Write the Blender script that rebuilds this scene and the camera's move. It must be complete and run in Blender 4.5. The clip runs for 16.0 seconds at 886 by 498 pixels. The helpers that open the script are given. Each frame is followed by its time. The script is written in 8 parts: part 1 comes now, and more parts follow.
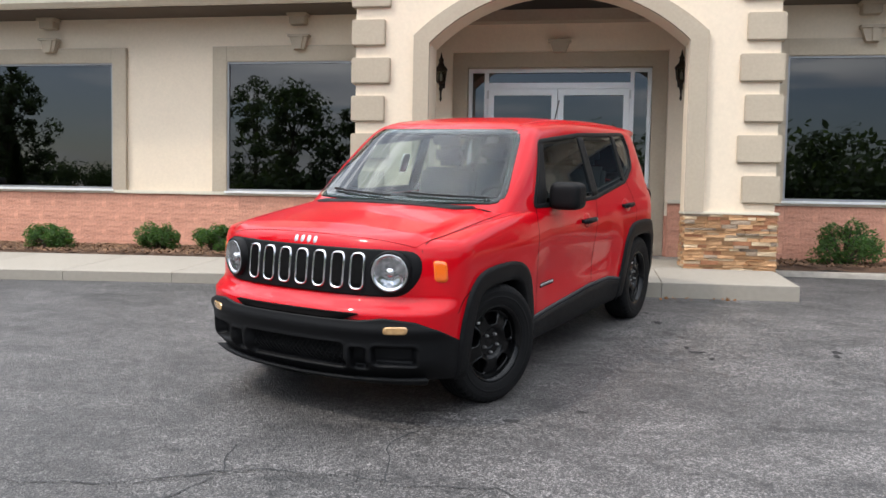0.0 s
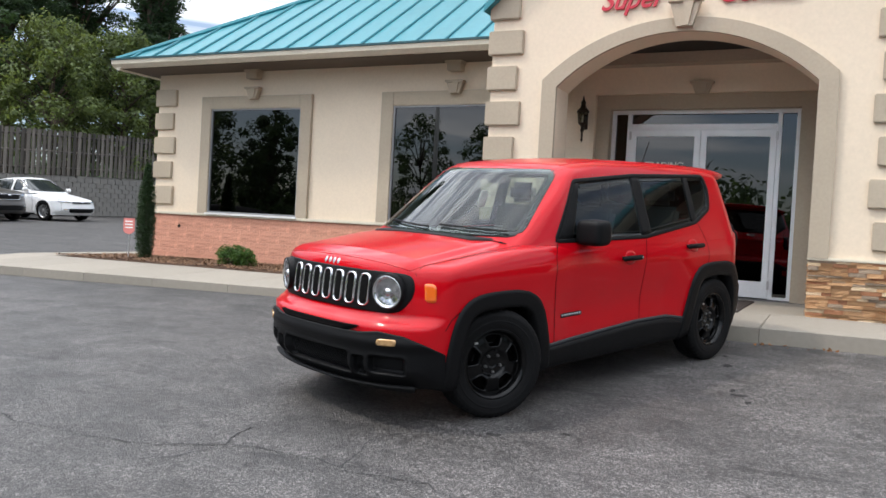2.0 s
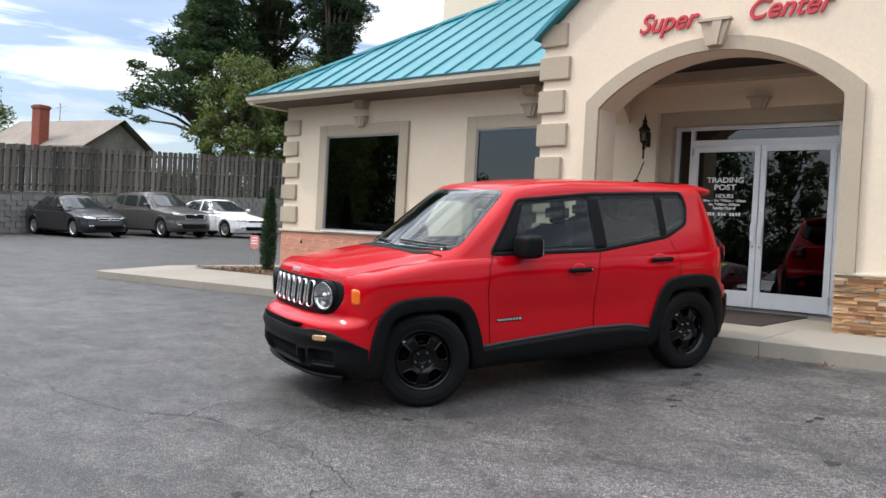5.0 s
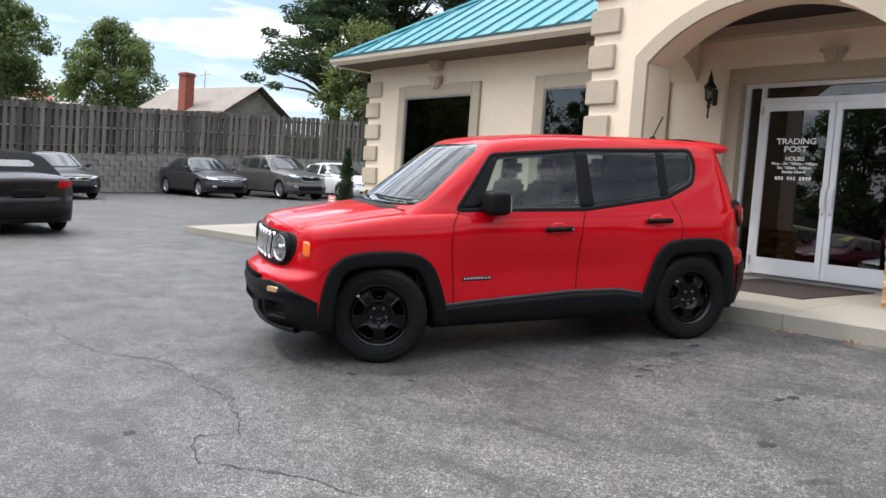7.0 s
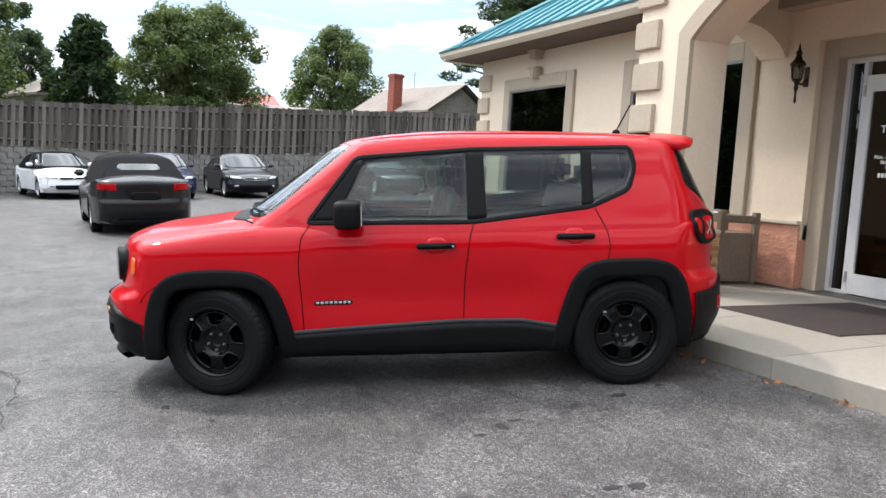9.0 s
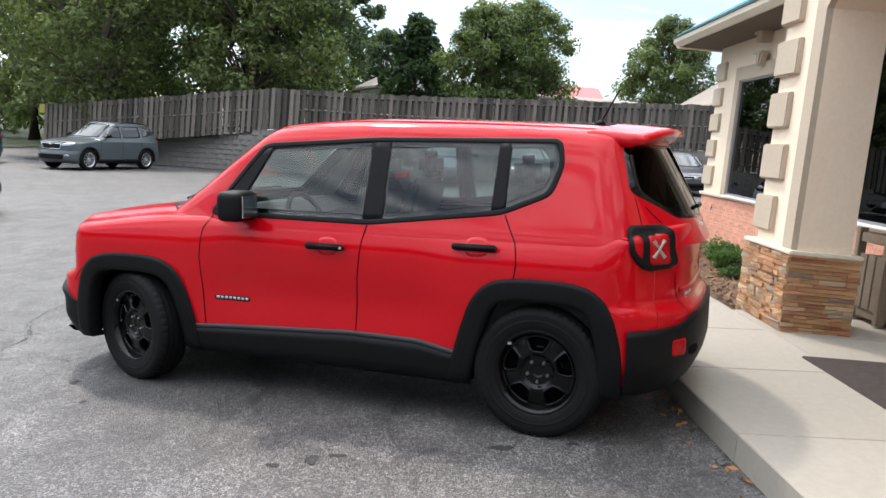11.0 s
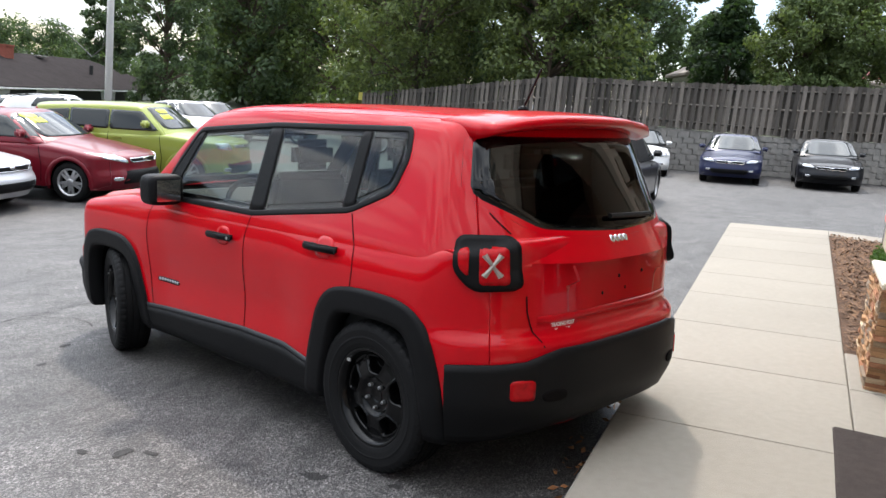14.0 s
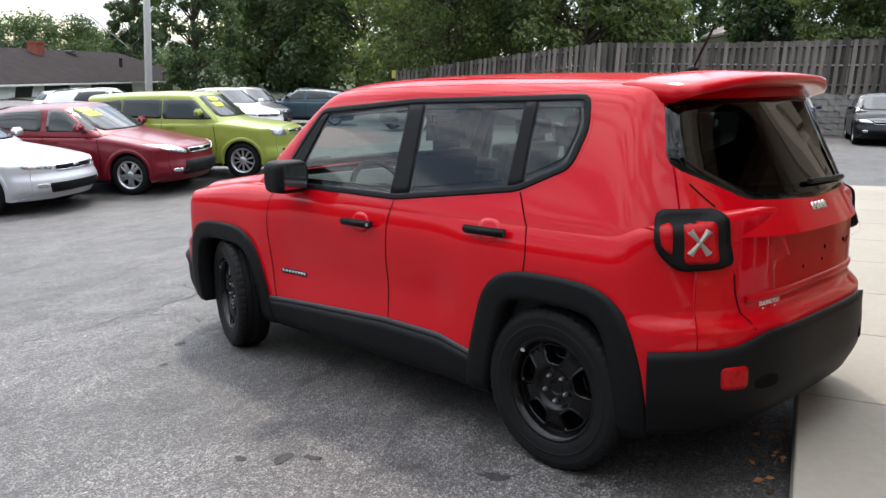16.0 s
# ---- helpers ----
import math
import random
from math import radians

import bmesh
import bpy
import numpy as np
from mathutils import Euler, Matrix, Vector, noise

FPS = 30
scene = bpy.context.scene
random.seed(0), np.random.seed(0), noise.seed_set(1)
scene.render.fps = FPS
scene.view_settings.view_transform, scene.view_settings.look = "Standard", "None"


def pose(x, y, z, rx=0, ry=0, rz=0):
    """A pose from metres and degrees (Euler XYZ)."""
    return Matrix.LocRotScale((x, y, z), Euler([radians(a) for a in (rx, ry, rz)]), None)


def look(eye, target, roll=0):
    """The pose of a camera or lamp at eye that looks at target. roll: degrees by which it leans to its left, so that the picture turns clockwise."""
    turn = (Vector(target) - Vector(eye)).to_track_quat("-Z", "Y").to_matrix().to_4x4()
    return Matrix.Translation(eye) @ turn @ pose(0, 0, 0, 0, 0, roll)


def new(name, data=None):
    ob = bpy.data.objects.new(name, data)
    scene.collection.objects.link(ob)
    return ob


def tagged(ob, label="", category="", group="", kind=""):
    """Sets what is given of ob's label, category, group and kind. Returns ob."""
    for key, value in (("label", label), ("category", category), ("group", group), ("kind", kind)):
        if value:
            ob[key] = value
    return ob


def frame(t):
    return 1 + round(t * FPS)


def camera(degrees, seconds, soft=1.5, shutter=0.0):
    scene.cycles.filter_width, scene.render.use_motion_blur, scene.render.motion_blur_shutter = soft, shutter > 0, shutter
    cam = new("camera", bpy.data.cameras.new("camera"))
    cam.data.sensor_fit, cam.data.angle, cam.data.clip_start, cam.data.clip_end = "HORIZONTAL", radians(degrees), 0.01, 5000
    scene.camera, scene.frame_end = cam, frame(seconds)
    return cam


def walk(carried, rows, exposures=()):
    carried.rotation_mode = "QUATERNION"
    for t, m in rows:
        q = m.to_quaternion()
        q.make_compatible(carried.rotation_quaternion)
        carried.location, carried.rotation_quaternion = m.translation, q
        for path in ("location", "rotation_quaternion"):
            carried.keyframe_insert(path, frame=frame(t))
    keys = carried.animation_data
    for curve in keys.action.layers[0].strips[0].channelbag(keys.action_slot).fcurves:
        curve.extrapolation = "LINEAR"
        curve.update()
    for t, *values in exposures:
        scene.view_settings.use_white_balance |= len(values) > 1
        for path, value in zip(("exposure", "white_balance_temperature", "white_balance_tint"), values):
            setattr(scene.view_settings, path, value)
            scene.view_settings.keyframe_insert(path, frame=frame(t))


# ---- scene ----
cam = camera(56.3, 16.0)
PATH = [
    (0, (0.519, -4.652, 1.136), (0.176, -2.685, 1.02), 1.1),
    (0.5, (0.865, -4.672, 1.139), (0.328, -2.746, 1.075), 1.9),
    (1, (1.194, -4.787, 1.129), (0.546, -2.895, 1.097), 2.3),
    (1.5, (1.553, -4.804, 1.136), (0.786, -2.957, 1.1), 3.1),
    (2, (1.958, -4.751, 1.145), (1.069, -2.96, 1.099), 3.2),
    (2.5, (2.319, -4.773, 1.139), (1.312, -3.046, 1.087), 2.5),
    (3, (2.664, -4.708, 1.164), (1.531, -3.061, 1.119), 2.6),
    (3.5, (3.008, -4.628, 1.169), (1.814, -3.023, 1.134), 3.5),
    (4, (3.342, -4.6, 1.173), (2.106, -3.027, 1.146), 3.4),
    (4.2, (3.451, -4.575, 1.204), (2.205, -3.011, 1.172), 3.4),
    (6.3, (4.424, -4.011, 1.239), (3.01, -2.598, 1.198), 3.3),
    (6.5, (4.499, -3.865, 1.216), (3.045, -2.492, 1.153), 3.7),
    (7, (4.67, -3.441, 1.215), (3.15, -2.148, 1.084), 4.1),
    (7.5, (4.765, -2.82, 1.261), (3.19, -1.598, 1.095), 4.4),
    (8, (4.975, -2.199, 1.338), (3.337, -1.063, 1.17), 5.0),
    (8.5, (5.039, -1.522, 1.392), (3.324, -0.508, 1.214), 3.4),
    (9, (5.205, -0.816, 1.47), (3.384, -0.01, 1.288), 3.6),
    (9.2, (5.217, -0.544, 1.47), (3.349, 0.147, 1.287), 3.9),
    (11.3, (4.951, 2.209, 1.683), (2.925, 2.083, 1.401), 5.2),
    (11.5, (4.852, 2.419, 1.688), (2.834, 2.206, 1.399), 4.9),
    (12, (4.587, 2.935, 1.772), (2.600, 2.552, 1.445), 4.2),
    (12.5, (4.377, 3.334, 1.827), (2.429, 2.828, 1.439), 4.7),
    (13, (4.191, 3.592, 1.869), (2.275, 2.964, 1.496), 3.9),
    (13.5, (4.054, 3.896, 1.876), (2.172, 3.160, 1.532), 5.6),
    (14, (4.020, 3.989, 1.879), (2.168, 3.196, 1.502), 6.0),
    (14.5, (4.020, 3.999, 1.881), (2.189, 3.173, 1.473), 4.6),
    (15, (4.044, 3.931, 1.876), (2.222, 3.085, 1.464), 3.9),
    (15.5, (4.123, 3.668, 1.864), (2.302, 2.826, 1.442), 3.2),
    (16, (4.019, 3.317, 1.799), (2.205, 2.469, 1.359), 3.0),
]
walk(cam, [(t, look(eye, target, roll)) for t, eye, target, roll in PATH], [(0.0, 0.98), (1.0, 0.86), (4.0, 0.82), (6.5, 0.84), (7.0, 1.04), (9.0, 1.26), (12.0, 1.32), (14.5, 1.20), (16.0, 1.18)])

# ---- world and sun ----
SUN_AZ, SUN_EL = 213.7, 54.0
world = bpy.data.worlds.new("sky")
scene.world = world
world.use_nodes = True
wn, wl = world.node_tree.nodes, world.node_tree.links
wn.clear()
w_out = wn.new("ShaderNodeOutputWorld")
w_bg = wn.new("ShaderNodeBackground")
w_sky = wn.new("ShaderNodeTexSky")
w_sky.sky_type, w_sky.sun_disc = "NISHITA", False
w_sky.sun_elevation, w_sky.sun_rotation = radians(SUN_EL), radians(90 - SUN_AZ)
w_sky.air_density, w_sky.dust_density = 1.0, 1.0
w_co = wn.new("ShaderNodeTexCoord")
w_map = wn.new("ShaderNodeMapping")
w_map.inputs["Scale"].default_value = (1.0, 1.0, 7.5)
w_map.inputs["Rotation"].default_value = (0.05, 0.1, 0.4)
w_n1 = wn.new("ShaderNodeTexNoise")
w_n1.inputs["Scale"].default_value, w_n1.inputs["Detail"].default_value = 3.0, 6
w_n1.inputs["Roughness"].default_value, w_n1.inputs["Distortion"].default_value = 0.52, 0.4
w_rmp = wn.new("ShaderNodeValToRGB")
w_rmp.color_ramp.elements[0].position, w_rmp.color_ramp.elements[1].position = 0.46, 0.58
w_n2 = wn.new("ShaderNodeTexNoise")
w_n2.inputs["Scale"].default_value, w_n2.inputs["Detail"].default_value = 4.0, 6
w_cl = wn.new("ShaderNodeValToRGB")
w_cl.color_ramp.elements[0].position, w_cl.color_ramp.elements[1].position = 0.3, 0.7
w_cl.color_ramp.elements[0].color, w_cl.color_ramp.elements[1].color = (0.60, 0.66, 0.76, 1), (1.15, 1.18, 1.22, 1)
w_scale = wn.new("ShaderNodeMix")
w_scale.data_type, w_scale.blend_type = "RGBA", "MULTIPLY"
w_scale.inputs["Factor"].default_value = 1.0
w_scale.inputs["B"].default_value = (0.072, 0.074, 0.080, 1)
w_mix = wn.new("ShaderNodeMix")
w_mix.data_type = "RGBA"
wl.new(w_co.outputs["Generated"], w_map.inputs["Vector"])
wl.new(w_map.outputs["Vector"], w_n1.inputs["Vector"])
wl.new(w_map.outputs["Vector"], w_n2.inputs["Vector"])
wl.new(w_n1.outputs["Fac"], w_rmp.inputs["Fac"])
wl.new(w_n2.outputs["Fac"], w_cl.inputs["Fac"])
wl.new(w_sky.outputs["Color"], w_scale.inputs["A"])
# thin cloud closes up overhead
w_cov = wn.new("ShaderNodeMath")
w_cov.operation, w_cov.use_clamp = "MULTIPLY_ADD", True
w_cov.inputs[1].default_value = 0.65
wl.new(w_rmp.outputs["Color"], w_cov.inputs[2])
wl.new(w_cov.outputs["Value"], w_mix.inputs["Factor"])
wl.new(w_scale.outputs["Result"], w_mix.inputs["A"])
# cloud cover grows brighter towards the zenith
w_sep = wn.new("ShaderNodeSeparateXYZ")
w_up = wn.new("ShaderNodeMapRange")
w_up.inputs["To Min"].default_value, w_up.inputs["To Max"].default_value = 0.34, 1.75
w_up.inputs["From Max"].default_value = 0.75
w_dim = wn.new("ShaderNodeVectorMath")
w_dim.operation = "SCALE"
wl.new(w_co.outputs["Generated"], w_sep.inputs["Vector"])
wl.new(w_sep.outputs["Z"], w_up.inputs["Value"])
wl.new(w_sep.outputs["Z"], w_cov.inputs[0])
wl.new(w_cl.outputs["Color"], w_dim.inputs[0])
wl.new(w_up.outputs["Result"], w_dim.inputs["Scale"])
# thin cloud glows on the sun's side and greys away from it
w_dot = wn.new("ShaderNodeVectorMath")
w_dot.operation = "DOT_PRODUCT"
w_dot.inputs[1].default_value = (math.cos(radians(SUN_AZ)), math.sin(radians(SUN_AZ)), 0.0)
w_way = wn.new("ShaderNodeMapRange")
w_way.inputs["From Min"].default_value = -1.0
w_way.inputs["To Min"].default_value, w_way.inputs["To Max"].default_value = 0.62, 1.50
w_glow = wn.new("ShaderNodeVectorMath")
w_glow.operation = "SCALE"
wl.new(w_co.outputs["Generated"], w_dot.inputs[0])
wl.new(w_dot.outputs["Value"], w_way.inputs["Value"])
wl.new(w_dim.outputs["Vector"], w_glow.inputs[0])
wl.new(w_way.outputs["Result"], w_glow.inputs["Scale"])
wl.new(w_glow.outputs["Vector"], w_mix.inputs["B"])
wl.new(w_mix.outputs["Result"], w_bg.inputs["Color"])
w_bg.inputs["Strength"].default_value = 1.07
wl.new(w_bg.outputs["Background"], w_out.inputs["Surface"])

sun = new("sun", bpy.data.lights.new("sun", "SUN"))
sun.data.energy, sun.data.angle, sun.data.color = 1.08, radians(3.0), (1.0, 0.92, 0.82)
sun_way = Vector((math.cos(radians(SUN_EL)) * math.cos(radians(SUN_AZ)), math.cos(radians(SUN_EL)) * math.sin(radians(SUN_AZ)), math.sin(radians(SUN_EL))))
sun.matrix_world = look(sun_way * 60, (0, 0, 0))


# ---- materials ----
def mat(name, col, rough=0.6, metal=0.0, var=0.15, scale=3.0, fine=40.0, bump=0.0, bscale=60.0, coat=0.0, spec=0.5, rand=0.0, island=False, stretch=(1, 1, 1)):
    m = bpy.data.materials.new(name)
    m.use_nodes = True
    nt = m.node_tree
    b = nt.nodes["Principled BSDF"]
    b.inputs["Roughness"].default_value = rough
    b.inputs["Metallic"].default_value = metal
    b.inputs["Specular IOR Level"].default_value = spec
    b.inputs["Coat Weight"].default_value = coat
    b.inputs["Coat Roughness"].default_value = 0.03
    co = nt.nodes.new("ShaderNodeTexCoord")
    mp = nt.nodes.new("ShaderNodeMapping")
    mp.inputs["Scale"].default_value = stretch
    nt.links.new(co.outputs["Object"], mp.inputs["Vector"])
    big = nt.nodes.new("ShaderNodeTexNoise")
    big.inputs["Scale"].default_value, big.inputs["Detail"].default_value = scale, 4
    small = nt.nodes.new("ShaderNodeTexNoise")
    small.inputs["Scale"].default_value, small.inputs["Detail"].default_value = fine, 3
    nt.links.new(mp.outputs["Vector"], big.inputs["Vector"])
    nt.links.new(mp.outputs["Vector"], small.inputs["Vector"])
    add = nt.nodes.new("ShaderNodeMath")
    add.operation = "ADD"
    nt.links.new(big.outputs["Fac"], add.inputs[0])
    nt.links.new(small.outputs["Fac"], add.inputs[1])
    rng = nt.nodes.new("ShaderNodeMapRange")
    rng.inputs["From Min"].default_value, rng.inputs["From Max"].default_value = 0.6, 1.4
    rng.inputs["To Min"].default_value, rng.inputs["To Max"].default_value = 1 - var, 1 + var
    nt.links.new(add.outputs[0], rng.inputs["Value"])
    last = rng.outputs["Result"]
    if rand:
        if island:
            info = nt.nodes.new("ShaderNodeNewGeometry").outputs["Random Per Island"]
        else:
            info = nt.nodes.new("ShaderNodeObjectInfo").outputs["Random"]
        r2 = nt.nodes.new("ShaderNodeMapRange")
        r2.inputs["To Min"].default_value, r2.inputs["To Max"].default_value = 1 - rand, 1 + rand
        nt.links.new(info, r2.inputs["Value"])
        mul = nt.nodes.new("ShaderNodeMath")
        mul.operation = "MULTIPLY"
        nt.links.new(last, mul.inputs[0])
        nt.links.new(r2.outputs["Result"], mul.inputs[1])
        last = mul.outputs[0]
    tint = nt.nodes.new("ShaderNodeVectorMath")
    tint.operation = "SCALE"
    tint.inputs[0].default_value = col[:3]
    nt.links.new(last, tint.inputs["Scale"])
    nt.links.new(tint.outputs["Vector"], b.inputs["Base Color"])
    if bump:
        bn = nt.nodes.new("ShaderNodeTexNoise")
        bn.inputs["Scale"].default_value, bn.inputs["Detail"].default_value = bscale, 4
        nt.links.new(mp.outputs["Vector"], bn.inputs["Vector"])
        bp = nt.nodes.new("ShaderNodeBump")
        bp.inputs["Strength"].default_value, bp.inputs["Distance"].default_value = bump, 0.01
        nt.links.new(bn.outputs["Fac"], bp.inputs["Height"])
        nt.links.new(bp.outputs["Normal"], b.inputs["Normal"])
    return m


def glass(name, tint, gloss=1.0, rough=0.01, ior=1.5):
    m = bpy.data.materials.new(name)
    m.use_nodes = True
    nt = m.node_tree
    nt.nodes.clear()
    out = nt.nodes.new("ShaderNodeOutputMaterial")
    mx = nt.nodes.new("ShaderNodeMixShader")
    tr = nt.nodes.new("ShaderNodeBsdfTransparent")
    gl = nt.nodes.new("ShaderNodeBsdfGlossy")
    lw = nt.nodes.new("ShaderNodeLayerWeight")
    lw.inputs["Blend"].default_value = 0.5
    pw = nt.nodes.new("ShaderNodeMath")
    pw.operation = "POWER"
    pw.inputs[1].default_value = 5.0
    r0 = ((ior - 1) / (ior + 1)) ** 2
    fr = nt.nodes.new("ShaderNodeMath")
    fr.operation = "MULTIPLY_ADD"
    fr.inputs[1].default_value, fr.inputs[2].default_value = 1 - r0, r0
    nt.links.new(lw.outputs["Facing"], pw.inputs[0])
    nt.links.new(pw.outputs[0], fr.inputs[0])
    tr.inputs["Color"].default_value = (*tint, 1)
    gl.inputs["Color"].default_value = (gloss, gloss, gloss, 1)
    gl.inputs["Roughness"].default_value = rough
    nt.links.new(fr.outputs[0], mx.inputs["Fac"])
    nt.links.new(tr.outputs["BSDF"], mx.inputs[1])
    nt.links.new(gl.outputs["BSDF"], mx.inputs[2])
    nt.links.new(mx.outputs["Shader"], out.inputs["Surface"])
    return m


def asphalt_mat():
    """Worn asphalt: pale stones in dark binder, traffic-polished streaks, damp dark patches."""
    m = bpy.data.materials.new("asphalt")
    m.use_nodes = True
    nt = m.node_tree
    b = nt.nodes["Principled BSDF"]
    co = nt.nodes.new("ShaderNodeTexCoord").outputs["Object"]

    def noise_of(scale, detail, rough, lo, hi, to_lo, to_hi, stretch=None, warp=0.0):
        src = co
        if stretch:
            mp = nt.nodes.new("ShaderNodeMapping")
            mp.inputs["Scale"].default_value = stretch
            mp.inputs["Rotation"].default_value = (0, 0, 0.35)
            nt.links.new(co, mp.inputs["Vector"])
            src = mp.outputs["Vector"]
        n = nt.nodes.new("ShaderNodeTexNoise")
        n.inputs["Scale"].default_value, n.inputs["Detail"].default_value = scale, detail
        n.inputs["Roughness"].default_value, n.inputs["Distortion"].default_value = rough, warp
        nt.links.new(src, n.inputs["Vector"])
        r = nt.nodes.new("ShaderNodeMapRange")
        r.inputs["From Min"].default_value, r.inputs["From Max"].default_value = lo, hi
        r.inputs["To Min"].default_value, r.inputs["To Max"].default_value = to_lo, to_hi
        nt.links.new(n.outputs["Fac"], r.inputs["Value"])
        return r.outputs["Result"]

    def times(p, q):
        mu = nt.nodes.new("ShaderNodeMath")
        mu.operation = "MULTIPLY"
        nt.links.new(p, mu.inputs[0])
        nt.links.new(q, mu.inputs[1])
        return mu.outputs[0]
    vo = nt.nodes.new("ShaderNodeTexVoronoi")
    vo.inputs["Scale"].default_value = 150
    nt.links.new(co, vo.inputs["Vector"])
    sp = nt.nodes.new("ShaderNodeSeparateColor")
    nt.links.new(vo.outputs["Color"], sp.inputs["Color"])
    st = nt.nodes.new("ShaderNodeMapRange")
    st.interpolation_type = "SMOOTHSTEP"
    st.inputs["From Min"].default_value, st.inputs["From Max"].default_value = 0.35, 1.0
    st.inputs["To Min"].default_value, st.inputs["To Max"].default_value = 0.55, 2.7
    nt.links.new(sp.outputs["Red"], st.inputs["Value"])
    grain = noise_of(62, 4, 0.85, 0.34, 0.66, 0.42, 1.58)
    patches = noise_of(2.1, 10, 0.72, 0.33, 0.64, 0.44, 1.42, (0.7, 1.3, 1), 0.6)
    broad = noise_of(0.33, 4, 0.6, 0.35, 0.65, 0.80, 1.18)
    streaks = noise_of(1.5, 6, 0.65, 0.57, 0.70, 1.0, 0.42, (0.55, 2.4, 1), 0.8)
    clods = noise_of(26, 4, 0.75, 0.34, 0.66, 0.55, 1.45)
    blots = noise_of(4.2, 4, 0.6, 0.62, 0.69, 1.0, 0.46, None, 0.4)
    # a sealed darker strip runs along the kerb
    xyz = nt.nodes.new("ShaderNodeSeparateXYZ")
    nt.links.new(co, xyz.inputs["Vector"])
    off = nt.nodes.new("ShaderNodeMath")
    off.operation = "MULTIPLY_ADD"
    off.inputs[1].default_value = -0.0365
    nt.links.new(xyz.outputs["X"], off.inputs[0])
    nt.links.new(xyz.outputs["Y"], off.inputs[2])
    wav = nt.nodes.new("ShaderNodeMath")
    wav.operation = "ADD"
    nt.links.new(off.outputs[0], wav.inputs[0])
    nt.links.new(noise_of(1.6, 6, 0.6, 0.3, 0.7, -0.5, 0.5), wav.inputs[1])
    seal = nt.nodes.new("ShaderNodeMapRange")
    seal.interpolation_type = "SMOOTHSTEP"
    seal.inputs["From Min"].default_value, seal.inputs["From Max"].default_value = 2.2, 3.2
    seal.inputs["To Min"].default_value, seal.inputs["To Max"].default_value = 1.0, 0.78
    nt.links.new(wav.outputs[0], seal.inputs["Value"])
    # the asphalt gets paler along x, from -1.5 to 3
    x_tone = nt.nodes.new("ShaderNodeMapRange")
    x_tone.interpolation_type = "SMOOTHSTEP"
    x_tone.inputs["From Min"].default_value, x_tone.inputs["From Max"].default_value = -1.5, 3.0
    x_tone.inputs["To Min"].default_value, x_tone.inputs["To Max"].default_value = 0.80, 1.22
    nt.links.new(xyz.outputs["X"], x_tone.inputs["Value"])
    val = times(times(times(st.outputs["Result"], grain), times(patches, broad)), streaks)
    val = times(times(times(val, times(clods, blots)), seal.outputs["Result"]), x_tone.outputs["Result"])
    sc = nt.nodes.new("ShaderNodeVectorMath")
    sc.operation = "SCALE"
    sc.inputs[0].default_value = (0.0565, 0.0525, 0.0506)
    nt.links.new(val, sc.inputs["Scale"])
    nt.links.new(sc.outputs["Vector"], b.inputs["Base Color"])
    nt.links.new(noise_of(3.0, 8, 0.7, 0.3, 0.7, 0.50, 0.66), b.inputs["Roughness"])
    b.inputs["Specular IOR Level"].default_value = 0.62
    hn = nt.nodes.new("ShaderNodeTexNoise")
    hn.inputs["Scale"].default_value, hn.inputs["Detail"].default_value = 85, 4
    nt.links.new(co, hn.inputs["Vector"])
    bp = nt.nodes.new("ShaderNodeBump")
    bp.inputs["Strength"].default_value, bp.inputs["Distance"].default_value = 0.9, 0.012
    nt.links.new(hn.outputs["Fac"], bp.inputs["Height"])
    nt.links.new(bp.outputs["Normal"], b.inputs["Normal"])
    return m


M_ASPHALT = asphalt_mat()
M_CRACK = mat("crack", (0.036, 0.036, 0.037), 0.95, var=0.3)
M_STAIN = mat("oil_stain", (0.031, 0.0295, 0.029), 0.75, var=0.5, scale=25, spec=0.35, bump=0.6, bscale=85)
M_CONC = mat("concrete", (0.272, 0.244, 0.203), 0.9, var=0.09, scale=0.8, fine=22, bump=0.25, bscale=160, rand=0.04)
M_KERB = mat("kerb_concrete", (0.33, 0.30, 0.26), 0.92, var=0.28, scale=1.5, fine=14, bump=0.4, bscale=90)
M_STUCCO = mat("cream_stucco", (0.75, 0.63, 0.485), 0.92, var=0.06, scale=0.7, fine=30, bump=0.35, bscale=220)
M_TAUPE = mat("taupe_stucco", (0.44, 0.37, 0.28), 0.92, var=0.08, scale=1.5, fine=30, bump=0.35, bscale=220, rand=0.05)
# brown soffit, its colour darkened to carry the shadow band below the gutter
M_SOFFIT = mat("shaded_soffit_paint", (0.105, 0.082, 0.060), 0.8, var=0.08)
M_GUTTER = mat("gutter_paint", (0.66, 0.60, 0.48), 0.45, var=0.08, scale=2, fine=20)
M_TEAL = mat("teal_metal_roof", (0.036, 0.205, 0.245), 0.42, metal=0.0, var=0.10, scale=1.2, fine=9, spec=0.35, rand=0.06)
M_WINFRAME = mat("grey_window_frame", (0.30, 0.30, 0.31), 0.4, metal=0.4, var=0.08)
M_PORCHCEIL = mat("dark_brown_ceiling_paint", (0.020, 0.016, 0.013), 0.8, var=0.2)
M_BLOCK = mat("salmon_split_block", (0.58, 0.285, 0.195), 0.95, var=0.24, scale=4, fine=24, bump=1.0, bscale=30, rand=0.05)
M_MORTAR = mat("salmon_mortar", (0.56, 0.275, 0.19), 0.95, var=0.15, bump=0.3)
M_STONE = mat("ledge_stone", (0.49, 0.28, 0.14), 0.9, var=0.28, scale=7, fine=45, bump=0.7, bscale=55, rand=0.28)
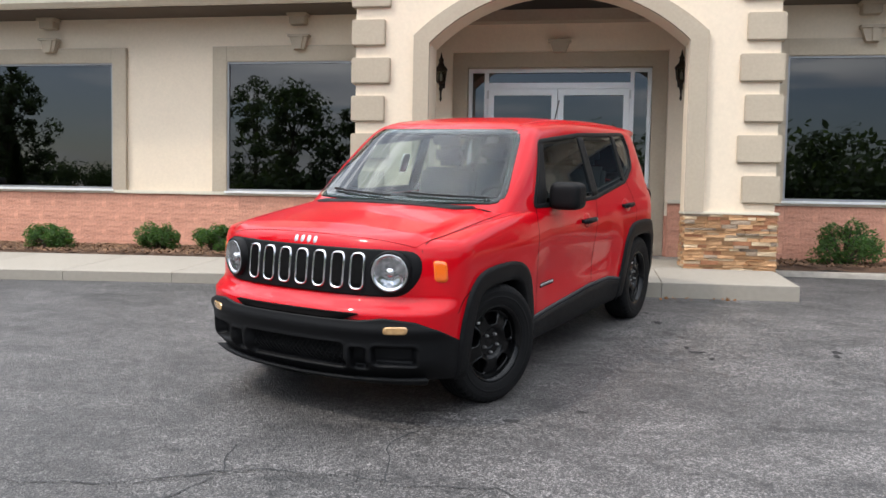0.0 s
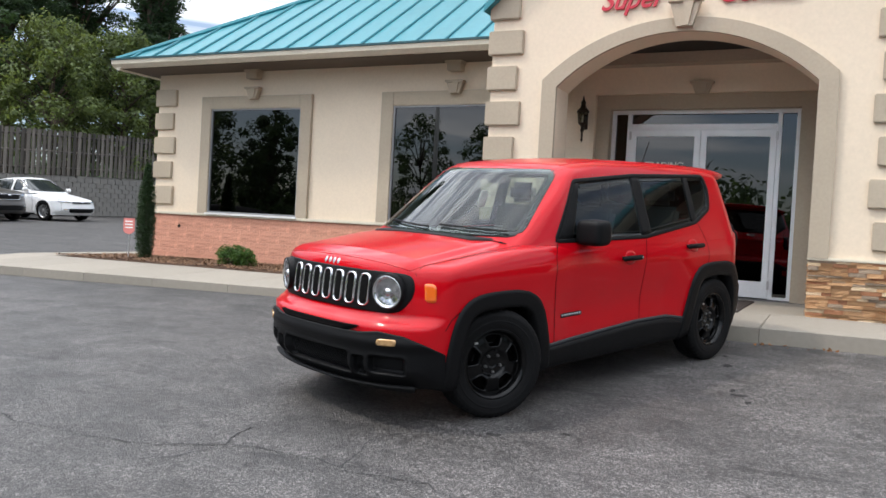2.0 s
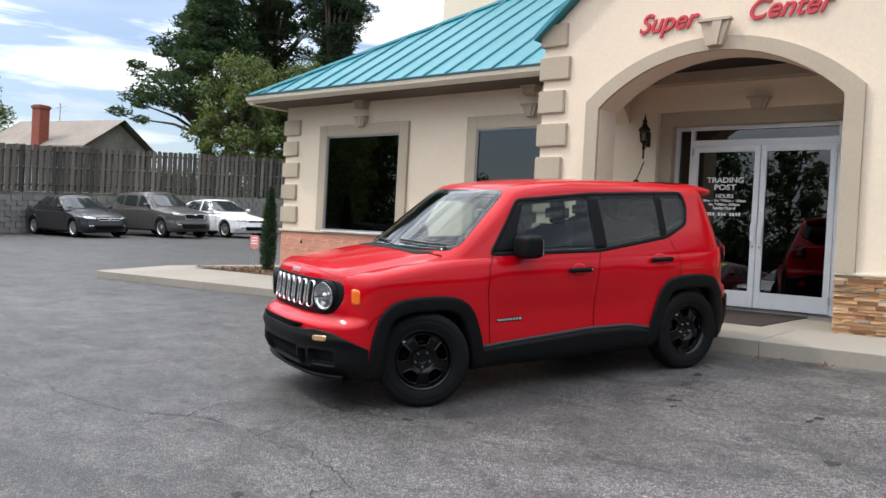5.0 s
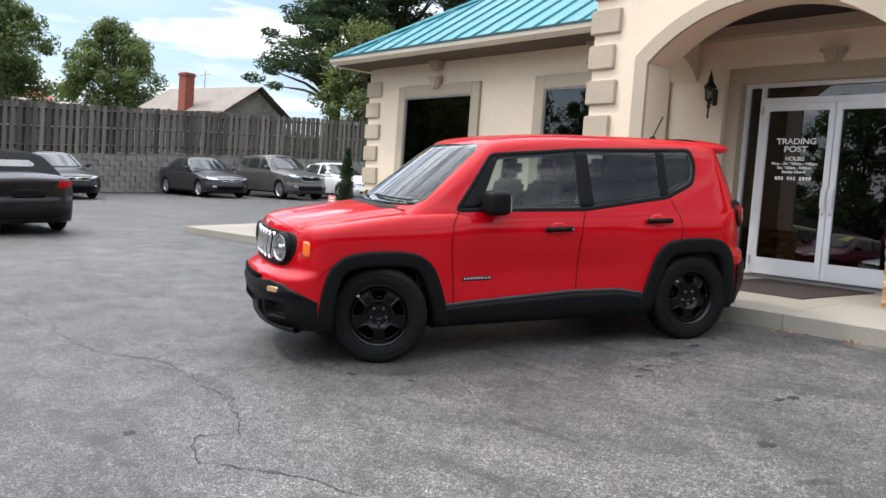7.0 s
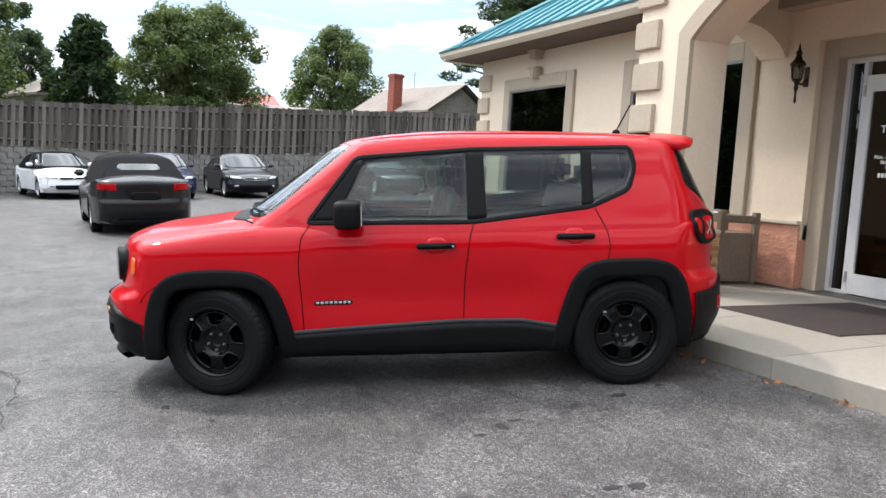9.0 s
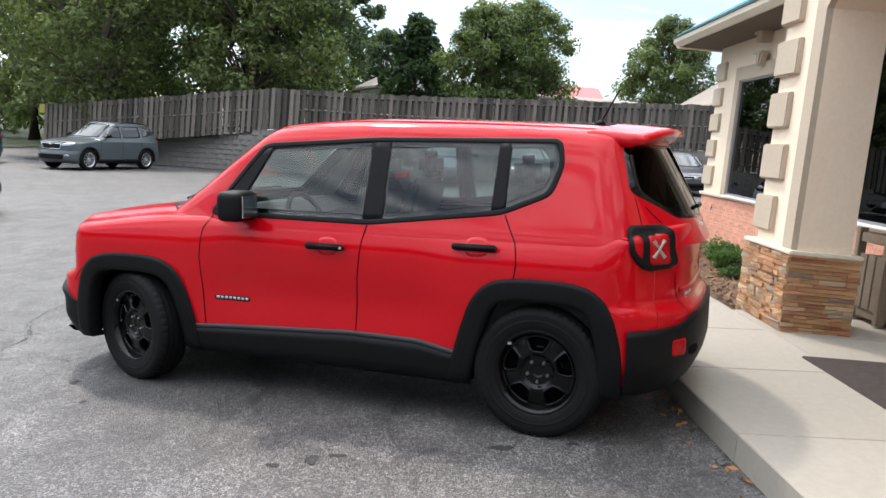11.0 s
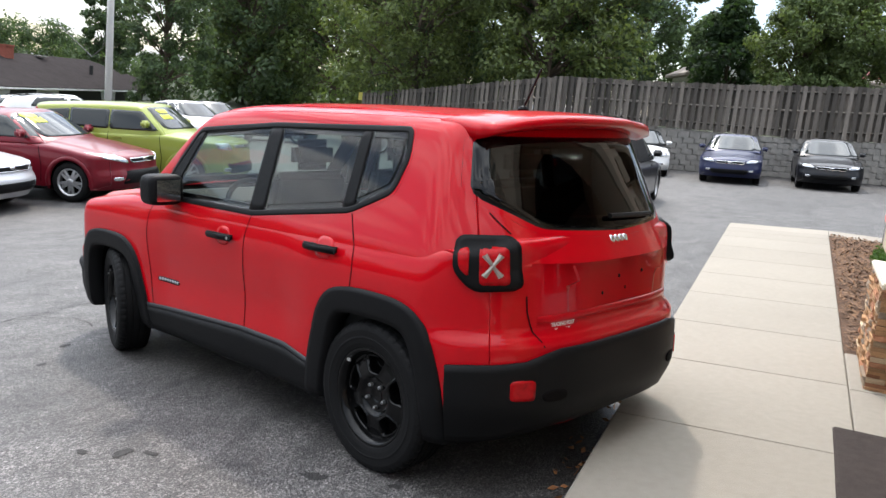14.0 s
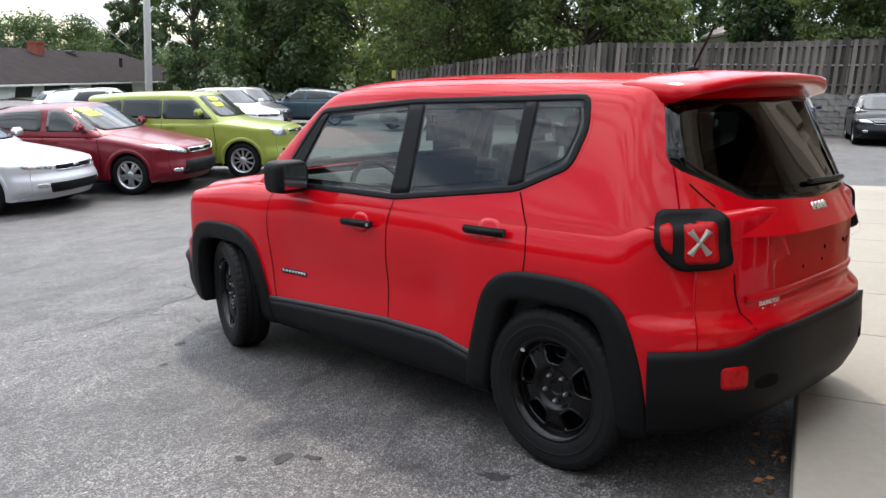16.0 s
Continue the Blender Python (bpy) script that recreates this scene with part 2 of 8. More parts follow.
M_STONES = [M_STONE, mat("pale_ledge_stone", (0.56, 0.42, 0.27), 0.9, var=0.25, scale=7, fine=45, bump=0.7, bscale=55, rand=0.25), mat("rust_ledge_stone", (0.38, 0.17, 0.085), 0.9, var=0.3, scale=7, fine=45, bump=0.7, bscale=55, rand=0.3), mat("grey_ledge_stone", (0.30, 0.225, 0.16), 0.9, var=0.25, scale=7, fine=45, bump=0.7, bscale=55, rand=0.3)]
M_ALU = mat("brushed_aluminium", (0.74, 0.75, 0.76), 0.40, metal=0.25, var=0.06, scale=4, fine=60)
M_PANE = glass("tinted_pane", (0.055, 0.06, 0.065), 0.95, ior=1.78)
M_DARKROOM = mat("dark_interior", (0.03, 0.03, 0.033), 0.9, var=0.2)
M_WHITE = mat("white_vinyl", (0.78, 0.78, 0.76), 0.5, var=0.05)
M_SIGNRED = mat("sign_red", (0.52, 0.025, 0.045), 0.45, var=0.08)
M_BRONZE = mat("oiled_bronze", (0.035, 0.024, 0.017), 0.45, metal=0.7, var=0.25, scale=20)
M_LAMPGLASS = glass("lantern_glass", (0.55, 0.55, 0.5), 0.8)
M_MULCH = mat("mulch", (0.10, 0.056, 0.034), 1.0, var=0.5, scale=9, fine=60, bump=1.0, bscale=70)
M_CHIP = mat("wood_chip", (0.17, 0.095, 0.052), 0.95, var=0.3, scale=14, fine=60, rand=0.5, island=True)
M_MAT = mat("door_mat", (0.058, 0.048, 0.044), 1.0, spec=0.1, var=0.2, scale=20, fine=200, bump=0.6, bscale=300)
M_LEAF_SHRUB = mat("shrub_leaf", (0.055, 0.12, 0.028), 0.6, var=0.3, scale=6, rand=0.4, island=True)
M_LEAF_CYP = mat("cypress_leaf", (0.022, 0.05, 0.018), 0.7, var=0.3, scale=6, rand=0.4, island=True)
M_LEAF_PINE = mat("pine_needles", (0.028, 0.055, 0.023), 0.7, var=0.35, scale=0.5, rand=0.45, island=True)
M_LEAF_OAK = mat("oak_leaf", (0.092, 0.132, 0.045), 0.65, var=0.35, scale=0.5, rand=0.45, island=True)
M_LEAF_LIGHT = mat("light_leaf", (0.100, 0.135, 0.044), 0.6, var=0.35, scale=0.5, rand=0.45, island=True)
M_LEAF_FAR = mat("far_leaf", (0.058, 0.094, 0.044), 0.75, var=0.35, scale=0.3, rand=0.45, island=True)
for leaf_m in (M_LEAF_SHRUB, M_LEAF_CYP, M_LEAF_PINE, M_LEAF_OAK, M_LEAF_LIGHT, M_LEAF_FAR):
    # thin leaves let some light through
    lt = leaf_m.node_tree
    lb = lt.nodes["Principled BSDF"]
    lo_n = next(n for n in lt.nodes if n.bl_idname == "ShaderNodeOutputMaterial")
    tl_n, mx_n = lt.nodes.new("ShaderNodeBsdfTranslucent"), lt.nodes.new("ShaderNodeMixShader")
    sc_n = lt.nodes.new("ShaderNodeVectorMath")
    sc_n.operation = "MULTIPLY"
    sc_n.inputs[1].default_value = (1.6, 1.5, 0.8)
    lt.links.new(lb.inputs["Base Color"].links[0].from_socket, sc_n.inputs[0])
    lt.links.new(sc_n.outputs["Vector"], tl_n.inputs["Color"])
    mx_n.inputs["Fac"].default_value = 0.42
    lt.links.new(lb.outputs["BSDF"], mx_n.inputs[1])
    lt.links.new(tl_n.outputs["BSDF"], mx_n.inputs[2])
    lt.links.new(mx_n.outputs["Shader"], lo_n.inputs["Surface"])
M_BARK = mat("bark", (0.085, 0.062, 0.045), 0.95, var=0.3, scale=6, fine=40, bump=0.8, bscale=30)
M_FENCE = mat("weathered_fence_wood", (0.118, 0.104, 0.090), 0.95, var=0.5, scale=2.0, fine=30, bump=0.5, bscale=60, rand=0.6, stretch=(4, 4, 0.6))
M_WALLBLOCK = mat("grey_retaining_block", (0.20, 0.19, 0.175), 0.95, var=0.25, scale=4, fine=25, bump=0.7, bscale=40, rand=0.14)
M_GRASS = mat("grass", (0.045, 0.055, 0.026), 1.0, var=0.35, scale=1.2, fine=20, bump=0.6)
M_SHINGLE = mat("dark_shingle", (0.034, 0.029, 0.029), 1.0, spec=0.05, var=0.25, scale=1.5, fine=14, bump=0.4, bscale=30)
M_OLDROOF = mat("weathered_roof", (0.24, 0.205, 0.175), 0.9, var=0.3, scale=0.7, fine=9, bump=0.3)
M_OLDWALL = mat("peeling_wall", (0.34, 0.31, 0.27), 0.95, var=0.35, scale=1.2, fine=7, bump=0.4)
M_BRICKRED = mat("red_brick", (0.26, 0.075, 0.05), 0.9, var=0.25, scale=5, fine=30, bump=0.4)
M_REDROOF = mat("red_metal_roof", (0.42, 0.08, 0.075), 0.6, var=0.15)
M_PAINTWHITE = mat("white_painted_wall", (0.84, 0.83, 0.82), 0.8, var=0.10, scale=1.0, fine=10)
M_POLE = mat("concrete_pole", (0.62, 0.61, 0.58), 0.8, var=0.12, scale=2)
M_SIGNPINK = mat("faded_red_sign", (0.62, 0.20, 0.18), 0.5, var=0.08)
M_STEEL = mat("galvanised_steel", (0.5, 0.5, 0.5), 0.45, metal=0.8, var=0.1)
M_BIN = mat("bin_wood_slats", (0.21, 0.165, 0.12), 0.85, var=0.2, scale=6, fine=40)
M_BLACK = mat("black_paint", (0.012, 0.012, 0.013), 0.5, var=0.2)


# ---- mesh helpers ----
def mesh_of(name, verts, faces, material=None, smooth=False):
    me = bpy.data.meshes.new(name)
    me.from_pydata([tuple(map(float, v)) for v in verts], [], [tuple(map(int, f)) for f in faces])
    me.update()
    if smooth:
        me.polygons.foreach_set("use_smooth", [True] * len(me.polygons))
    if material:
        me.materials.append(material)
    return me


def part(name, bm, material, parent=None, label="", smooth=False):
    if isinstance(bm, bmesh.types.BMesh):
        me = bpy.data.meshes.new(name)
        bmesh.ops.recalc_face_normals(bm, faces=bm.faces[:])
        bm.to_mesh(me)
        bm.free()
        me.materials.append(material)
        if smooth:
            me.polygons.foreach_set("use_smooth", [True] * len(me.polygons))
    else:
        me = bm
        if material and not me.materials:
            me.materials.append(material)
    ob = new(name, me)
    if parent:
        ob.parent = parent
    if label:
        tagged(ob, label)
    return ob


def thing(name, label, category, m=None, group="", kind=""):
    ob = new(name)
    ob.empty_display_size = 0.2
    if m is not None:
        ob.matrix_world = m
    return tagged(ob, label, category, group, kind)


def structure(name, bm, material, label, category, smooth=False):
    ob = part(name, bm, material, None, "", smooth)
    return tagged(ob, label, category, "", "structure")


def box(bm, x0, y0, z0, x1, y1, z1, bevel=0.0):
    vs = [bm.verts.new((x, y, z)) for x in (x0, x1) for y in (y0, y1) for z in (z0, z1)]
    fs = [bm.faces.new([vs[i] for i in f]) for f in ((0, 1, 3, 2), (4, 6, 7, 5), (0, 4, 5, 1), (2, 3, 7, 6), (0, 2, 6, 4), (1, 5, 7, 3))]
    if bevel:
        es = list({e for f in fs for e in f.edges})
        bmesh.ops.bevel(bm, geom=es, offset=bevel, segments=2, affect="EDGES", clamp_overlap=True)
    return bm


def boxes(*dims, bevel=0.0):
    bm = bmesh.new()
    for d in dims:
        box(bm, *d, bevel=bevel)
    return bm


def prism(bm, poly, axis, a, b):
    """A polygon in the plane across the axis, drawn out from a to b."""
    def at(p, h):
        return {"x": (h, p[0], p[1]), "y": (p[0], h, p[1]), "z": (p[0], p[1], h)}[axis]
    lo = [bm.verts.new(at(p, a)) for p in poly]
    hi = [bm.verts.new(at(p, b)) for p in poly]
    bm.faces.new(lo)
    bm.faces.new(hi[::-1])
    n = len(poly)
    for i in range(n):
        bm.faces.new((lo[i], hi[i], hi[(i + 1) % n], lo[(i + 1) % n]))
    return bm


def spin(bm, profile, axis="z", centre=(0, 0, 0), steps=24):
    """A profile of (radius, height) turned round an axis."""
    rings = []
    for r, h in profile:
        ring = []
        for i in range(steps):
            a = 2 * math.pi * i / steps
            p = {"z": (r * math.cos(a), r * math.sin(a), h), "y": (r * math.cos(a), h, r * math.sin(a)), "x": (h, r * math.cos(a), r * math.sin(a))}[axis]
            ring.append(bm.verts.new(Vector(p) + Vector(centre)))
        rings.append(ring)
    for a, b in zip(rings, rings[1:]):
        for i in range(steps):
            bm.faces.new((a[i], a[(i + 1) % steps], b[(i + 1) % steps], b[i]))
    if profile[0][0] > 1e-6:
        bm.faces.new(rings[0][::-1])
    if profile[-1][0] > 1e-6:
        bm.faces.new(rings[-1])
    return bm


def tube(bm, pts, r, steps=8, closed=False, r2=None):
    """A round bar along points; r2: its radius at the end."""
    pts = [Vector(p) for p in pts]
    n = len(pts)
    rings = []
    for i, p in enumerate(pts):
        q0 = pts[(i - 1) % n] if closed or i else p
        q1 = pts[(i + 1) % n] if closed or i < n - 1 else p
        d = (q1 - q0).normalized()
        side = d.cross(Vector((0, 0, 1)))
        if side.length < 1e-3:
            side = d.cross(Vector((1, 0, 0)))
        side.normalize()
        up = side.cross(d)
        rr = r if r2 is None else r + (r2 - r) * i / max(1, n - 1)
        rings.append([bm.verts.new(p + side * rr * math.cos(2 * math.pi * k / steps) + up * rr * math.sin(2 * math.pi * k / steps)) for k in range(steps)])
    for i in range(n if closed else n - 1):
        a, b = rings[i], rings[(i + 1) % n]
        for k in range(steps):
            bm.faces.new((a[k], a[(k + 1) % steps], b[(k + 1) % steps], b[k]))
    if not closed:
        bm.faces.new(rings[0][::-1])
        bm.faces.new(rings[-1])
    return bm


def smoothstep(a, b, x):
    t = np.clip((np.asarray(x, float) - a) / (b - a), 0, 1)
    return t * t * (3 - 2 * t)

# ---- ground ----
def lie(x, y):
    """Height of the sloping asphalt."""
    s = 0.055 + 0.025 * smoothstep(-10, -3, x)
    return s * 22 * np.tanh(np.asarray(y, float) / 22)


def axis_steps(lo, hi, fine, far):
    v = list(np.arange(lo, hi + 1e-6, fine))
    a, b, d = lo, hi, fine
    while b < far:
        d *= 1.45
        a, b = a - d, b + d
        v = [a] + v + [b]
    return np.array(v)


gx, gy = axis_steps(-13, 9, 0.5, 1500), axis_steps(-9, 5, 0.5, 1500)
GX, GY = np.meshgrid(gx, gy, indexing="ij")
GZ = lie(GX, GY)
nx_, ny_ = GX.shape
g_faces = [(i * ny_ + j, (i + 1) * ny_ + j, (i + 1) * ny_ + j + 1, i * ny_ + j + 1) for i in range(nx_ - 1) for j in range(ny_ - 1)]
ground = part("ground", mesh_of("ground", np.stack([GX, GY, GZ], -1).reshape(-1, 3), g_faces, None, True), M_ASPHALT)
tagged(ground, "weathered grey asphalt car park with cracks and stains", "asphalt", "", "structure")


def ribbon(pts, width, lift=0.004, seed=1):
    """A wavering thin strip that lies on the asphalt."""
    rnd = random.Random(seed)
    path = []
    for (x0, y0), (x1, y1) in zip(pts, pts[1:]):
        n = max(2, int(math.hypot(x1 - x0, y1 - y0) / 0.06))
        for i in range(n):
            f = i / n
            path.append((x0 + (x1 - x0) * f + rnd.gauss(0, 0.012), y0 + (y1 - y0) * f + rnd.gauss(0, 0.012)))
    path.append(pts[-1])
    vs, fs = [], []
    for i, (x, y) in enumerate(path):
        a, b = path[max(0, i - 1)], path[min(len(path) - 1, i + 1)]
        d = math.hypot(b[0] - a[0], b[1] - a[1]) or 1
        nx, ny = -(b[1] - a[1]) / d, (b[0] - a[0]) / d
        w = width * rnd.uniform(0.35, 1.2) / 2
        for s in (-1, 1):
            vs.append((x + nx * w * s, y + ny * w * s, float(lie(x, y)) + lift))
        if i:
            fs.append((2 * i - 2, 2 * i, 2 * i + 1, 2 * i - 1))
    return mesh_of("asphalt_crack", vs, fs)


CRACKS = [
    [(-4.3, -1.5), (-3.2, -1.5), (-2.8, -1.40), (-2.4, -1.49), (-1.9, -1.47), (-1.5, -1.42), (-0.95, -1.17), (-0.5, -1.16), (-0.2, -1.22), (0.14, -1.19), (0.5, -1.31), (0.8, -1.44)],
    [(0.64, -1.61), (0.87, -1.72), (1.04, -1.77), (1.31, -1.57), (1.53, -1.46), (1.83, -1.38)],
    [(-1.31, -1.6), (-1.15, -1.47), (-1.04, -1.21), (-0.79, -1.16)],
    [(-1.39, -1.43), (-1.06, -1.22), (-1.14, -0.90)],
    [(-0.30, -0.56), (-0.42, -0.71), (-0.32, -1.20)],
    [(0.75, -1.42), (0.66, -1.62)],
]
for k, pts in enumerate(CRACKS):
    tagged(part("asphalt_crack", ribbon(pts, 0.0085, seed=k), M_CRACK), "thin dark crack in the asphalt", "crack", "", "structure")


def blotch(x, y, rx, ry, seed):
    rnd = random.Random(seed)
    n = 44
    vs, fs = [(x, y, float(lie(x, y)) + 0.003)], []
    r = 1.0
    for i in range(n):
        a = 2 * math.pi * i / n
        r = min(1.25, max(0.55, r + rnd.gauss(0, 0.16)))
        px, py = x + rx * r * math.cos(a), y + ry * r * math.sin(a)
        vs.append((px, py, float(lie(px, py)) + 0.003))
        fs.append((0, 1 + i, 1 + (i + 1) % n))
    return mesh_of("oil_stain", vs, fs)


for k, (x, y, a, b) in enumerate([(1.10, 2.24, 0.05, 0.11), (1.30, 1.34, 0.06, 0.04), (1.37, 1.16, 0.03, 0.07), (2.26, 1.5, 0.05, 0.06), (2.59, 0.59, 0.06, 0.07), (2.24, 1.41, 0.04, 0.06), (0.4, -1.87, 0.05, 0.05), (1.24, 1.44, 0.03, 0.05), (0.15, -0.32, 0.05, 0.03), (1.02, 2.6, 0.03, 0.04), (0.52, -0.1, 0.05, 0.02)]):
    tagged(part("oil_stain", blotch(x, y, a * 0.8, b * 0.8, k), M_STAIN), "small dark oil stain on the asphalt", "stain", "", "structure")


# ---- pavement and kerb ----
def kerb_top(x):
    return 0.40 + 0.012 * np.clip(x, -10.4, 0.5)


def walk_top(x, y):
    f = np.clip((np.asarray(y, float) - 3.25) / 1.15, 0, 1)
    return kerb_top(x) * (1 - f) + f * (0.462 + 0.008 * np.clip(x, -10.4, 0)) + 0.012 * np.clip(np.asarray(y, float) - 4.4, 0, 2)


def kerb_y(x):
    """The kerb runs a little askew to the front wall."""
    return 3.30 + 0.0365 * x


def slab_mesh(x0, x1, y0, y1, down, gap=0.0025, bev=0.007):
    """A concrete slab on the slope of the pavement, with eased edges."""
    x0, x1, y0, y1 = x0 + gap, x1 - gap, (y0 + gap if y0 else None), y1 - gap
    vs, fs = [], []
    for inset, dz in ((0, -down), (0, -bev), (bev, 0)):
        for x, y in ((x0 + inset, (y0 or kerb_y(x0)) + inset), (x1 - inset, (y0 or kerb_y(x1)) + inset), (x1 - inset, y1 - inset), (x0 + inset, y1 - inset)):
            vs.append((x, y, float(walk_top(x, y)) + dz))
    for r in (0, 4):
        for i in range(4):
            fs.append((r + i, r + (i + 1) % 4, r + 4 + (i + 1) % 4, r + 4 + i))
    fs.append((8, 9, 10, 11))
    return mesh_of("slab", vs, fs)


pavement = thing("pavement", "pale concrete pavement with scored joints and a raised kerb", "pavement", kind="structure")
part("bedding", boxes((-10.3, 3.36, -0.3, 2.43, 6.2, 0.20)), M_KERB, pavement)
cuts = [2.46, 1.22, 0.0, -1.22, -2.38, -3.65, -4.85, -6.05, -7.25, -8.4, -9.1, -9.62, -10.35]
for a, b in zip(cuts, cuts[1:]):
    if a > -9.6:
        part("slab", slab_mesh(b, a, None, 4.4, 0.5), M_CONC, pavement)
for a, b in ((2.46, 1.6), (1.6, 0.15), (0.15, -1.15), (-1.15, -2.05)):
    part("slab", slab_mesh(b, a, 4.4, 6.32, 0.5), M_CONC, pavement)
for y in np.arange(4.4, 12.0, 1.2):
    part("slab", slab_mesh(-10.35, -9.62, y, y + 1.2, 0.6), M_CONC, pavement)
part("slab", slab_mesh(-10.35, -9.62, None, 4.4, 0.6), M_CONC, pavement)
right_kerb = structure("kerb_strip", boxes((2.47, 4.86, 0.0, 12.0, 5.02, 0.44), bevel=0.02), M_KERB, "pale concrete kerb in front of the planting bed", "kerb")


def bed_mesh(x0, x1, y0, y1, z0, seed):
    xs, ys = np.linspace(x0, x1, int((x1 - x0) / 0.12)), np.linspace(y0, y1, 14)
    vs, fs = [], []
    for i, x in enumerate(xs):
        for j, y in enumerate(ys):
            f = min(1, 6 * min((y - y0), (y1 - y) + 0.3, (x - x0), (x1 - x)) / (y1 - y0) + 0.15)
            vs.append((x, y, z0(x) + 0.05 * f + 0.02 * noise.noise(Vector((x * 3, y * 3, seed)))))
            if i and j:
                a = i * len(ys) + j
                fs.append((a - len(ys) - 1, a - 1, a, a - len(ys)))
    return mesh_of("mulch_bed", vs, fs, None, True)


def chips(x0, x1, y0, y1, z0, count, seed):
    rnd = random.Random(seed)
    vs, fs = [], []
    for _ in range(count):
        x, y = rnd.uniform(x0, x1), rnd.uniform(y0, y1)
        z = z0(x) + 0.055 + rnd.uniform(0, 0.015)
        a, l, w = rnd.uniform(0, 3.15), rnd.uniform(0.015, 0.05), rnd.uniform(0.004, 0.012)
        ca, sa, t = math.cos(a), math.sin(a), rnd.uniform(-0.015, 0.015)
        k = len(vs)
        for s, q in ((-1, -1), (1, -1), (1, 1), (-1, 1)):
            vs.append((x + ca * l * s - sa * w * q, y + sa * l * s + ca * w * q, z + t * s))
        fs.append((k, k + 1, k + 2, k + 3))
    return mesh_of("wood_chips", vs, fs)


def bed_left_z(x):
    return 0.43 + 0.008 * x


def bed_right_z(x):
    return 0.44


structure("mulch_bed", bed_mesh(-9.62, -2.05, 4.4, 6.2, bed_left_z, 1), M_MULCH, "brown bark mulch in the planting bed", "mulch")
structure("mulch_bed", bed_mesh(2.47, 11.0, 5.02, 6.2, bed_right_z, 2), M_MULCH, "brown bark mulch in the planting bed", "mulch")
tagged(part("wood_chips", chips(-9.55, -2.1, 4.42, 6.1, bed_left_z, 9000, 3), M_CHIP), "loose bark chips on the planting bed", "mulch", "", "stuff")
tagged(part("wood_chips", chips(2.5, 6.0, 5.04, 6.1, bed_right_z, 2500, 4), M_CHIP), "loose bark chips on the planting bed", "mulch", "", "stuff")

# ---- building ----
YF, YP, XL, XR = 6.18, 4.55, -9.25, 9.55
CX = 0.155


def wall_with_holes(x0, x1, z0, z1, y0, y1, holes):
    """A wall of thickness y0..y1 with rectangular openings cut right through."""
    xs = sorted({x0, x1, *[h[0] for h in holes], *[h[1] for h in holes]})
    zs = sorted({z0, z1, *[h[2] for h in holes], *[h[3] for h in holes]})
    bm = bmesh.new()
    for a, b in zip(xs, xs[1:]):
        for c, d in zip(zs, zs[1:]):
            mx, mz = (a + b) / 2, (c + d) / 2
            if not any(h[0] < mx < h[1] and h[2] < mz < h[3] for h in holes):
                box(bm, a, y0, c, b, y1, d)
    bmesh.ops.remove_doubles(bm, verts=bm.verts[:], dist=1e-5)
    inner = [f for f in bm.faces if any(g is not f and (g.calc_center_median() - f.calc_center_median()).length < 1e-5 for v in f.verts for g in v.link_faces)]
    bmesh.ops.delete(bm, geom=inner, context="FACES")
    return bm


WIN = [(-8.00, -6.13), (-4.415, -2.31), (2.87, 4.72), (6.43, 8.24)]
WZ0, WZ1 = 1.22, 2.98
DX0, DX1, DZ0, DZ1 = -1.10, 1.275, 0.49, 2.895
wall_front = structure("wall_front", wall_with_holes(XL, XR, 1.16, 3.62, YF, YF + 0.22, [(a, b, WZ0, WZ1) for a, b in WIN] + [(DX0 - 0.19, DX1 + 0.19, 1.0, DZ1 + 0.19)]), M_STUCCO, "cream stucco front wall of the building", "wall")
wall_base = structure("wall_base", boxes((XL + 0.02, YF + 0.03, 0.1, DX0 - 0.19, YF + 0.22, 1.157), (DX1 + 0.19, YF + 0.03, 0.1, XR - 0.02, YF + 0.22, 1.157)), M_MORTAR, "salmon split-face block base of the front wall", "wall")
structure("wall_west", boxes((XL, YF + 0.22, 0.0, XL + 0.22, 19.0, 3.62)), M_STUCCO, "cream stucco side wall of the building", "wall")
structure("wall_east", boxes((XR - 0.22, YF + 0.22, 0.0, XR, 19.0, 3.62)), M_STUCCO, "cream stucco side wall of the building", "wall")
structure("wall_back", boxes((XL, 19.0, 0.0, XR, 19.22, 3.62)), M_STUCCO, "cream stucco back wall of the building", "wall")
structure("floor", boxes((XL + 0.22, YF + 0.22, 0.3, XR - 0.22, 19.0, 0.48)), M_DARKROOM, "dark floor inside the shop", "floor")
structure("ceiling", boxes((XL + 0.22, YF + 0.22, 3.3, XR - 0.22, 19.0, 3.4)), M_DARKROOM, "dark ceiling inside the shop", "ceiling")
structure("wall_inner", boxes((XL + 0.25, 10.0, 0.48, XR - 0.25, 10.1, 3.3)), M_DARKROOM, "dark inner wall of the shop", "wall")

cap = boxes((XL - 0.05, YF - 0.06, 1.157, -1.30, YF + 0.0, 1.205), (1.50, YF - 0.06, 1.157, XR + 0.05, YF, 1.205), bevel=0.008)
structure("trim", cap, M_GUTTER, "cream stone cap above the block base", "trim")


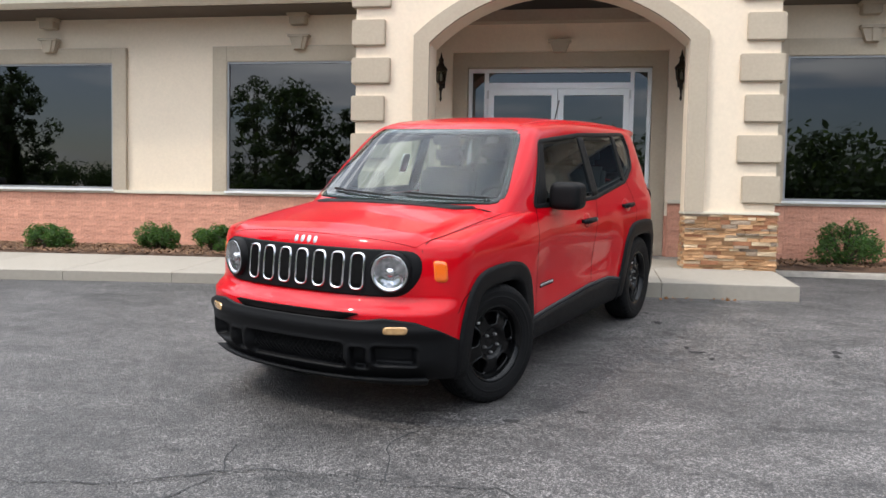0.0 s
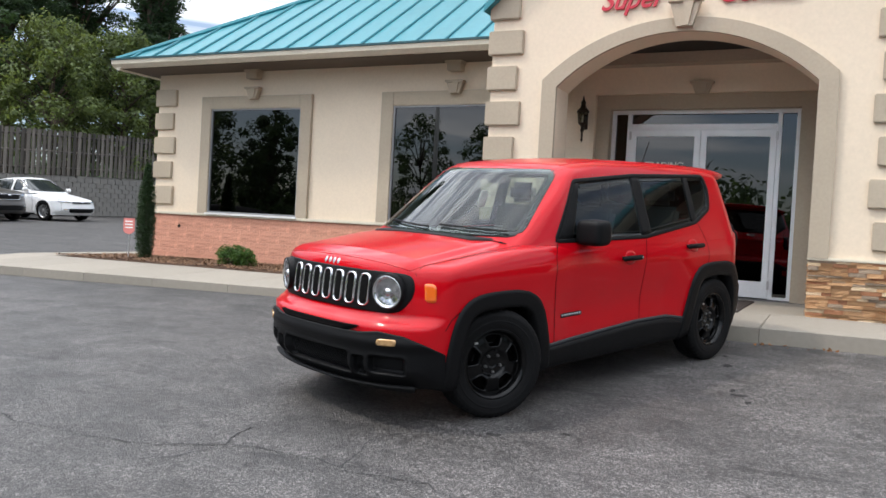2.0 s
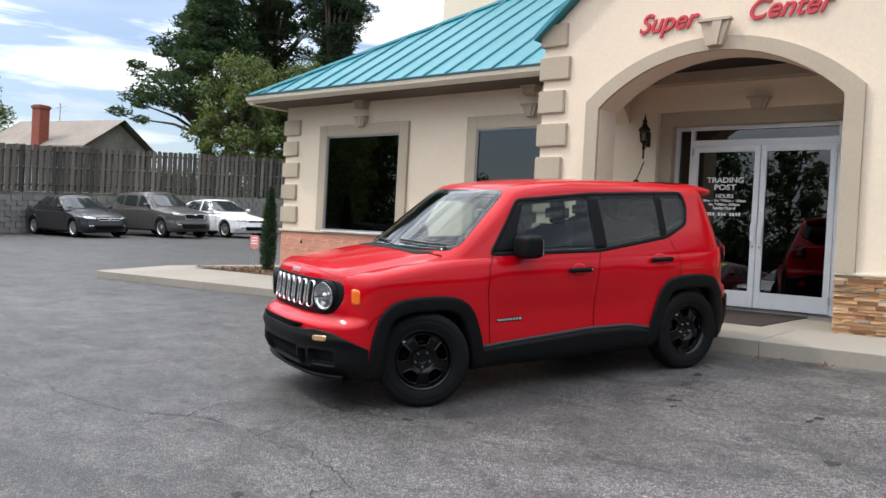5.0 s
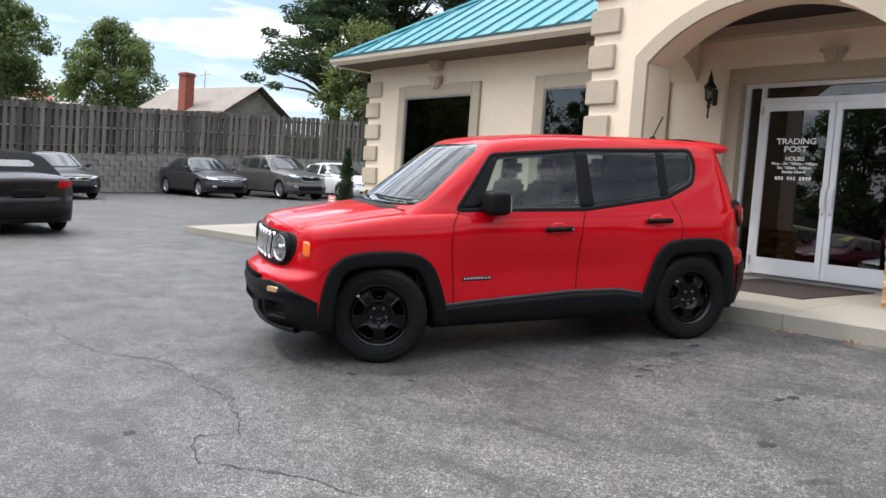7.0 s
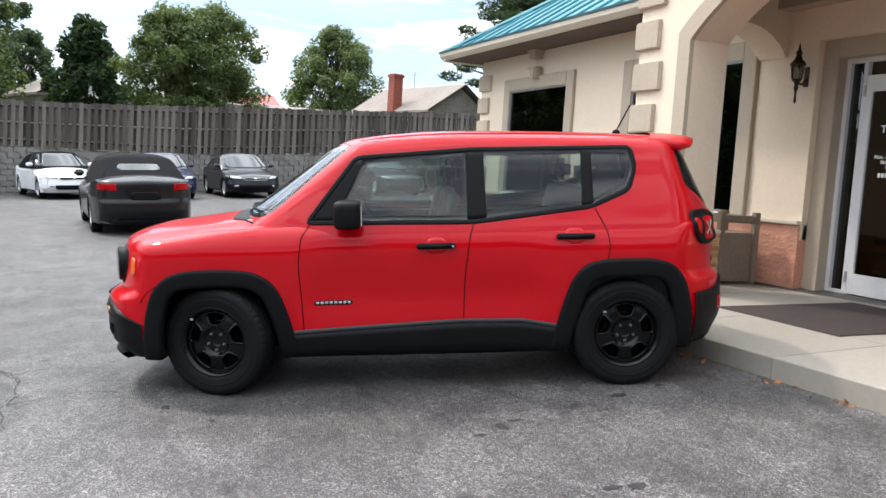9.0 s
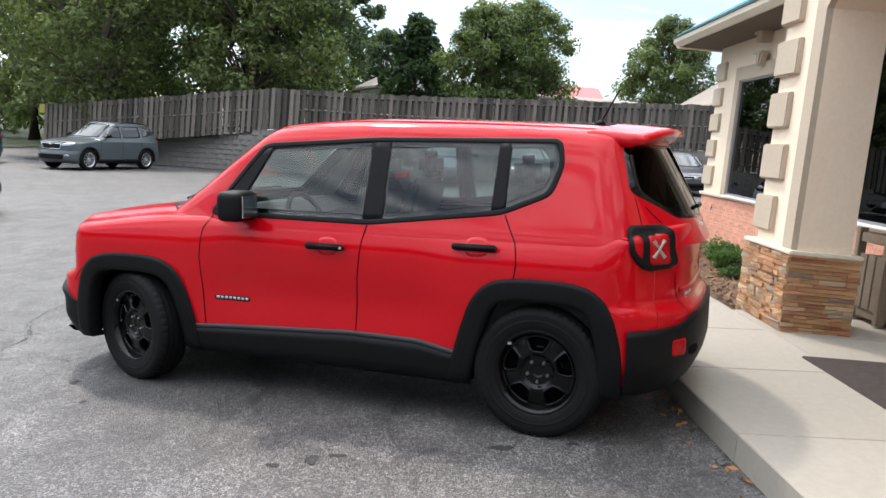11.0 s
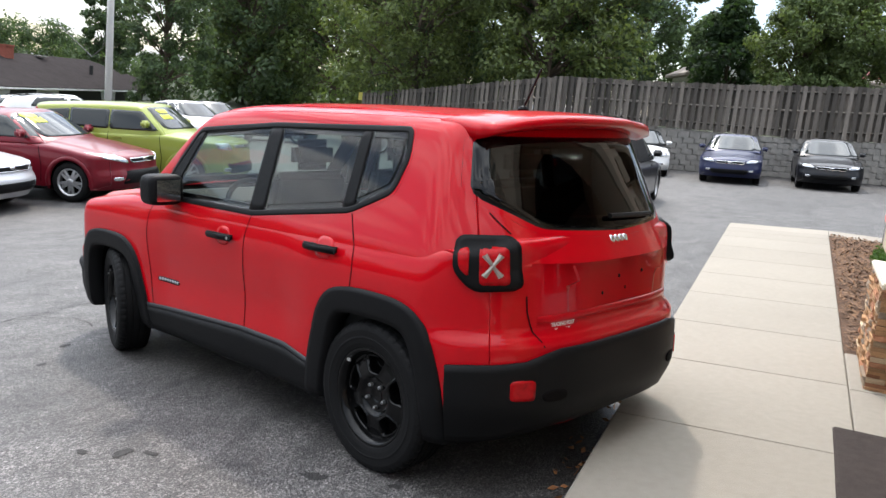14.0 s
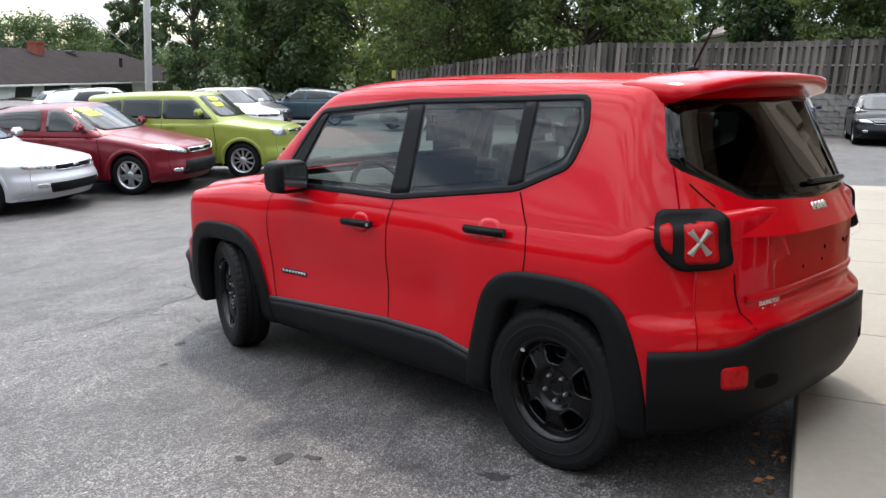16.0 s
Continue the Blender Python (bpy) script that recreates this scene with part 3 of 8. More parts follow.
def keystone(x, z0, z1, y, w0=0.075, w1=0.125, d=0.08):
    bm = bmesh.new()
    prism(bm, [(x - w0, z0), (x + w0, z0), (x + w1, z1), (x - w1, z1)], "y", y - d, y)
    prism(bm, [(x - w0 * 0.2, z0), (x + w0 * 0.55, z0), (x + w1 * 0.55, z1), (x - w1 * 0.1, z1)], "y", y - d - 0.025, y - d)
    prism(bm, [(x - w1 - 0.02, z1), (x + w1 + 0.02, z1), (x + w1 + 0.02, z1 + 0.03), (x - w1 - 0.02, z1 + 0.03)], "y", y - d - 0.03, y)
    return bm


def window_unit(k, a, b):
    w = thing("window_%d" % k, "dark tinted window in a silver frame with a taupe surround", "window", kind="structure")
    t, p = 0.21, 0.055
    surround = boxes((a - t, YF - p, WZ0 - 0.02, a, YF, WZ1 + t), (b, YF - p, WZ0 - 0.02, b + t, YF, WZ1 + t), (a, YF - p, WZ1, b, YF, WZ1 + t), bevel=0.006)
    part("surround", surround, M_TAUPE, w, "taupe stucco surround")
    part("keystone", keystone((a + b) / 2, WZ1 + t - 0.06, WZ1 + t + 0.10, YF - p), M_TAUPE, w)
    f, y = 0.026, YF - 0.035
    part("window_frame", boxes((a, y, WZ0, a + f, y + 0.06, WZ1), (b - f, y, WZ0, b, y + 0.06, WZ1), (a + f, y, WZ1 - f, b - f, y + 0.06, WZ1), (a + f, y, WZ0, b - f, y + 0.06, WZ0 + f), bevel=0.003), M_WINFRAME, w)
    part("window_sill", boxes((a - 0.02, YF - 0.09, WZ0 - 0.035, b + 0.02, YF + 0.02, WZ0 - 0.003), bevel=0.006), M_WHITE, w)
    pane = part("pane", boxes((a + f, y + 0.025, WZ0 + f, b - f, y + 0.031, WZ1 - f)), M_PANE, w)
    pane.visible_shadow = False
    return w


for k, (a, b) in enumerate(WIN):
    window_unit(k + 1, a, b)


def bracket(x):
    b = structure("corbel", boxes((x - 0.11, YF - 0.16, 3.46, x + 0.11, YF, 3.60), (x - 0.14, YF - 0.19, 3.56, x + 0.14, YF, 3.62), bevel=0.01), M_TAUPE, "small taupe stucco corbel under the soffit", "corbel")
    return b


for a, b in WIN:
    bracket((a + b) / 2 - 0.02)

# quoins
quoin_left = thing("quoin", "taupe stucco corner blocks on the cream wall", "quoin", kind="structure")
for i, (z0, z1) in enumerate(((3.05, 3.34), (2.64, 2.93), (2.22, 2.51), (1.79, 2.08), (1.33, 1.65))):
    e = 0.44 if i % 2 == 0 else 0.39
    part("corner_block", boxes((XL - 0.045, YF - 0.045, z0, XL + e, YF + 0.3, z1), bevel=0.012), M_TAUPE, quoin_left)

# storefront
door_1 = thing("door_1", "silver aluminium shopfront with a pair of closed glazed doors", "door", kind="structure")
YD = 6.385
fw = 0.05
frame_bm = boxes((DX0, YD, DZ0, DX0 + fw, YD + 0.1, DZ1), (DX1 - fw, YD, DZ0, DX1, YD + 0.1, DZ1), (DX0 + fw, YD, DZ1 - fw, DX1 - fw, YD + 0.1, DZ1), (-0.888, YD, DZ0, -0.836, YD + 0.1, DZ1 - fw), (1.006, YD, DZ0, 1.058, YD + 0.1, DZ1 - fw), (-0.836, YD, 2.632, 1.006, YD + 0.1, 2.71), (DX0 + fw, YD, DZ0, -0.888, YD + 0.1, DZ0 + 0.04), (1.058, YD, DZ0, DX1 - fw, YD + 0.1, DZ0 + 0.04), bevel=0.004)
part("door_frame", frame_bm, M_ALU, door_1)
for x0, x1, z0, z1 in ((DX0 + fw, -0.888, DZ0 + 0.04, DZ1 - fw), (1.058, DX1 - fw, DZ0 + 0.04, DZ1 - fw), (-0.836, 1.006, 2.71, DZ1 - fw)):
    part("pane", boxes((x0, YD + 0.05, z0, x1, YD + 0.056, z1)), M_PANE, door_1).visible_shadow = False
for x0, x1, hx in ((-0.832, 0.076, 0.036), (0.084, 1.002, 0.126)):
    leaf = boxes((x0, YD - 0.012, 0.508, x0 + 0.075, YD + 0.04, 2.628), (x1 - 0.075, YD - 0.012, 0.508, x1, YD + 0.04, 2.628), (x0 + 0.075, YD - 0.012, 2.545, x1 - 0.075, YD + 0.04, 2.628), (x0 + 0.075, YD - 0.012, 0.508, x1 - 0.075, YD + 0.04, 0.715), bevel=0.004)
    leaf_ob = part("door_leaf", leaf, M_ALU, door_1)
    part("pane", boxes((x0 + 0.075, YD + 0.012, 0.715, x1 - 0.075, YD + 0.018, 2.545)), M_PANE, leaf_ob).visible_shadow = False
    part("push_bar", boxes((x0 + 0.08, YD + 0.05, 1.46, x1 - 0.08, YD + 0.08, 1.49)), M_ALU, leaf_ob)
    part("door_handle", boxes((hx - 0.032, YD - 0.05, 1.37, hx + 0.032, YD - 0.03, 1.61), (hx - 0.02, YD - 0.03, 1.40, hx + 0.02, YD - 0.012, 1.44), (hx - 0.02, YD - 0.03, 1.54, hx + 0.02, YD - 0.012, 1.58), bevel=0.006), M_ALU, leaf_ob)
    part("lock", spin(bmesh.new(), [(0.017, YD - 0.012), (0.017, YD - 0.020), (0.009, YD - 0.021), (0, YD - 0.021)], "y", (hx, 0, 1.30), 14), M_STEEL, leaf_ob, "", True)
    for hz in (0.62, 2.50):
        hxx = x0 - 0.005 if x0 < 0 else x1 + 0.005
        part("hinge", boxes((hxx - 0.014, YD - 0.03, hz, hxx + 0.014, YD - 0.01, hz + 0.11), bevel=0.004), M_STEEL, leaf_ob)
t = 0.19
door_trim = boxes((DX0 - t, YF + 0.08, 0.48, DX0, YF + 0.22, DZ1 + t), (DX1, YF + 0.08, 0.48, DX1 + t, YF + 0.22, DZ1 + t), (DX0, YF + 0.08, DZ1, DX1, YF + 0.22, DZ1 + t), bevel=0.006)
structure("trim", door_trim, M_TAUPE, "taupe stucco surround of the shop door", "trim")
structure("trim", keystone(0.10, DZ1 + t - 0.03, DZ1 + t + 0.10, YF), M_TAUPE, "taupe keystone over the shop door", "trim")


def text_mesh(body, size, material, m, parent, name, extrude=0.001, align="CENTER", shear=0.0, bold=0.0, space=1.0, width=0.0):
    cu = bpy.data.curves.new(name, "FONT")
    cu.body, cu.size, cu.extrude, cu.align_x, cu.shear, cu.offset, cu.space_character = body, size, extrude, align, shear, bold, space
    ob = new(name, cu)
    bpy.context.view_layer.update()
    me = bpy.data.meshes.new_from_object(ob.evaluated_get(bpy.context.evaluated_depsgraph_get()))
    bpy.data.objects.remove(ob)
    bpy.data.curves.remove(cu)
    me.materials.clear()
    me.materials.append(material)
    o = new(name, me)
    o.parent = parent
    fit_x = width / max(1e-6, o.dimensions.x) if width else 1.0
    o.matrix_local = m @ Matrix.Diagonal((fit_x, 1, 1, 1))
    return o


door_sign = thing("door_lettering", "white vinyl shop name and opening hours on the door glass", "sign", pose(-0.377, YD + 0.006, 2.0))
for body, size, z, wide in (("TRADING", 0.098, 0.138, 0.50), ("POST", 0.098, 0.043, 0.295), ("HOURS", 0.072, -0.066, 0.24), ("Mon. - Fri. 9:00am - 6:00pm", 0.047, -0.118, 0.58), ("Sat. 9:00am - 5:00pm", 0.047, -0.168, 0.43), ("Sunday Closed", 0.047, -0.218, 0.30)):
    text_mesh(body, size, M_WHITE, pose(0, 0, z, 90, 0, 0), door_sign, "text_line", 0.0005, bold=0.0022, width=wide)
for i in range(12):
    if i not in (3, 7):
        part("text_bar", boxes((-0.232 + i * 0.039, -0.001, -0.305, -0.232 + i * 0.039 + 0.029, 0.0, -0.262)), M_WHITE, door_sign)

# portico
SPR, APEX, AX0, AX1 = 2.89, 3.465, -1.28, 1.53
PX0, PX1 = -2.13, 2.45
GAB = 0.86


def arch_curve(x0, x1, spring, apex, n=24):
    c, hw, h = (x0 + x1) / 2, (x1 - x0) / 2, apex - spring
    r = (hw * hw + h * h) / (2 * h)
    a = math.asin(hw / r)
    return [(c + r * math.sin(-a + 2 * a * i / n), apex - r + r * math.cos(-a + 2 * a * i / n)) for i in range(n + 1)]


def arched_front(x0, x1, z0, y0, y1, gable):
    """The porch front, strip by strip, so that the arch is cut clean through."""
    bm = bmesh.new()
    arc = arch_curve(AX0, AX1, SPR, APEX)

    def top(x):
        return 3.86 + (GAB * min(x - x0, x1 - x) if gable else 0)
    prism(bm, [(x0, z0), (AX0, z0), (AX0, top(AX0)), (x0, top(x0))], "y", y0, y1)
    prism(bm, [(AX1, z0), (x1, z0), (x1, top(x1)), (AX1, top(AX1))], "y", y0, y1)
    for p, q in zip(arc, arc[1:]):
        prism(bm, [p, q, (q[0], top(q[0])), (p[0], top(p[0]))], "y", y0, y1)
    bmesh.ops.remove_doubles(bm, verts=bm.verts[:], dist=1e-4)
    inner = [f for f in bm.faces if abs(f.normal.x) > 0.99 and x0 + 0.01 < f.calc_center_median().x < x1 - 0.01 and f.calc_center_median().z > SPR]
    bmesh.ops.delete(bm, geom=inner, context="FACES")
    return bm


portico_front = structure("wall_portico", arched_front(PX0, PX1, 1.05, YP, YP + 0.42, True), M_STUCCO, "cream stucco gabled entrance porch with a wide arch", "porch")
for x0, x1 in ((PX0, PX0 + 0.42), (PX1 - 0.42, PX1)):
    bm = bmesh.new()
    arc = [(YP + 0.42, 2.95)] + arch_curve(YP + 0.45, YF - 0.02, 2.95, 3.25, 14) + [(YF, 2.95)]
    for q, r in zip(arc, arc[1:]):
        prism(bm, [q, r, (r[0], 3.86), (q[0], 3.86)], "x", x0, x1)
    bmesh.ops.remove_doubles(bm, verts=bm.verts[:], dist=1e-4)
    structure("wall_porch_side", bm, M_STUCCO, "cream stucco side wall over the porch opening", "wall")
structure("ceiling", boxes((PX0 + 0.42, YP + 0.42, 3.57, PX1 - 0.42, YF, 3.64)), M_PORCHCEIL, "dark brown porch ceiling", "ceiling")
structure("beam", boxes((PX0 + 0.42, 5.98, 3.43, PX1 - 0.42, YF, 3.57)), M_TAUPE, "taupe beam under the porch ceiling", "beam")

# arch trim
bm = bmesh.new()
inner, outer = arch_curve(AX0, AX1, SPR, APEX), arch_curve(AX0 - 0.175, AX1 + 0.19, SPR + 0.085, APEX + 0.15)
ring_i = [(AX0, 1.07)] + inner + [(AX1, 1.07)]
ring_o = [(AX0 - 0.175, 1.07)] + outer + [(AX1 + 0.19, 1.07)]
for p, q, r, s in zip(ring_i, ring_i[1:], ring_o[1:], ring_o):
    prism(bm, [p, q, r, s], "y", YP - 0.05, YP)
bmesh.ops.remove_doubles(bm, verts=bm.verts[:], dist=1e-4)
structure("trim", bm, M_TAUPE, "taupe stucco band round the porch arch", "trim")
structure("trim", keystone(0.16, 3.50, 3.765, YP - 0.05, 0.085, 0.165, 0.07), M_TAUPE, "taupe keystone of the porch arch", "trim")

quoin_p = thing("quoin", "taupe stucco corner blocks on the cream porch", "quoin", kind="structure")
for i in range(7):
    z1 = 4.01 - 0.425 * i
    e = 0.345 if i % 2 == 0 else 0.405
    e = 0.345 + 0.06 * (i % 2)
    part("corner_block", boxes((PX0 - 0.045, YP - 0.045, z1 - 0.29, PX0 + e, YP + 0.2, z1), bevel=0.012), M_TAUPE, quoin_p)
    part("corner_block", boxes((PX1 - e, YP - 0.045, z1 - 0.29, PX1 + 0.045, YP + 0.2, z1), bevel=0.012), M_TAUPE, quoin_p)

# porch sign
sign = thing("shop_sign", "red script lettering on the porch front", "sign", pose(0, YP - 0.02, 0))
text_mesh("Super", 0.31, M_SIGNRED, pose(-0.46, 0, 3.755, 90, -1, 0), sign, "word", 0.012, shear=0.40, bold=0.003, width=0.74)
text_mesh("Center", 0.31, M_SIGNRED, pose(0.90, 0, 3.755, 90, 1, 0), sign, "word", 0.012, shear=0.40, bold=0.003, width=0.88)

# roof: hip roof of standing seam panels
EX0, EX1, EY0, EY1, EZ, RS = -9.60, 9.90, 5.50, 19.65, 3.74, 0.645
roof = thing("roof", "teal standing seam metal hip roof", "roof", kind="structure")
half = (EY1 - EY0) / 2
ridge_z = EZ + RS * half
quad_n = [(EX0, EY0, EZ), (EX1, EY0, EZ), (EX1 - half, EY0 + half, ridge_z), (EX0 + half, EY0 + half, ridge_z)]
quad_s = [(EX1, EY1, EZ), (EX0, EY1, EZ), (EX0 + half, EY0 + half, ridge_z), (EX1 - half, EY0 + half, ridge_z)]
tri_w = [(EX0, EY1, EZ), (EX0, EY0, EZ), (EX0 + half, EY0 + half, ridge_z)]
tri_e = [(EX1, EY0, EZ), (EX1, EY1, EZ), (EX1 - half, EY0 + half, ridge_z)]
for pl in (quad_n, quad_s, tri_w, tri_e):
    part("roof_plane", mesh_of("roof_plane", pl, [tuple(range(len(pl)))]), M_TEAL, roof)
for x in np.arange(EX0 + 0.3, EX1 - 0.2, 0.46):
    if PX0 - 0.1 < x < PX1 + 0.1:
        y0 = EY0
    else:
        y0 = EY0
    run = min(x - EX0, EX1 - x, half)
    if run > 0.1:
        part("seam", tube(bmesh.new(), [(x, y0, EZ + 0.015), (x, y0 + run, EZ + RS * run + 0.015)], 0.022, 6), M_TEAL, roof)
for y in np.arange(EY0 + 0.3, EY1 - 0.2, 0.46):
    run = min(y - EY0, EY1 - y)
    part("seam", tube(bmesh.new(), [(EX0, y, EZ + 0.015), (EX0 + run, y, EZ + RS * run + 0.015)], 0.022, 6), M_TEAL, roof)
for c, d in (((EX0, EY0, EZ + 0.02), (EX0 + half, EY0 + half, ridge_z + 0.02)), ((EX1, EY0, EZ + 0.02), (EX1 - half, EY0 + half, ridge_z + 0.02)), ((EX0 + half, EY0 + half, ridge_z + 0.02), (EX1 - half, EY0 + half, ridge_z + 0.02))):
    part("hip_cap", tube(bmesh.new(), [c, d], 0.05, 6), M_TEAL, roof)
M_DRIP = mat("dark_teal_drip_edge", (0.012, 0.06, 0.07), 0.45, var=0.1)
part("drip_edge", boxes((EX0 - 0.07, EY0 - 0.075, 3.737, PX0 - 0.01, EY0 + 0.02, 3.768), (PX1 + 0.01, EY0 - 0.075, 3.737, EX1 + 0.07, EY0 + 0.02, 3.768), (EX0 - 0.075, EY0 + 0.02, 3.737, EX0 + 0.02, EY1, 3.768)), M_DRIP, roof)
# porch roof
for s in (-1, 1):
    x0 = PX0 - 0.09 if s < 0 else PX1 + 0.09
    z0, zp = 3.86 + 0.02 - GAB * 0.09, 3.86 + GAB * (CX - PX0) + 0.02
    yb = EY0 + (zp - EZ) / RS
    vs = [(x0, YP - 0.14, z0), (CX, YP - 0.14, zp), (CX, yb, zp), (x0, EY0 + 0.2, z0)]
    vs += [(x, y, z + 0.07) for x, y, z in vs]
    part("porch_roof", mesh_of("porch_roof", vs, [(0, 1, 2, 3), (4, 5, 6, 7), (0, 1, 5, 4), (1, 2, 6, 5), (2, 3, 7, 6), (3, 0, 4, 7)]), M_TEAL, roof)
structure("soffit", boxes((EX0 + 0.06, EY0 + 0.06, 3.60, EX1 - 0.06, YF, 3.63), (EX0 + 0.06, YF, 3.60, XL, EY1, 3.63)), M_SOFFIT, "brown painted soffit under the eaves with shade in its colour", "soffit")
bm = bmesh.new()
prof = [(EY0 + 0.10, 3.61), (EY0 + 0.02, 3.61), (EY0 - 0.05, 3.67), (EY0 - 0.06, 3.735), (EY0 + 0.10, 3.735)]
prism(bm, prof, "x", EX0 - 0.06, PX0 - 0.01)
prism(bm, prof, "x", PX1 + 0.01, EX1 + 0.06)
structure("gutter", bm, M_GUTTER, "cream box gutter along the eaves", "gutter")
bm = bmesh.new()
prism(bm, [(EX0 + 0.10, 3.58), (EX0 + 0.02, 3.58), (EX0 - 0.05, 3.66), (EX0 - 0.06, 3.735), (EX0 + 0.10, 3.735)], "y", EY0, EY1)
structure("gutter", bm, M_GUTTER, "cream box gutter along the eaves", "gutter")
structure("wall_upper", boxes((-9.36, 10.9, 4.0, -6.4, 13.6, 9.5)), M_STUCCO, "cream stucco upper wall above the roof", "wall")

# ---- cars: shapes ----
M_RED = mat("red_car_paint", (0.47, 0.0012, 0.007), 0.32, var=0.03, scale=1.5, coat=0.60, spec=0.04)
M_PLASTIC = mat("grained_black_plastic", (0.0052, 0.0053, 0.0058), 0.5, var=0.15, scale=4, fine=120, bump=0.15, bscale=400, spec=0.13)
M_FRIT = mat("black_glass_edge", (0.004, 0.004, 0.0045), 0.06, var=0.1, spec=0.5)
M_TYRE = mat("tyre_rubber", (0.0050, 0.0050, 0.0053), 0.65, spec=0.16, var=0.25, scale=6, bump=0.2, bscale=120)
M_RIMBLACK = mat("black_steel_rim", (0.002, 0.002, 0.0022), 0.2, var=0.1, spec=0.25)
M_RIMSILVER = mat("silver_alloy_rim", (0.52, 0.52, 0.53), 0.3, metal=0.8, var=0.1)
M_NUT = mat("dull_steel_nut", (0.22, 0.22, 0.22), 0.35, metal=0.8, var=0.1)
M_CHROME = mat("chrome", (0.75, 0.75, 0.76), 0.12, metal=1.0, var=0.03)
M_SATIN = mat("satin_silver_trim", (0.55, 0.55, 0.55), 0.3, metal=0.8, var=0.05)
M_GAP = mat("panel_gap", (0.005, 0.004, 0.004), 0.9, var=0.1, spec=0.08)
M_CARGLASS = glass("car_window_glass", (0.52, 0.60, 0.58), 0.95, ior=1.52)
M_SHIELD = glass("windscreen_glass", (0.66, 0.75, 0.72), 1.0, ior=1.55)
M_PRIVACY = glass("dark_rear_glass", (0.03, 0.032, 0.033), 0.7)
M_FARGLASS = mat("far_car_glass", (0.022, 0.027, 0.027), 0.06, var=0.1, spec=0.55)
M_LENS = glass("clear_lamp_lens", (0.92, 0.92, 0.92), 0.8, ior=1.35)
M_AMBER = mat("amber_lens", (0.75, 0.13, 0.01), 0.15, var=0.05, coat=0.6)
M_LAMPRED = mat("red_lamp_lens", (0.34, 0.003, 0.006), 0.25, var=0.3, scale=20, coat=0.1, spec=0.12)
M_LAMPCLEAR = mat("headlamp_reflector", (0.55, 0.56, 0.58), 0.12, metal=0.95, var=0.5, scale=40)
M_SEAT = mat("grey_seat_cloth", (0.045, 0.047, 0.05), 0.95, var=0.2, fine=150, bump=0.2)
M_DASH = mat("dark_dashboard", (0.02, 0.02, 0.021), 0.7, var=0.15)
M_LINER = mat("pale_headliner", (0.20, 0.195, 0.185), 0.95, var=0.1)
M_STICKER = mat("white_sticker", (0.78, 0.78, 0.76), 0.5, var=0.05)
M_YELLOW = mat("yellow_windscreen_marker", (0.66, 0.72, 0.04), 0.5, var=0.08)


def smax(k, *fs):
    fs = np.broadcast_arrays(*fs)
    m = np.maximum.reduce(fs)
    return m + k * np.log(sum(np.exp((f - m) / k) for f in fs))


def solve_on(f, a, b, steps=26):
    """Where f changes sign between points a (inside) and b (outside)."""
    lo, hi = np.zeros(len(a)), np.ones(len(a))
    for _ in range(steps):
        mid = (lo + hi) / 2
        p = a + (b - a) * mid[:, None]
        inside = f(p[:, 0], p[:, 1], p[:, 2]) < 0
        lo, hi = np.where(inside, mid, lo), np.where(inside, hi, mid)
    return a + (b - a) * ((lo + hi) / 2)[:, None]


def round_poly(pts, n=64, size=2):
    """A closed outline with its corners turned round, in n even steps."""
    p = np.array(pts, float)
    r = (0.0, 0.018, 0.04, 0.075)[size]
    out = []
    for i in range(len(p)):
        a, b, c = p[i - 1], p[i], p[(i + 1) % len(p)]
        la, lc = np.linalg.norm(a - b), np.linalg.norm(c - b)
        s, e = b + (a - b) * min(r, 0.45 * la) / la, b + (c - b) * min(r, 0.45 * lc) / lc
        for f in np.linspace(0, 1, 6):
            out.append((1 - f) ** 2 * s + 2 * f * (1 - f) * b + f * f * e)
    p = np.array(out)
    c = np.vstack([p, p[:1]])
    d = np.concatenate([[0], np.cumsum(np.hypot(*np.diff(c, axis=0).T))])
    t = np.linspace(0, d[-1], n, endpoint=False)
    return np.stack([np.interp(t, d, c[:, 0]), np.interp(t, d, c[:, 1])], 1)


def grow(p, d):
    """An outline moved outwards by d."""
    t = np.roll(p, -1, axis=0) - np.roll(p, 1, axis=0)
    nrm = np.stack([t[:, 1], -t[:, 0]], 1)
    nrm /= np.linalg.norm(nrm, axis=1)[:, None] + 1e-9
    area = np.sum(p[:, 0] * np.roll(p[:, 1], -1) - np.roll(p[:, 0], -1) * p[:, 1])
    return p + nrm * d * (1 if area > 0 else -1)


def within_poly(px, py, poly):
    r = np.zeros(px.shape, bool)
    x0, y0 = poly[-1]
    for x1, y1 in poly:
        c = ((y1 > py) != (y0 > py)) & (px < (x0 - x1) * (py - y1) / (y0 - y1 + 1e-12) + x1)
        r ^= c
        x0, y0 = x1, y1
    return r


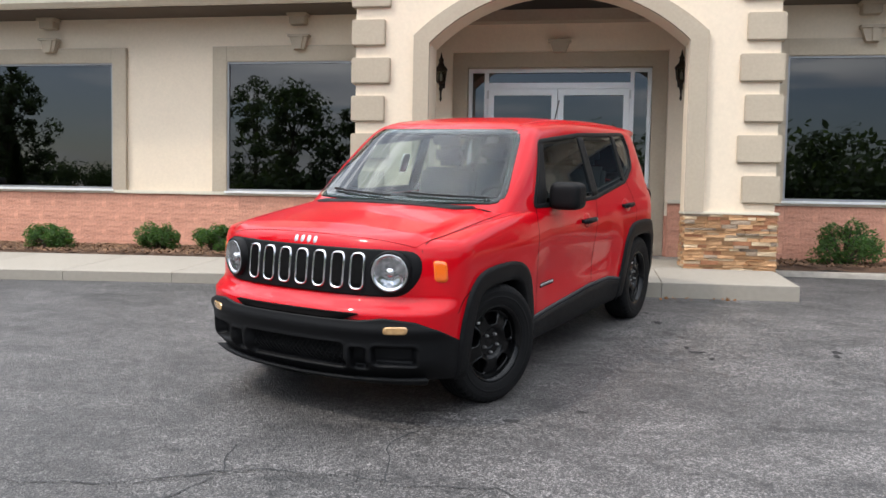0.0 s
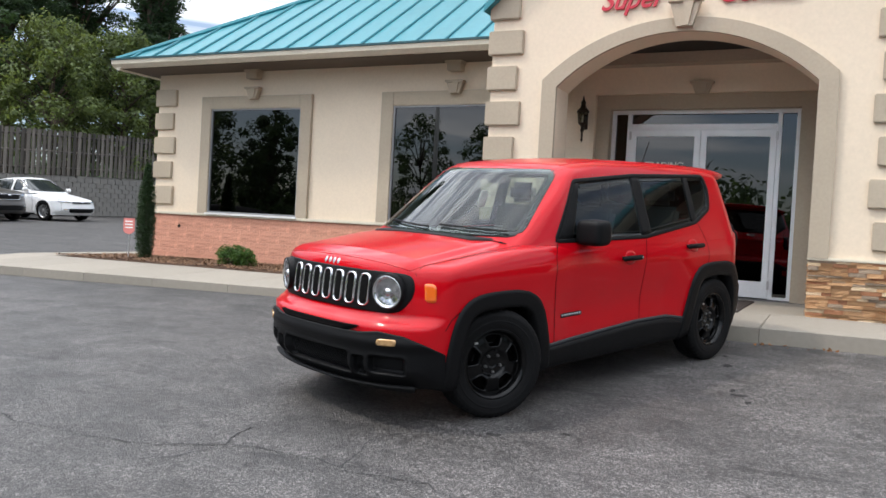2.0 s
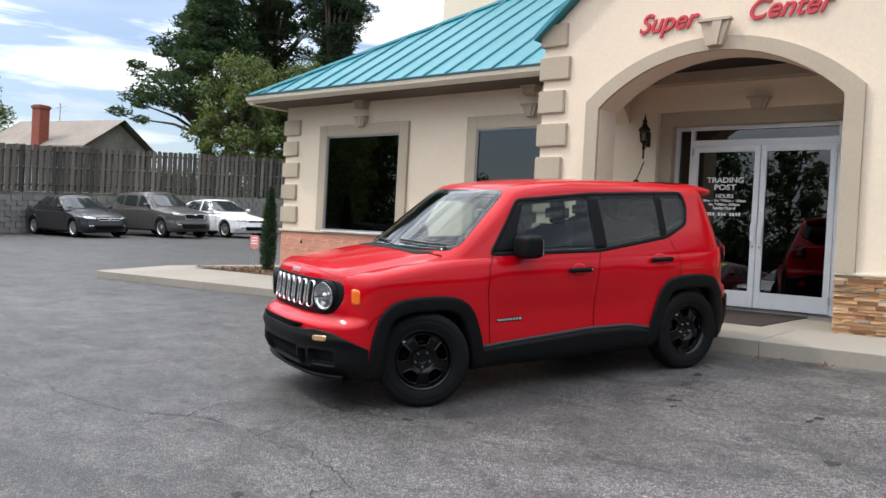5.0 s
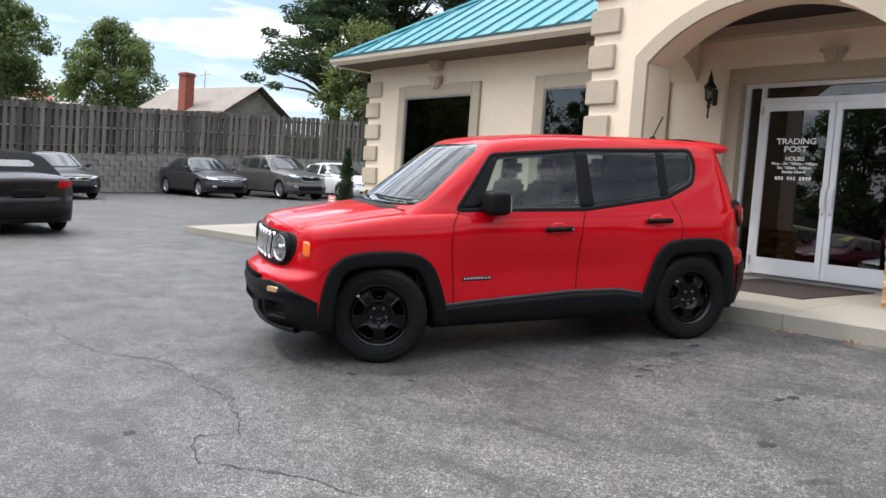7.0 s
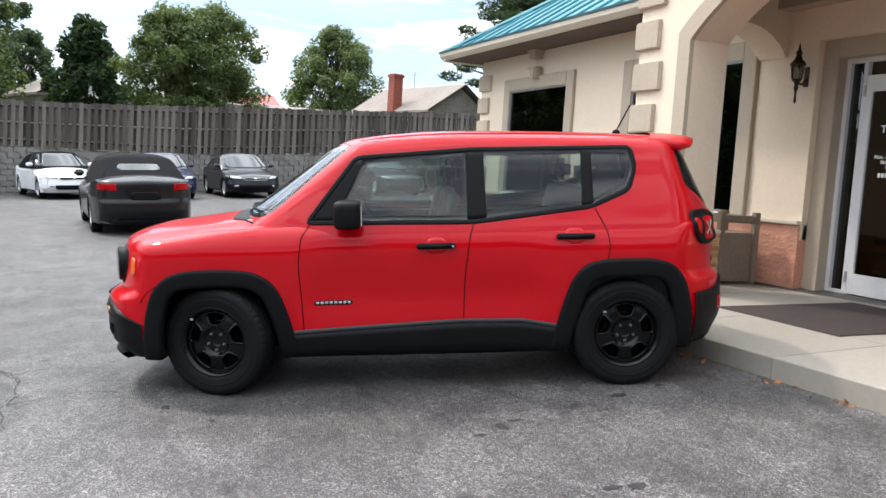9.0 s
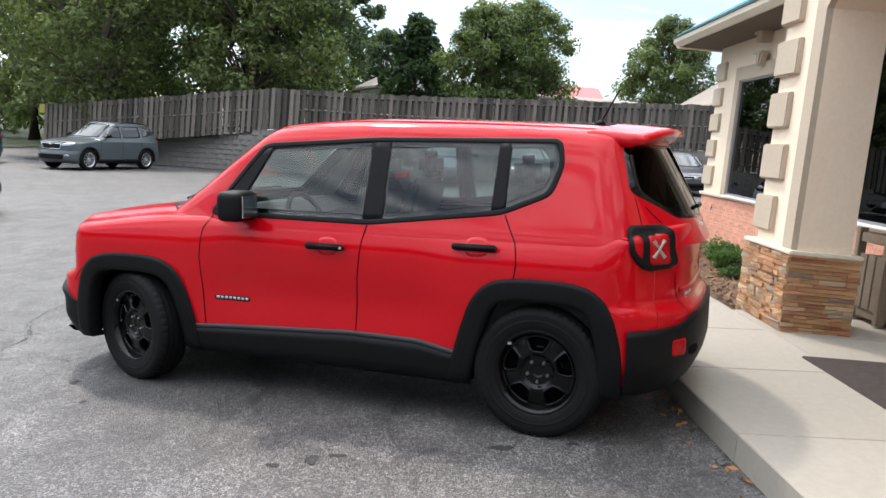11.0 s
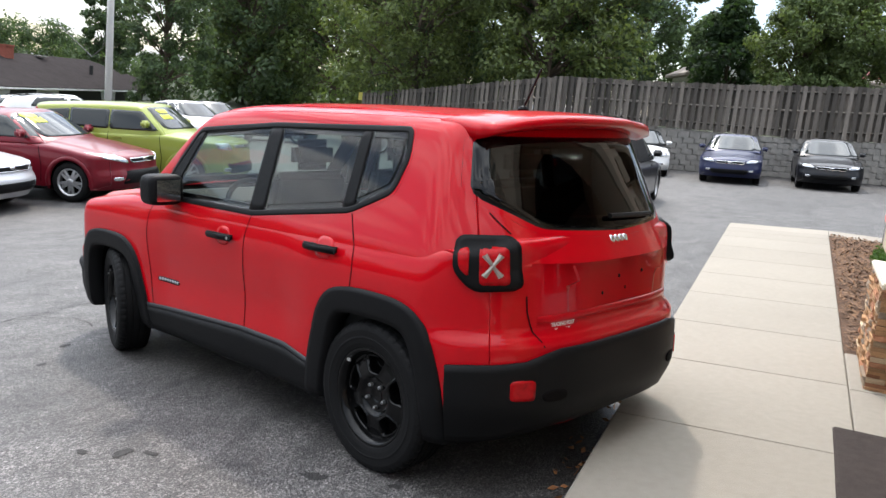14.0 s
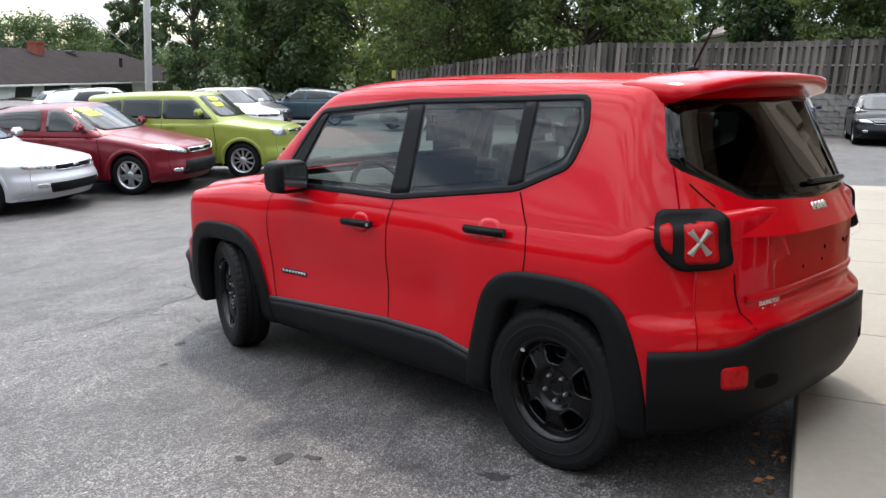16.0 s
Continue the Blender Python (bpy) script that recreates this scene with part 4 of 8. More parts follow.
class CarShape:
    """A car body as two smooth solids; u runs back from the front axle, y to the left, w up."""

    def __init__(self, **s):
        d = dict(uf=-0.715, ur=3.27, hw=0.825, wm=0.72, top=[(-0.85, 0.84), (-0.72, 0.915), (-0.66, 0.965), (-0.5, 1.005), (0, 1.07), (0.25, 1.095), (0.5, 1.105), (3.5, 1.105)], sill=0.22,
                 crown=0.05, hoodstep=0.022, ftaper=0.10, rtaper=0.04, fcurve=0.23, fbump=0.085, rcurve=0.30, rlean=0.0, rbump=0.05, wheelbase=2.57, radius=0.343,
                 belt=1.06, chw=0.797, tumble=0.32, ws=(0.10, 1.40, 0.20), roof=(1.652, 1.55, 0.035, 0.022), roofcrown=0.06, back=(3.275, 0.50, 0.25), ctaper=0.07, crtaper=0.03, bumpz=0.64, rbumpz=0.70, k=0.018, crease=0.0, kup=0.27, kdown=0.13, flare=0.0, hollow=0.0, ckup=0.0, cr0=0.0)
        d.update(s)
        self.s = d
        self.tu, self.tw = [p[0] for p in d["top"]], [p[1] for p in d["top"]]

    def swell(self, u, w):
        """Bulging wings round the wheels and the slight hollow of the doors between them."""
        s = self.s
        near = smoothstep(0.74, 0.40, np.abs(u)) + smoothstep(0.74, 0.40, np.abs(u - s["wheelbase"]))
        return s["flare"] * near * smoothstep(1.05, 0.84, w) - s["hollow"] * (1 - np.clip(near, 0, 1)) * np.exp(-((w - 0.62) / 0.15) ** 2)

    def low(self, u, y, w):
        s, ay = self.s, np.abs(y)
        dw = w - s["wm"]
        side = ay - (s["hw"] + s["crease"] * (np.exp(-((w - 0.92) / 0.07) ** 2) - 0.8 * np.exp(-((w - 0.58) / 0.11) ** 2)) - np.where(dw > 0, s["kup"], s["kdown"]) * dw * dw + self.swell(u, w) - s["ftaper"] * np.clip((-0.30 - u) / 0.55, 0, 1.3) ** 2.2 - s["rtaper"] * np.clip((u - (s["wheelbase"] + 0.18)) / 0.6, 0, 1.4) ** 2)
        uf = s["uf"] + s["fcurve"] * (ay / 0.8) ** 3 + 0.05 * np.clip((w - 0.6) / 0.4, 0, 1) ** 2 - s["fbump"] * smoothstep(s["bumpz"] + 0.03, s["bumpz"] - 0.03, w) + 0.12 * smoothstep(0.38, 0.2, w)
        ur = s["ur"] - s["rcurve"] * (ay / 0.8) ** 4 - s["rlean"] * np.clip((w - s["rbumpz"]) / 0.42, 0, 1.2) + s["rbump"] * smoothstep(s["rbumpz"] + 0.03, s["rbumpz"] - 0.03, w) - 0.07 * smoothstep(0.45, 0.25, w)
        t = np.interp(u, self.tu, self.tw) - s["crown"] * (ay / 0.8) ** 2 + s["hoodstep"] * smoothstep(0.67, 0.58, ay)
        return smax(s["k"], side, uf - u, u - ur, w - t, s["sill"] - w)

    def cab(self, u, y, w):
        s, ay = self.s, np.abs(y)
        h = w - s["belt"]
        side = ay - (s["chw"] - s["tumble"] * h - s["ckup"] * np.minimum(h, 0) ** 2 - 0.12 * np.clip(h - 0.3, 0, 1) ** 2 - s["ctaper"] * np.clip((0.75 - u) / 0.5, 0, 1.2) ** 1.5 - s["crtaper"] * np.clip((u - s["wheelbase"] - s["cr0"]) / 0.6, 0, 1.5) ** 2)
        b, m, c = s["ws"]
        uw = b + (w - 1.10) * m + c * (ay / 0.8) ** 2.2
        z, um, a1, a2 = s["roof"]
        rf = z - np.where(u < um, a1 * (u - um) ** 2, a2 * (u - um) ** 2) - s["roofcrown"] * (ay / 0.65) ** 3
        b, m, c = s["back"]
        ub = b - (w - 1.10) * m - c * (ay / 0.7) ** 3
        return smax(s["k"] + 0.004, side, uw - u, u - ub, w - rf, 0.9 - w)

    def both(self, u, y, w):
        return np.minimum(self.low(u, y, w), self.cab(u, y, w))

    def cast(self, pts, a, b, axis, f=None):
        """Puts points of a plane onto the surface, along an axis from a (inside) to b (outside)."""
        pts = np.asarray(pts, float)
        lo, hi = np.zeros((len(pts), 3)), np.zeros((len(pts), 3))
        cols = [i for i in range(3) if i != axis]
        lo[:, cols], hi[:, cols] = pts, pts
        lo[:, axis], hi[:, axis] = a, b
        return solve_on(f or self.both, lo, hi)

    def side(self, pts, sgn=1):
        return self.cast(pts, 0.25 * sgn, 1.3 * sgn, 1)

    def front(self, pts, f=None):
        return self.cast(pts, 1.75 if f else 0.6, -1.6, 0, f or self.low)

    def around(self, pts, cu, cy, way, lift=0.0, f=None):
        """Puts points (angle, w) onto the body along rays from an upright axis at (cu, cy)."""
        p = np.asarray(pts, float)
        d = np.stack([way * np.cos(p[:, 0]), np.sin(p[:, 0]), np.zeros(len(p))], 1)
        a = np.stack([np.full(len(p), cu), np.full(len(p), cy), p[:, 1]], 1)
        return solve_on(f or self.both, a, a + d * 1.7) + d * lift

    def rear(self, pts, f=None):
        return self.cast(pts, self.s["wheelbase"] - 0.2, self.s["wheelbase"] + 2.2, 0, f or self.both)

    def shell(self, f, outer, inner, step, drop=None):
        lo, hi = np.array(outer[0::2], float), np.array(outer[1::2], float)
        il, ih = np.array(inner[0::2], float), np.array(inner[1::2], float)
        vs, fs = [], []
        for ax in range(3):
            for end in (0, 1):
                o = [i for i in range(3) if i != ax]
                n = [max(3, int(round((hi[i] - lo[i]) / step))) for i in o]
                A, B = np.meshgrid(np.linspace(lo[o[0]], hi[o[0]], n[0] + 1), np.linspace(lo[o[1]], hi[o[1]], n[1] + 1), indexing="ij")
                P = np.zeros((A.size, 3))
                P[:, o[0]], P[:, o[1]], P[:, ax] = A.ravel(), B.ravel(), (hi if end else lo)[ax]
                S = solve_on(f, np.clip(P, il, ih), P)
                base = sum(len(v) for v in vs)
                vs.append(S)
                idx = base + np.arange(A.size).reshape(A.shape)
                q = np.stack([idx[:-1, :-1], idx[1:, :-1], idx[1:, 1:], idx[:-1, 1:]], -1).reshape(-1, 4)
                fs.append(q)
        V, F = np.vstack(vs), np.vstack(fs)
        key = np.round(V * 2000).astype(np.int64)
        _, first, inv = np.unique(key, axis=0, return_index=True, return_inverse=True)
        V, F = V[first], inv.ravel()[F]
        ok = np.array([len(set(r)) == 4 for r in F.tolist()])
        F = F[ok]
        if drop is not None:
            c = V[F].mean(1)
            F = F[~drop(c[:, 0], c[:, 1], c[:, 2])]
        return V, F


def flip(v):
    """From (u, y, w) to the car's own axes: x ahead, y left, z up."""
    v = np.asarray(v, float)
    return np.stack([-v[:, 0], v[:, 1], v[:, 2]], 1)


def shell_mesh(name, V, F):
    used = np.unique(F)
    back = np.full(len(V), -1)
    back[used] = np.arange(len(used))
    return mesh_of(name, flip(V[used]), back[F], None, True)


def outward(V, fs):
    """The faces, turned so that they look away from the middle of the car."""
    mid = np.array([-1.4, 0, 0.9])
    way = 0.0
    for f in fs[:60]:
        a, b, c = V[f[0]], V[f[1]], V[f[2]]
        way += float(np.dot(np.cross(b - a, c - a), (a + b + c) / 3 - mid))
    return fs if way > 0 else [tuple(reversed(f)) for f in fs]


def patch(name, outline, put, off, axis, rings=6, depth=0.012, centre=None):
    """A raised panel with the given outline that follows the body; put() casts plane points onto it."""
    o = np.asarray(outline, float)
    c = np.mean(o, 0) if centre is None else np.array(centre)
    n = len(o)
    pts = [c[None]] + [c + (o - c) * (i + 1) / rings for i in range(rings)]
    P = put(np.vstack(pts))
    sgn = np.sign(off[axis])
    P = P + np.array(off)
    low = P[-n:] - np.array(off) * (1 + depth / (abs(off[axis]) + 1e-9))
    V = np.vstack([P, low])
    fs = [(0, 1 + i, 1 + (i + 1) % n) for i in range(n)]
    for r in range(rings):
        a, b = 1 + r * n, 1 + (r + 1) * n
        fs += [(a + i, b + i, b + (i + 1) % n, a + (i + 1) % n) for i in range(n)]
    return mesh_of(name, flip(V), outward(flip(V), fs), None, True)


def band(name, inner, outer, put, off, axis, closed=True, rows=3, depth=0.03, puff=0.0):
    """A raised band between two outlines."""
    a, b = np.asarray(inner, float), np.asarray(outer, float)
    n = len(a)
    V = []
    off = np.array(off, float)
    for r in range(rows + 1):
        f = r / rows
        lift = 1 + puff * math.sin(math.pi * f)
        V.append(put(a + (b - a) * f) + off * lift)
    V.insert(0, V[0] - off * (1 + depth / (np.abs(off).max() + 1e-9)))
    V.append(V[-1] - off * (1 + 0.6 * depth / (np.abs(off).max() + 1e-9)))
    fs = []
    m = n if closed else n - 1
    for r in range(len(V) - 1):
        for i in range(m):
            fs.append((r * n + i, r * n + (i + 1) % n, (r + 1) * n + (i + 1) % n, (r + 1) * n + i))
    return mesh_of(name, flip(np.vstack(V)), fs, None, True)


def wrap_band(name, low, high, put, lift, rows=6, depth=0.03):
    """A raised band round a corner of the body between two lines of (angle, w)."""
    a, b = np.asarray(low, float), np.asarray(high, float)
    n = len(a)
    V = [put(a, lift - depth)] + [put(a + (b - a) * r / rows, lift) for r in range(rows + 1)] + [put(b, lift - depth)]
    fs = [(r * n + i, r * n + i + 1, (r + 1) * n + i + 1, (r + 1) * n + i) for r in range(len(V) - 1) for i in range(n - 1)]
    return mesh_of(name, flip(np.vstack(V)), fs, None, True)


def wrap_patch(name, outline, put, lift, rings=6, depth=0.03):
    """A raised panel round a corner of the body."""
    o = np.asarray(outline, float)
    c, n = o.mean(0), len(o)
    V = np.vstack([put(c[None], lift)] + [put(c + (o - c) * (i + 1) / rings, lift) for i in range(rings)] + [put(o, lift - depth)])
    fs = [(0, 1 + i, 1 + (i + 1) % n) for i in range(n)]
    for r in range(rings):
        p, q = 1 + r * n, 1 + (r + 1) * n
        fs += [(p + i, q + i, q + (i + 1) % n, p + (i + 1) % n) for i in range(n)]
    return mesh_of(name, flip(V), fs, None, True)


def superbox(centre, half, e=0.45, n=20):
    """A box with very round edges."""
    def pw(v):
        return math.copysign(abs(v) ** e, v)
    vs, fs = [], []
    for i in range(n + 1):
        ph = -math.pi / 2 + math.pi * i / n
        for j in range(2 * n):
            th = math.pi * j / n
            vs.append((centre[0] + half[0] * pw(math.cos(ph)) * pw(math.cos(th)), centre[1] + half[1] * pw(math.cos(ph)) * pw(math.sin(th)), centre[2] + half[2] * pw(math.sin(ph))))
    for i in range(n):
        for j in range(2 * n):
            k = (j + 1) % (2 * n)
            fs.append((i * 2 * n + j, i * 2 * n + k, (i + 1) * 2 * n + k, (i + 1) * 2 * n + j))
    return mesh_of("housing", vs, fs, None, True)


def groove(name, pts, put, off, width=0.006):
    """A thin dark line along a path on the body."""
    p = np.asarray(pts, float)
    d = np.concatenate([[0], np.cumsum(np.hypot(*np.diff(p, axis=0).T))])
    t = np.arange(0, d[-1], 0.03)
    t = np.append(t, d[-1])
    q = np.stack([np.interp(t, d, p[:, 0]), np.interp(t, d, p[:, 1])], 1)
    g = np.gradient(q, axis=0)
    nrm = np.stack([-g[:, 1], g[:, 0]], 1)
    nrm /= np.linalg.norm(nrm, axis=1)[:, None] + 1e-9
    A, B = put(q - nrm * width / 2) + np.array(off), put(q + nrm * width / 2) + np.array(off)
    n = len(q)
    return mesh_of(name, flip(np.vstack([A, B])), [(i, i + 1, n + i + 1, n + i) for i in range(n - 1)])


def uncapped(bm):
    """A turned form without its end faces."""
    for f in [f for f in bm.faces if len(f.verts) > 4]:
        bm.faces.remove(f)
    return bm


def wheel(parent, x, y, r, width, rim_r, kind, left, steer=0.0, far=False, rim_mat=None):
    """A wheel with tyre and rim; its axle lies along y."""
    s = 1 if left else -1
    w = new("wheel")
    w.parent = parent
    w.matrix_local = pose(x, y, r, 0, 0, steer)
    hwid = width / 2
    steps = 28 if far else 144
    prof = [(rim_r - 0.005, -hwid * 0.8), (rim_r + 0.02, -hwid * 0.95), (r - 0.05, -hwid), (r - 0.015, -hwid * 0.88), (r, -hwid * 0.65), (r, hwid * 0.65), (r - 0.015, hwid * 0.88), (r - 0.05, hwid), (rim_r + 0.02, hwid * 0.95), (rim_r - 0.005, hwid * 0.8)]
    if not far:
        half_p = [(rim_r - 0.004, 0.80), (rim_r + 0.006, 0.88), (rim_r + 0.010, 0.875), (rim_r + 0.014, 0.91), (rim_r + 0.032, 0.965), (rim_r + 0.052, 0.995), (rim_r + 0.055, 1.01), (rim_r + 0.060, 1.01), (rim_r + 0.064, 0.995), (r - 0.040, 1.0), (r - 0.031, 0.975), (r - 0.018, 0.925), (r - 0.008, 0.84), (r - 0.002, 0.72), (r, 0.60), (r, 0.585), (r - 0.007, 0.58), (r - 0.007, 0.52), (r, 0.515), (r, 0.235), (r - 0.007, 0.23), (r - 0.007, 0.17), (r, 0.165)]
        prof = [(q, -h * hwid) for q, h in half_p] + [(q, h * hwid) for q, h in reversed(half_p)]
    bm = uncapped(spin(bmesh.new(), prof, "y", (0, 0, 0), steps))
    if not far:
        # sipes across the shoulders of the tread
        for v in bm.verts:
            q, h = math.hypot(v.co.x, v.co.z), abs(v.co.y) / hwid
            k = int(round(math.atan2(v.co.z, v.co.x) / (2 * math.pi) * steps)) % 3
            if k == 0 and q > r - 0.022 and h > 0.59:
                f_ = (q - 0.0035) / q
                v.co.x, v.co.z = v.co.x * f_, v.co.z * f_
    part("tyre", bm, M_TYRE, w, "", far)
    bm = uncapped(spin(bmesh.new(), [(rim_r, -hwid * 0.8 * s), (rim_r - 0.02, -hwid * 0.5 * s), (rim_r - 0.022, hwid * 0.5 * s), (rim_r - 0.018, hwid * 0.70 * s), (rim_r - 0.008, hwid * 0.80 * s), (rim_r - 0.003, hwid * 0.86 * s), (rim_r + 0.006, hwid * 0.90 * s), (rim_r + 0.012, hwid * 0.87 * s)], "y", (0, 0, 0), 56 if not far else 28))
    rm = rim_mat or M_RIMBLACK
    part("rim", bm, rm, w, "", True)
    bm = bmesh.new()
    spin(bm, [(rim_r - 0.02, hwid * 0.05 * s), (0.0, hwid * 0.05 * s)], "y", (0, 0, 0), 28)
    part("brake_backing", bm, M_GAP, w)
    if kind == "steel":
        # pressed steel disc with five broad spokes between deep rounded windows
        nr, nt_ = 46, 220
        rr = np.linspace(0.002, rim_r - 0.017, nr)
        aa = np.linspace(0, 2 * math.pi, nt_, endpoint=False)
        R, A = np.meshgrid(rr, aa, indexing="ij")
        H = np.interp(R, [0.024, 0.029, 0.036, 0.072, 0.082, 0.092, 0.105, 0.15, rim_r - 0.03, rim_r - 0.017], [0.38, 0.40, 0.44, 0.44, 0.50, 0.60, 0.61, 0.55, 0.47, 0.50]) * hwid
        D = np.full(R.shape, 9.0)
        for i in range(5):
            b_ = (A - (2 * math.pi * i / 5 + math.pi / 2) + math.pi) % (2 * math.pi) - math.pi
            px, py = R * np.sin(b_), R * np.cos(b_)
            wide = 0.030 + (py - 0.105) * 0.50
            D = np.minimum(D, np.where(np.cos(b_) > 0, smax(0.006, np.abs(px) - wide, 0.108 - py, R - (rim_r - 0.034)), 9.0))
        H += 0.006 * np.exp(-((D - 0.004) / 0.006) ** 2) - 0.055 * smoothstep(0.002, -0.009, D)
        vs = np.stack([R * np.cos(A), H * s, R * np.sin(A)], -1).reshape(-1, 3)
        fs = [(i * nt_ + j, i * nt_ + (j + 1) % nt_, (i + 1) * nt_ + (j + 1) % nt_, (i + 1) * nt_ + j) for i in range(nr - 1) for j in range(nt_)]
        if s < 0:
            fs = [f[::-1] for f in fs]
        part("wheel_disc", mesh_of("wheel_disc", vs, fs, None, True), rm, w, "black pressed steel disc with five openings")
        for i in range(5):
            c = pose(0, 0, 0, 0, 72 * i + 36, 0) @ Vector((0, hwid * 0.44 * s, 0.055))
            part("lug_nut", spin(bmesh.new(), [(0.010, 0), (0.009, 0.016 * s), (0.005, 0.021 * s), (0, 0.021 * s)], "y", c, 6), M_NUT, w)
        c = Vector((0.142, hwid * 0.86 * s, 0.142)) * (rim_r / 0.212)
        part("balance_weight", boxes((c.x - 0.010, min(c.y, c.y + 0.006 * s), c.z - 0.006, c.x + 0.010, max(c.y, c.y + 0.006 * s), c.z + 0.006)), M_SATIN, w)
        return w
    bm = bmesh.new()
    n = 10 if kind == "multi" else 5
    ra, rb = 0.045, rim_r - 0.010
    for i in range(n):
        m = pose(0, 0, 0, 0, 360 * i / n + 36, 0)
        wa, wb = (0.014, 0.017) if kind == "multi" else (0.028, 0.020)
        for lean in ((0,) if kind == "multi" else (-0.042, 0.042)):
            vs = [bm.verts.new(m @ Vector((a + (lean if b == rb else lean * 0.25), h, b))) for h in (hwid * 0.5 * s, hwid * 0.74 * s) for a, b in ((-wa, ra), (-wb, rb), (wb, rb), (wa, ra))]
            bm.faces.new(vs[4:])
            for k in range(4):
                bm.faces.new((vs[k], vs[(k + 1) % 4], vs[4 + (k + 1) % 4], vs[4 + k]))
    part("spokes", bm, rm, w)
    bm = spin(bmesh.new(), [(0.06, hwid * 0.3 * s), (0.062, hwid * 0.66 * s), (0.055, hwid * 0.78 * s), (0.032, hwid * 0.80 * s), (0.0, hwid * 0.82 * s)], "y", (0, 0, 0), 24)
    part("hub", bm, rm, w, "", True)
    return w

# ---- the red car ----
CAR_U = Vector((0.34771, 0.93462, 0.07468)).normalized()
CAR_N = Vector((0.93760, -0.34659, -0.02789)).normalized()
CAR_W = CAR_U.cross(CAR_N) * -1 if CAR_U.cross(CAR_N).z < 0 else CAR_U.cross(CAR_N)
CAR_O = Vector((0, 0.027, -0.002)) - CAR_N * 0.785
car_m = Matrix.Translation(CAR_O) @ Matrix((-CAR_U, CAR_N, CAR_W)).transposed().to_4x4()
suv = thing("red_suv", "glossy red boxy compact SUV with black plastic cladding, parked", "car", car_m)
S = CarShape(ws=(0.088, 1.40, 0.275), roof=(1.640, 1.55, 0.090, 0.022), roofcrown=0.046, crease=0.003, k=0.022, wm=0.86, kup=0.78, kdown=0.10, hw=0.828, flare=0.012, hollow=0.018, chw=0.7966, ckup=0.78, cr0=0.18, crtaper=0.04)
WB = 2.57
ARCH = [(-0.455, 0.20), (-0.445, 0.47), (-0.375, 0.70), (-0.23, 0.80), (0.21, 0.80), (0.375, 0.70), (0.465, 0.44), (0.50, 0.20)]
ARCH_R = [(-0.50, 0.20), (-0.44, 0.46), (-0.345, 0.735), (-0.21, 0.828), (0.23, 0.828), (0.365, 0.72), (0.43, 0.47), (0.43, 0.20)]


def open_curve(pts, n=48, cuts=2):
    p = np.array(pts, float)
    for _ in range(cuts):
        q = np.vstack([p[:1], np.stack([p[:-1] * 0.78 + p[1:] * 0.22, p[:-1] * 0.22 + p[1:] * 0.78], 1).reshape(-1, 2), p[-1:]])
        p = q
    d = np.concatenate([[0], np.cumsum(np.hypot(*np.diff(p, axis=0).T))])
    t = np.linspace(0, d[-1], n)
    return np.stack([np.interp(t, d, p[:, 0]), np.interp(t, d, p[:, 1])], 1)


def thin(curve, d):
    """An arch line drawn in towards the wheel by d."""
    g = np.gradient(curve, axis=0)
    nrm = np.stack([g[:, 1], -g[:, 0]], 1)
    nrm /= np.linalg.norm(nrm, axis=1)[:, None]
    return curve + nrm * d


arch_f, arch_r = open_curve(ARCH), open_curve(ARCH_R) + np.array([WB, 0])
cut_f, cut_r = thin(arch_f, 0.075), thin(arch_r, 0.075)
DLO = round_poly([(0.555, 1.068), (1.6, 1.060), (2.35, 1.145), (2.60, 1.25), (2.65, 1.40), (2.625, 1.528), (1.6, 1.522), (0.87, 1.478)], 160, 2)
DLO_IN = grow(DLO, -0.020)
SHIELD = round_poly([(-0.70, 1.105), (0.70, 1.105), (0.56, 1.545), (-0.56, 1.545)], 100, 3)
REARGL = round_poly([(-0.655, 1.27), (-0.45, 1.14), (0, 1.115), (0.45, 1.14), (0.655, 1.27), (0.585, 1.50), (-0.585, 1.50)], 100, 2)


def low_drop(u, y, w):
    ay = np.abs(y)
    hole = (within_poly(u, w, cut_f) | within_poly(u, w, cut_r)) & (ay > 0.5)
    under = (w > 0.98) & (u > 0.32) & (u < 2.9) & (ay < 0.70)
    glassy = within_poly(u, w, grow(DLO, -0.008)) & (ay > 0.5)
    behind_bumper = (u < -0.42) & (w < 0.53 - 0.16 * np.clip((ay - 0.6) / 0.15, 0, 1)) & (ay < 0.70)
    return hole | under | glassy | behind_bumper | (w < np.where((u < -0.4) | (u > 2.95), 0.30, 0.225))


def cab_drop(u, y, w):
    ay = np.abs(y)
    side = within_poly(u, w, grow(DLO, -0.008)) & (ay > 0.5)
    sh = within_poly(y, w, grow(SHIELD, -0.012)) & (u < 1.2)
    rr = within_poly(y, w, grow(REARGL, -0.012)) & (u > 2.8)
    return side | sh | rr | (w < 1.0)


V, F = S.shell(S.low, (-1.2, 3.7, -1.15, 1.15, 0.05, 1.35), (-0.35, 2.85, -0.45, 0.45, 0.50, 0.80), 0.0215, low_drop)
part("body", shell_mesh("body", V, F), M_RED, suv, "glossy red paint")
V, F = S.shell(S.cab, (-0.3, 3.7, -1.1, 1.1, 0.75, 1.95), (1.25, 2.55, -0.35, 0.35, 1.05, 1.40), 0.0205, cab_drop)
part("cabin", shell_mesh("cabin", V, F), M_RED, suv, "glossy red paint")
V, F = S.shell(lambda u, y, w: S.cab(u, y, w) + 0.020, (-0.3, 3.7, -1.1, 1.1, 0.75, 1.95), (1.25, 2.55, -0.35, 0.35, 1.05, 1.40), 0.022, cab_drop)
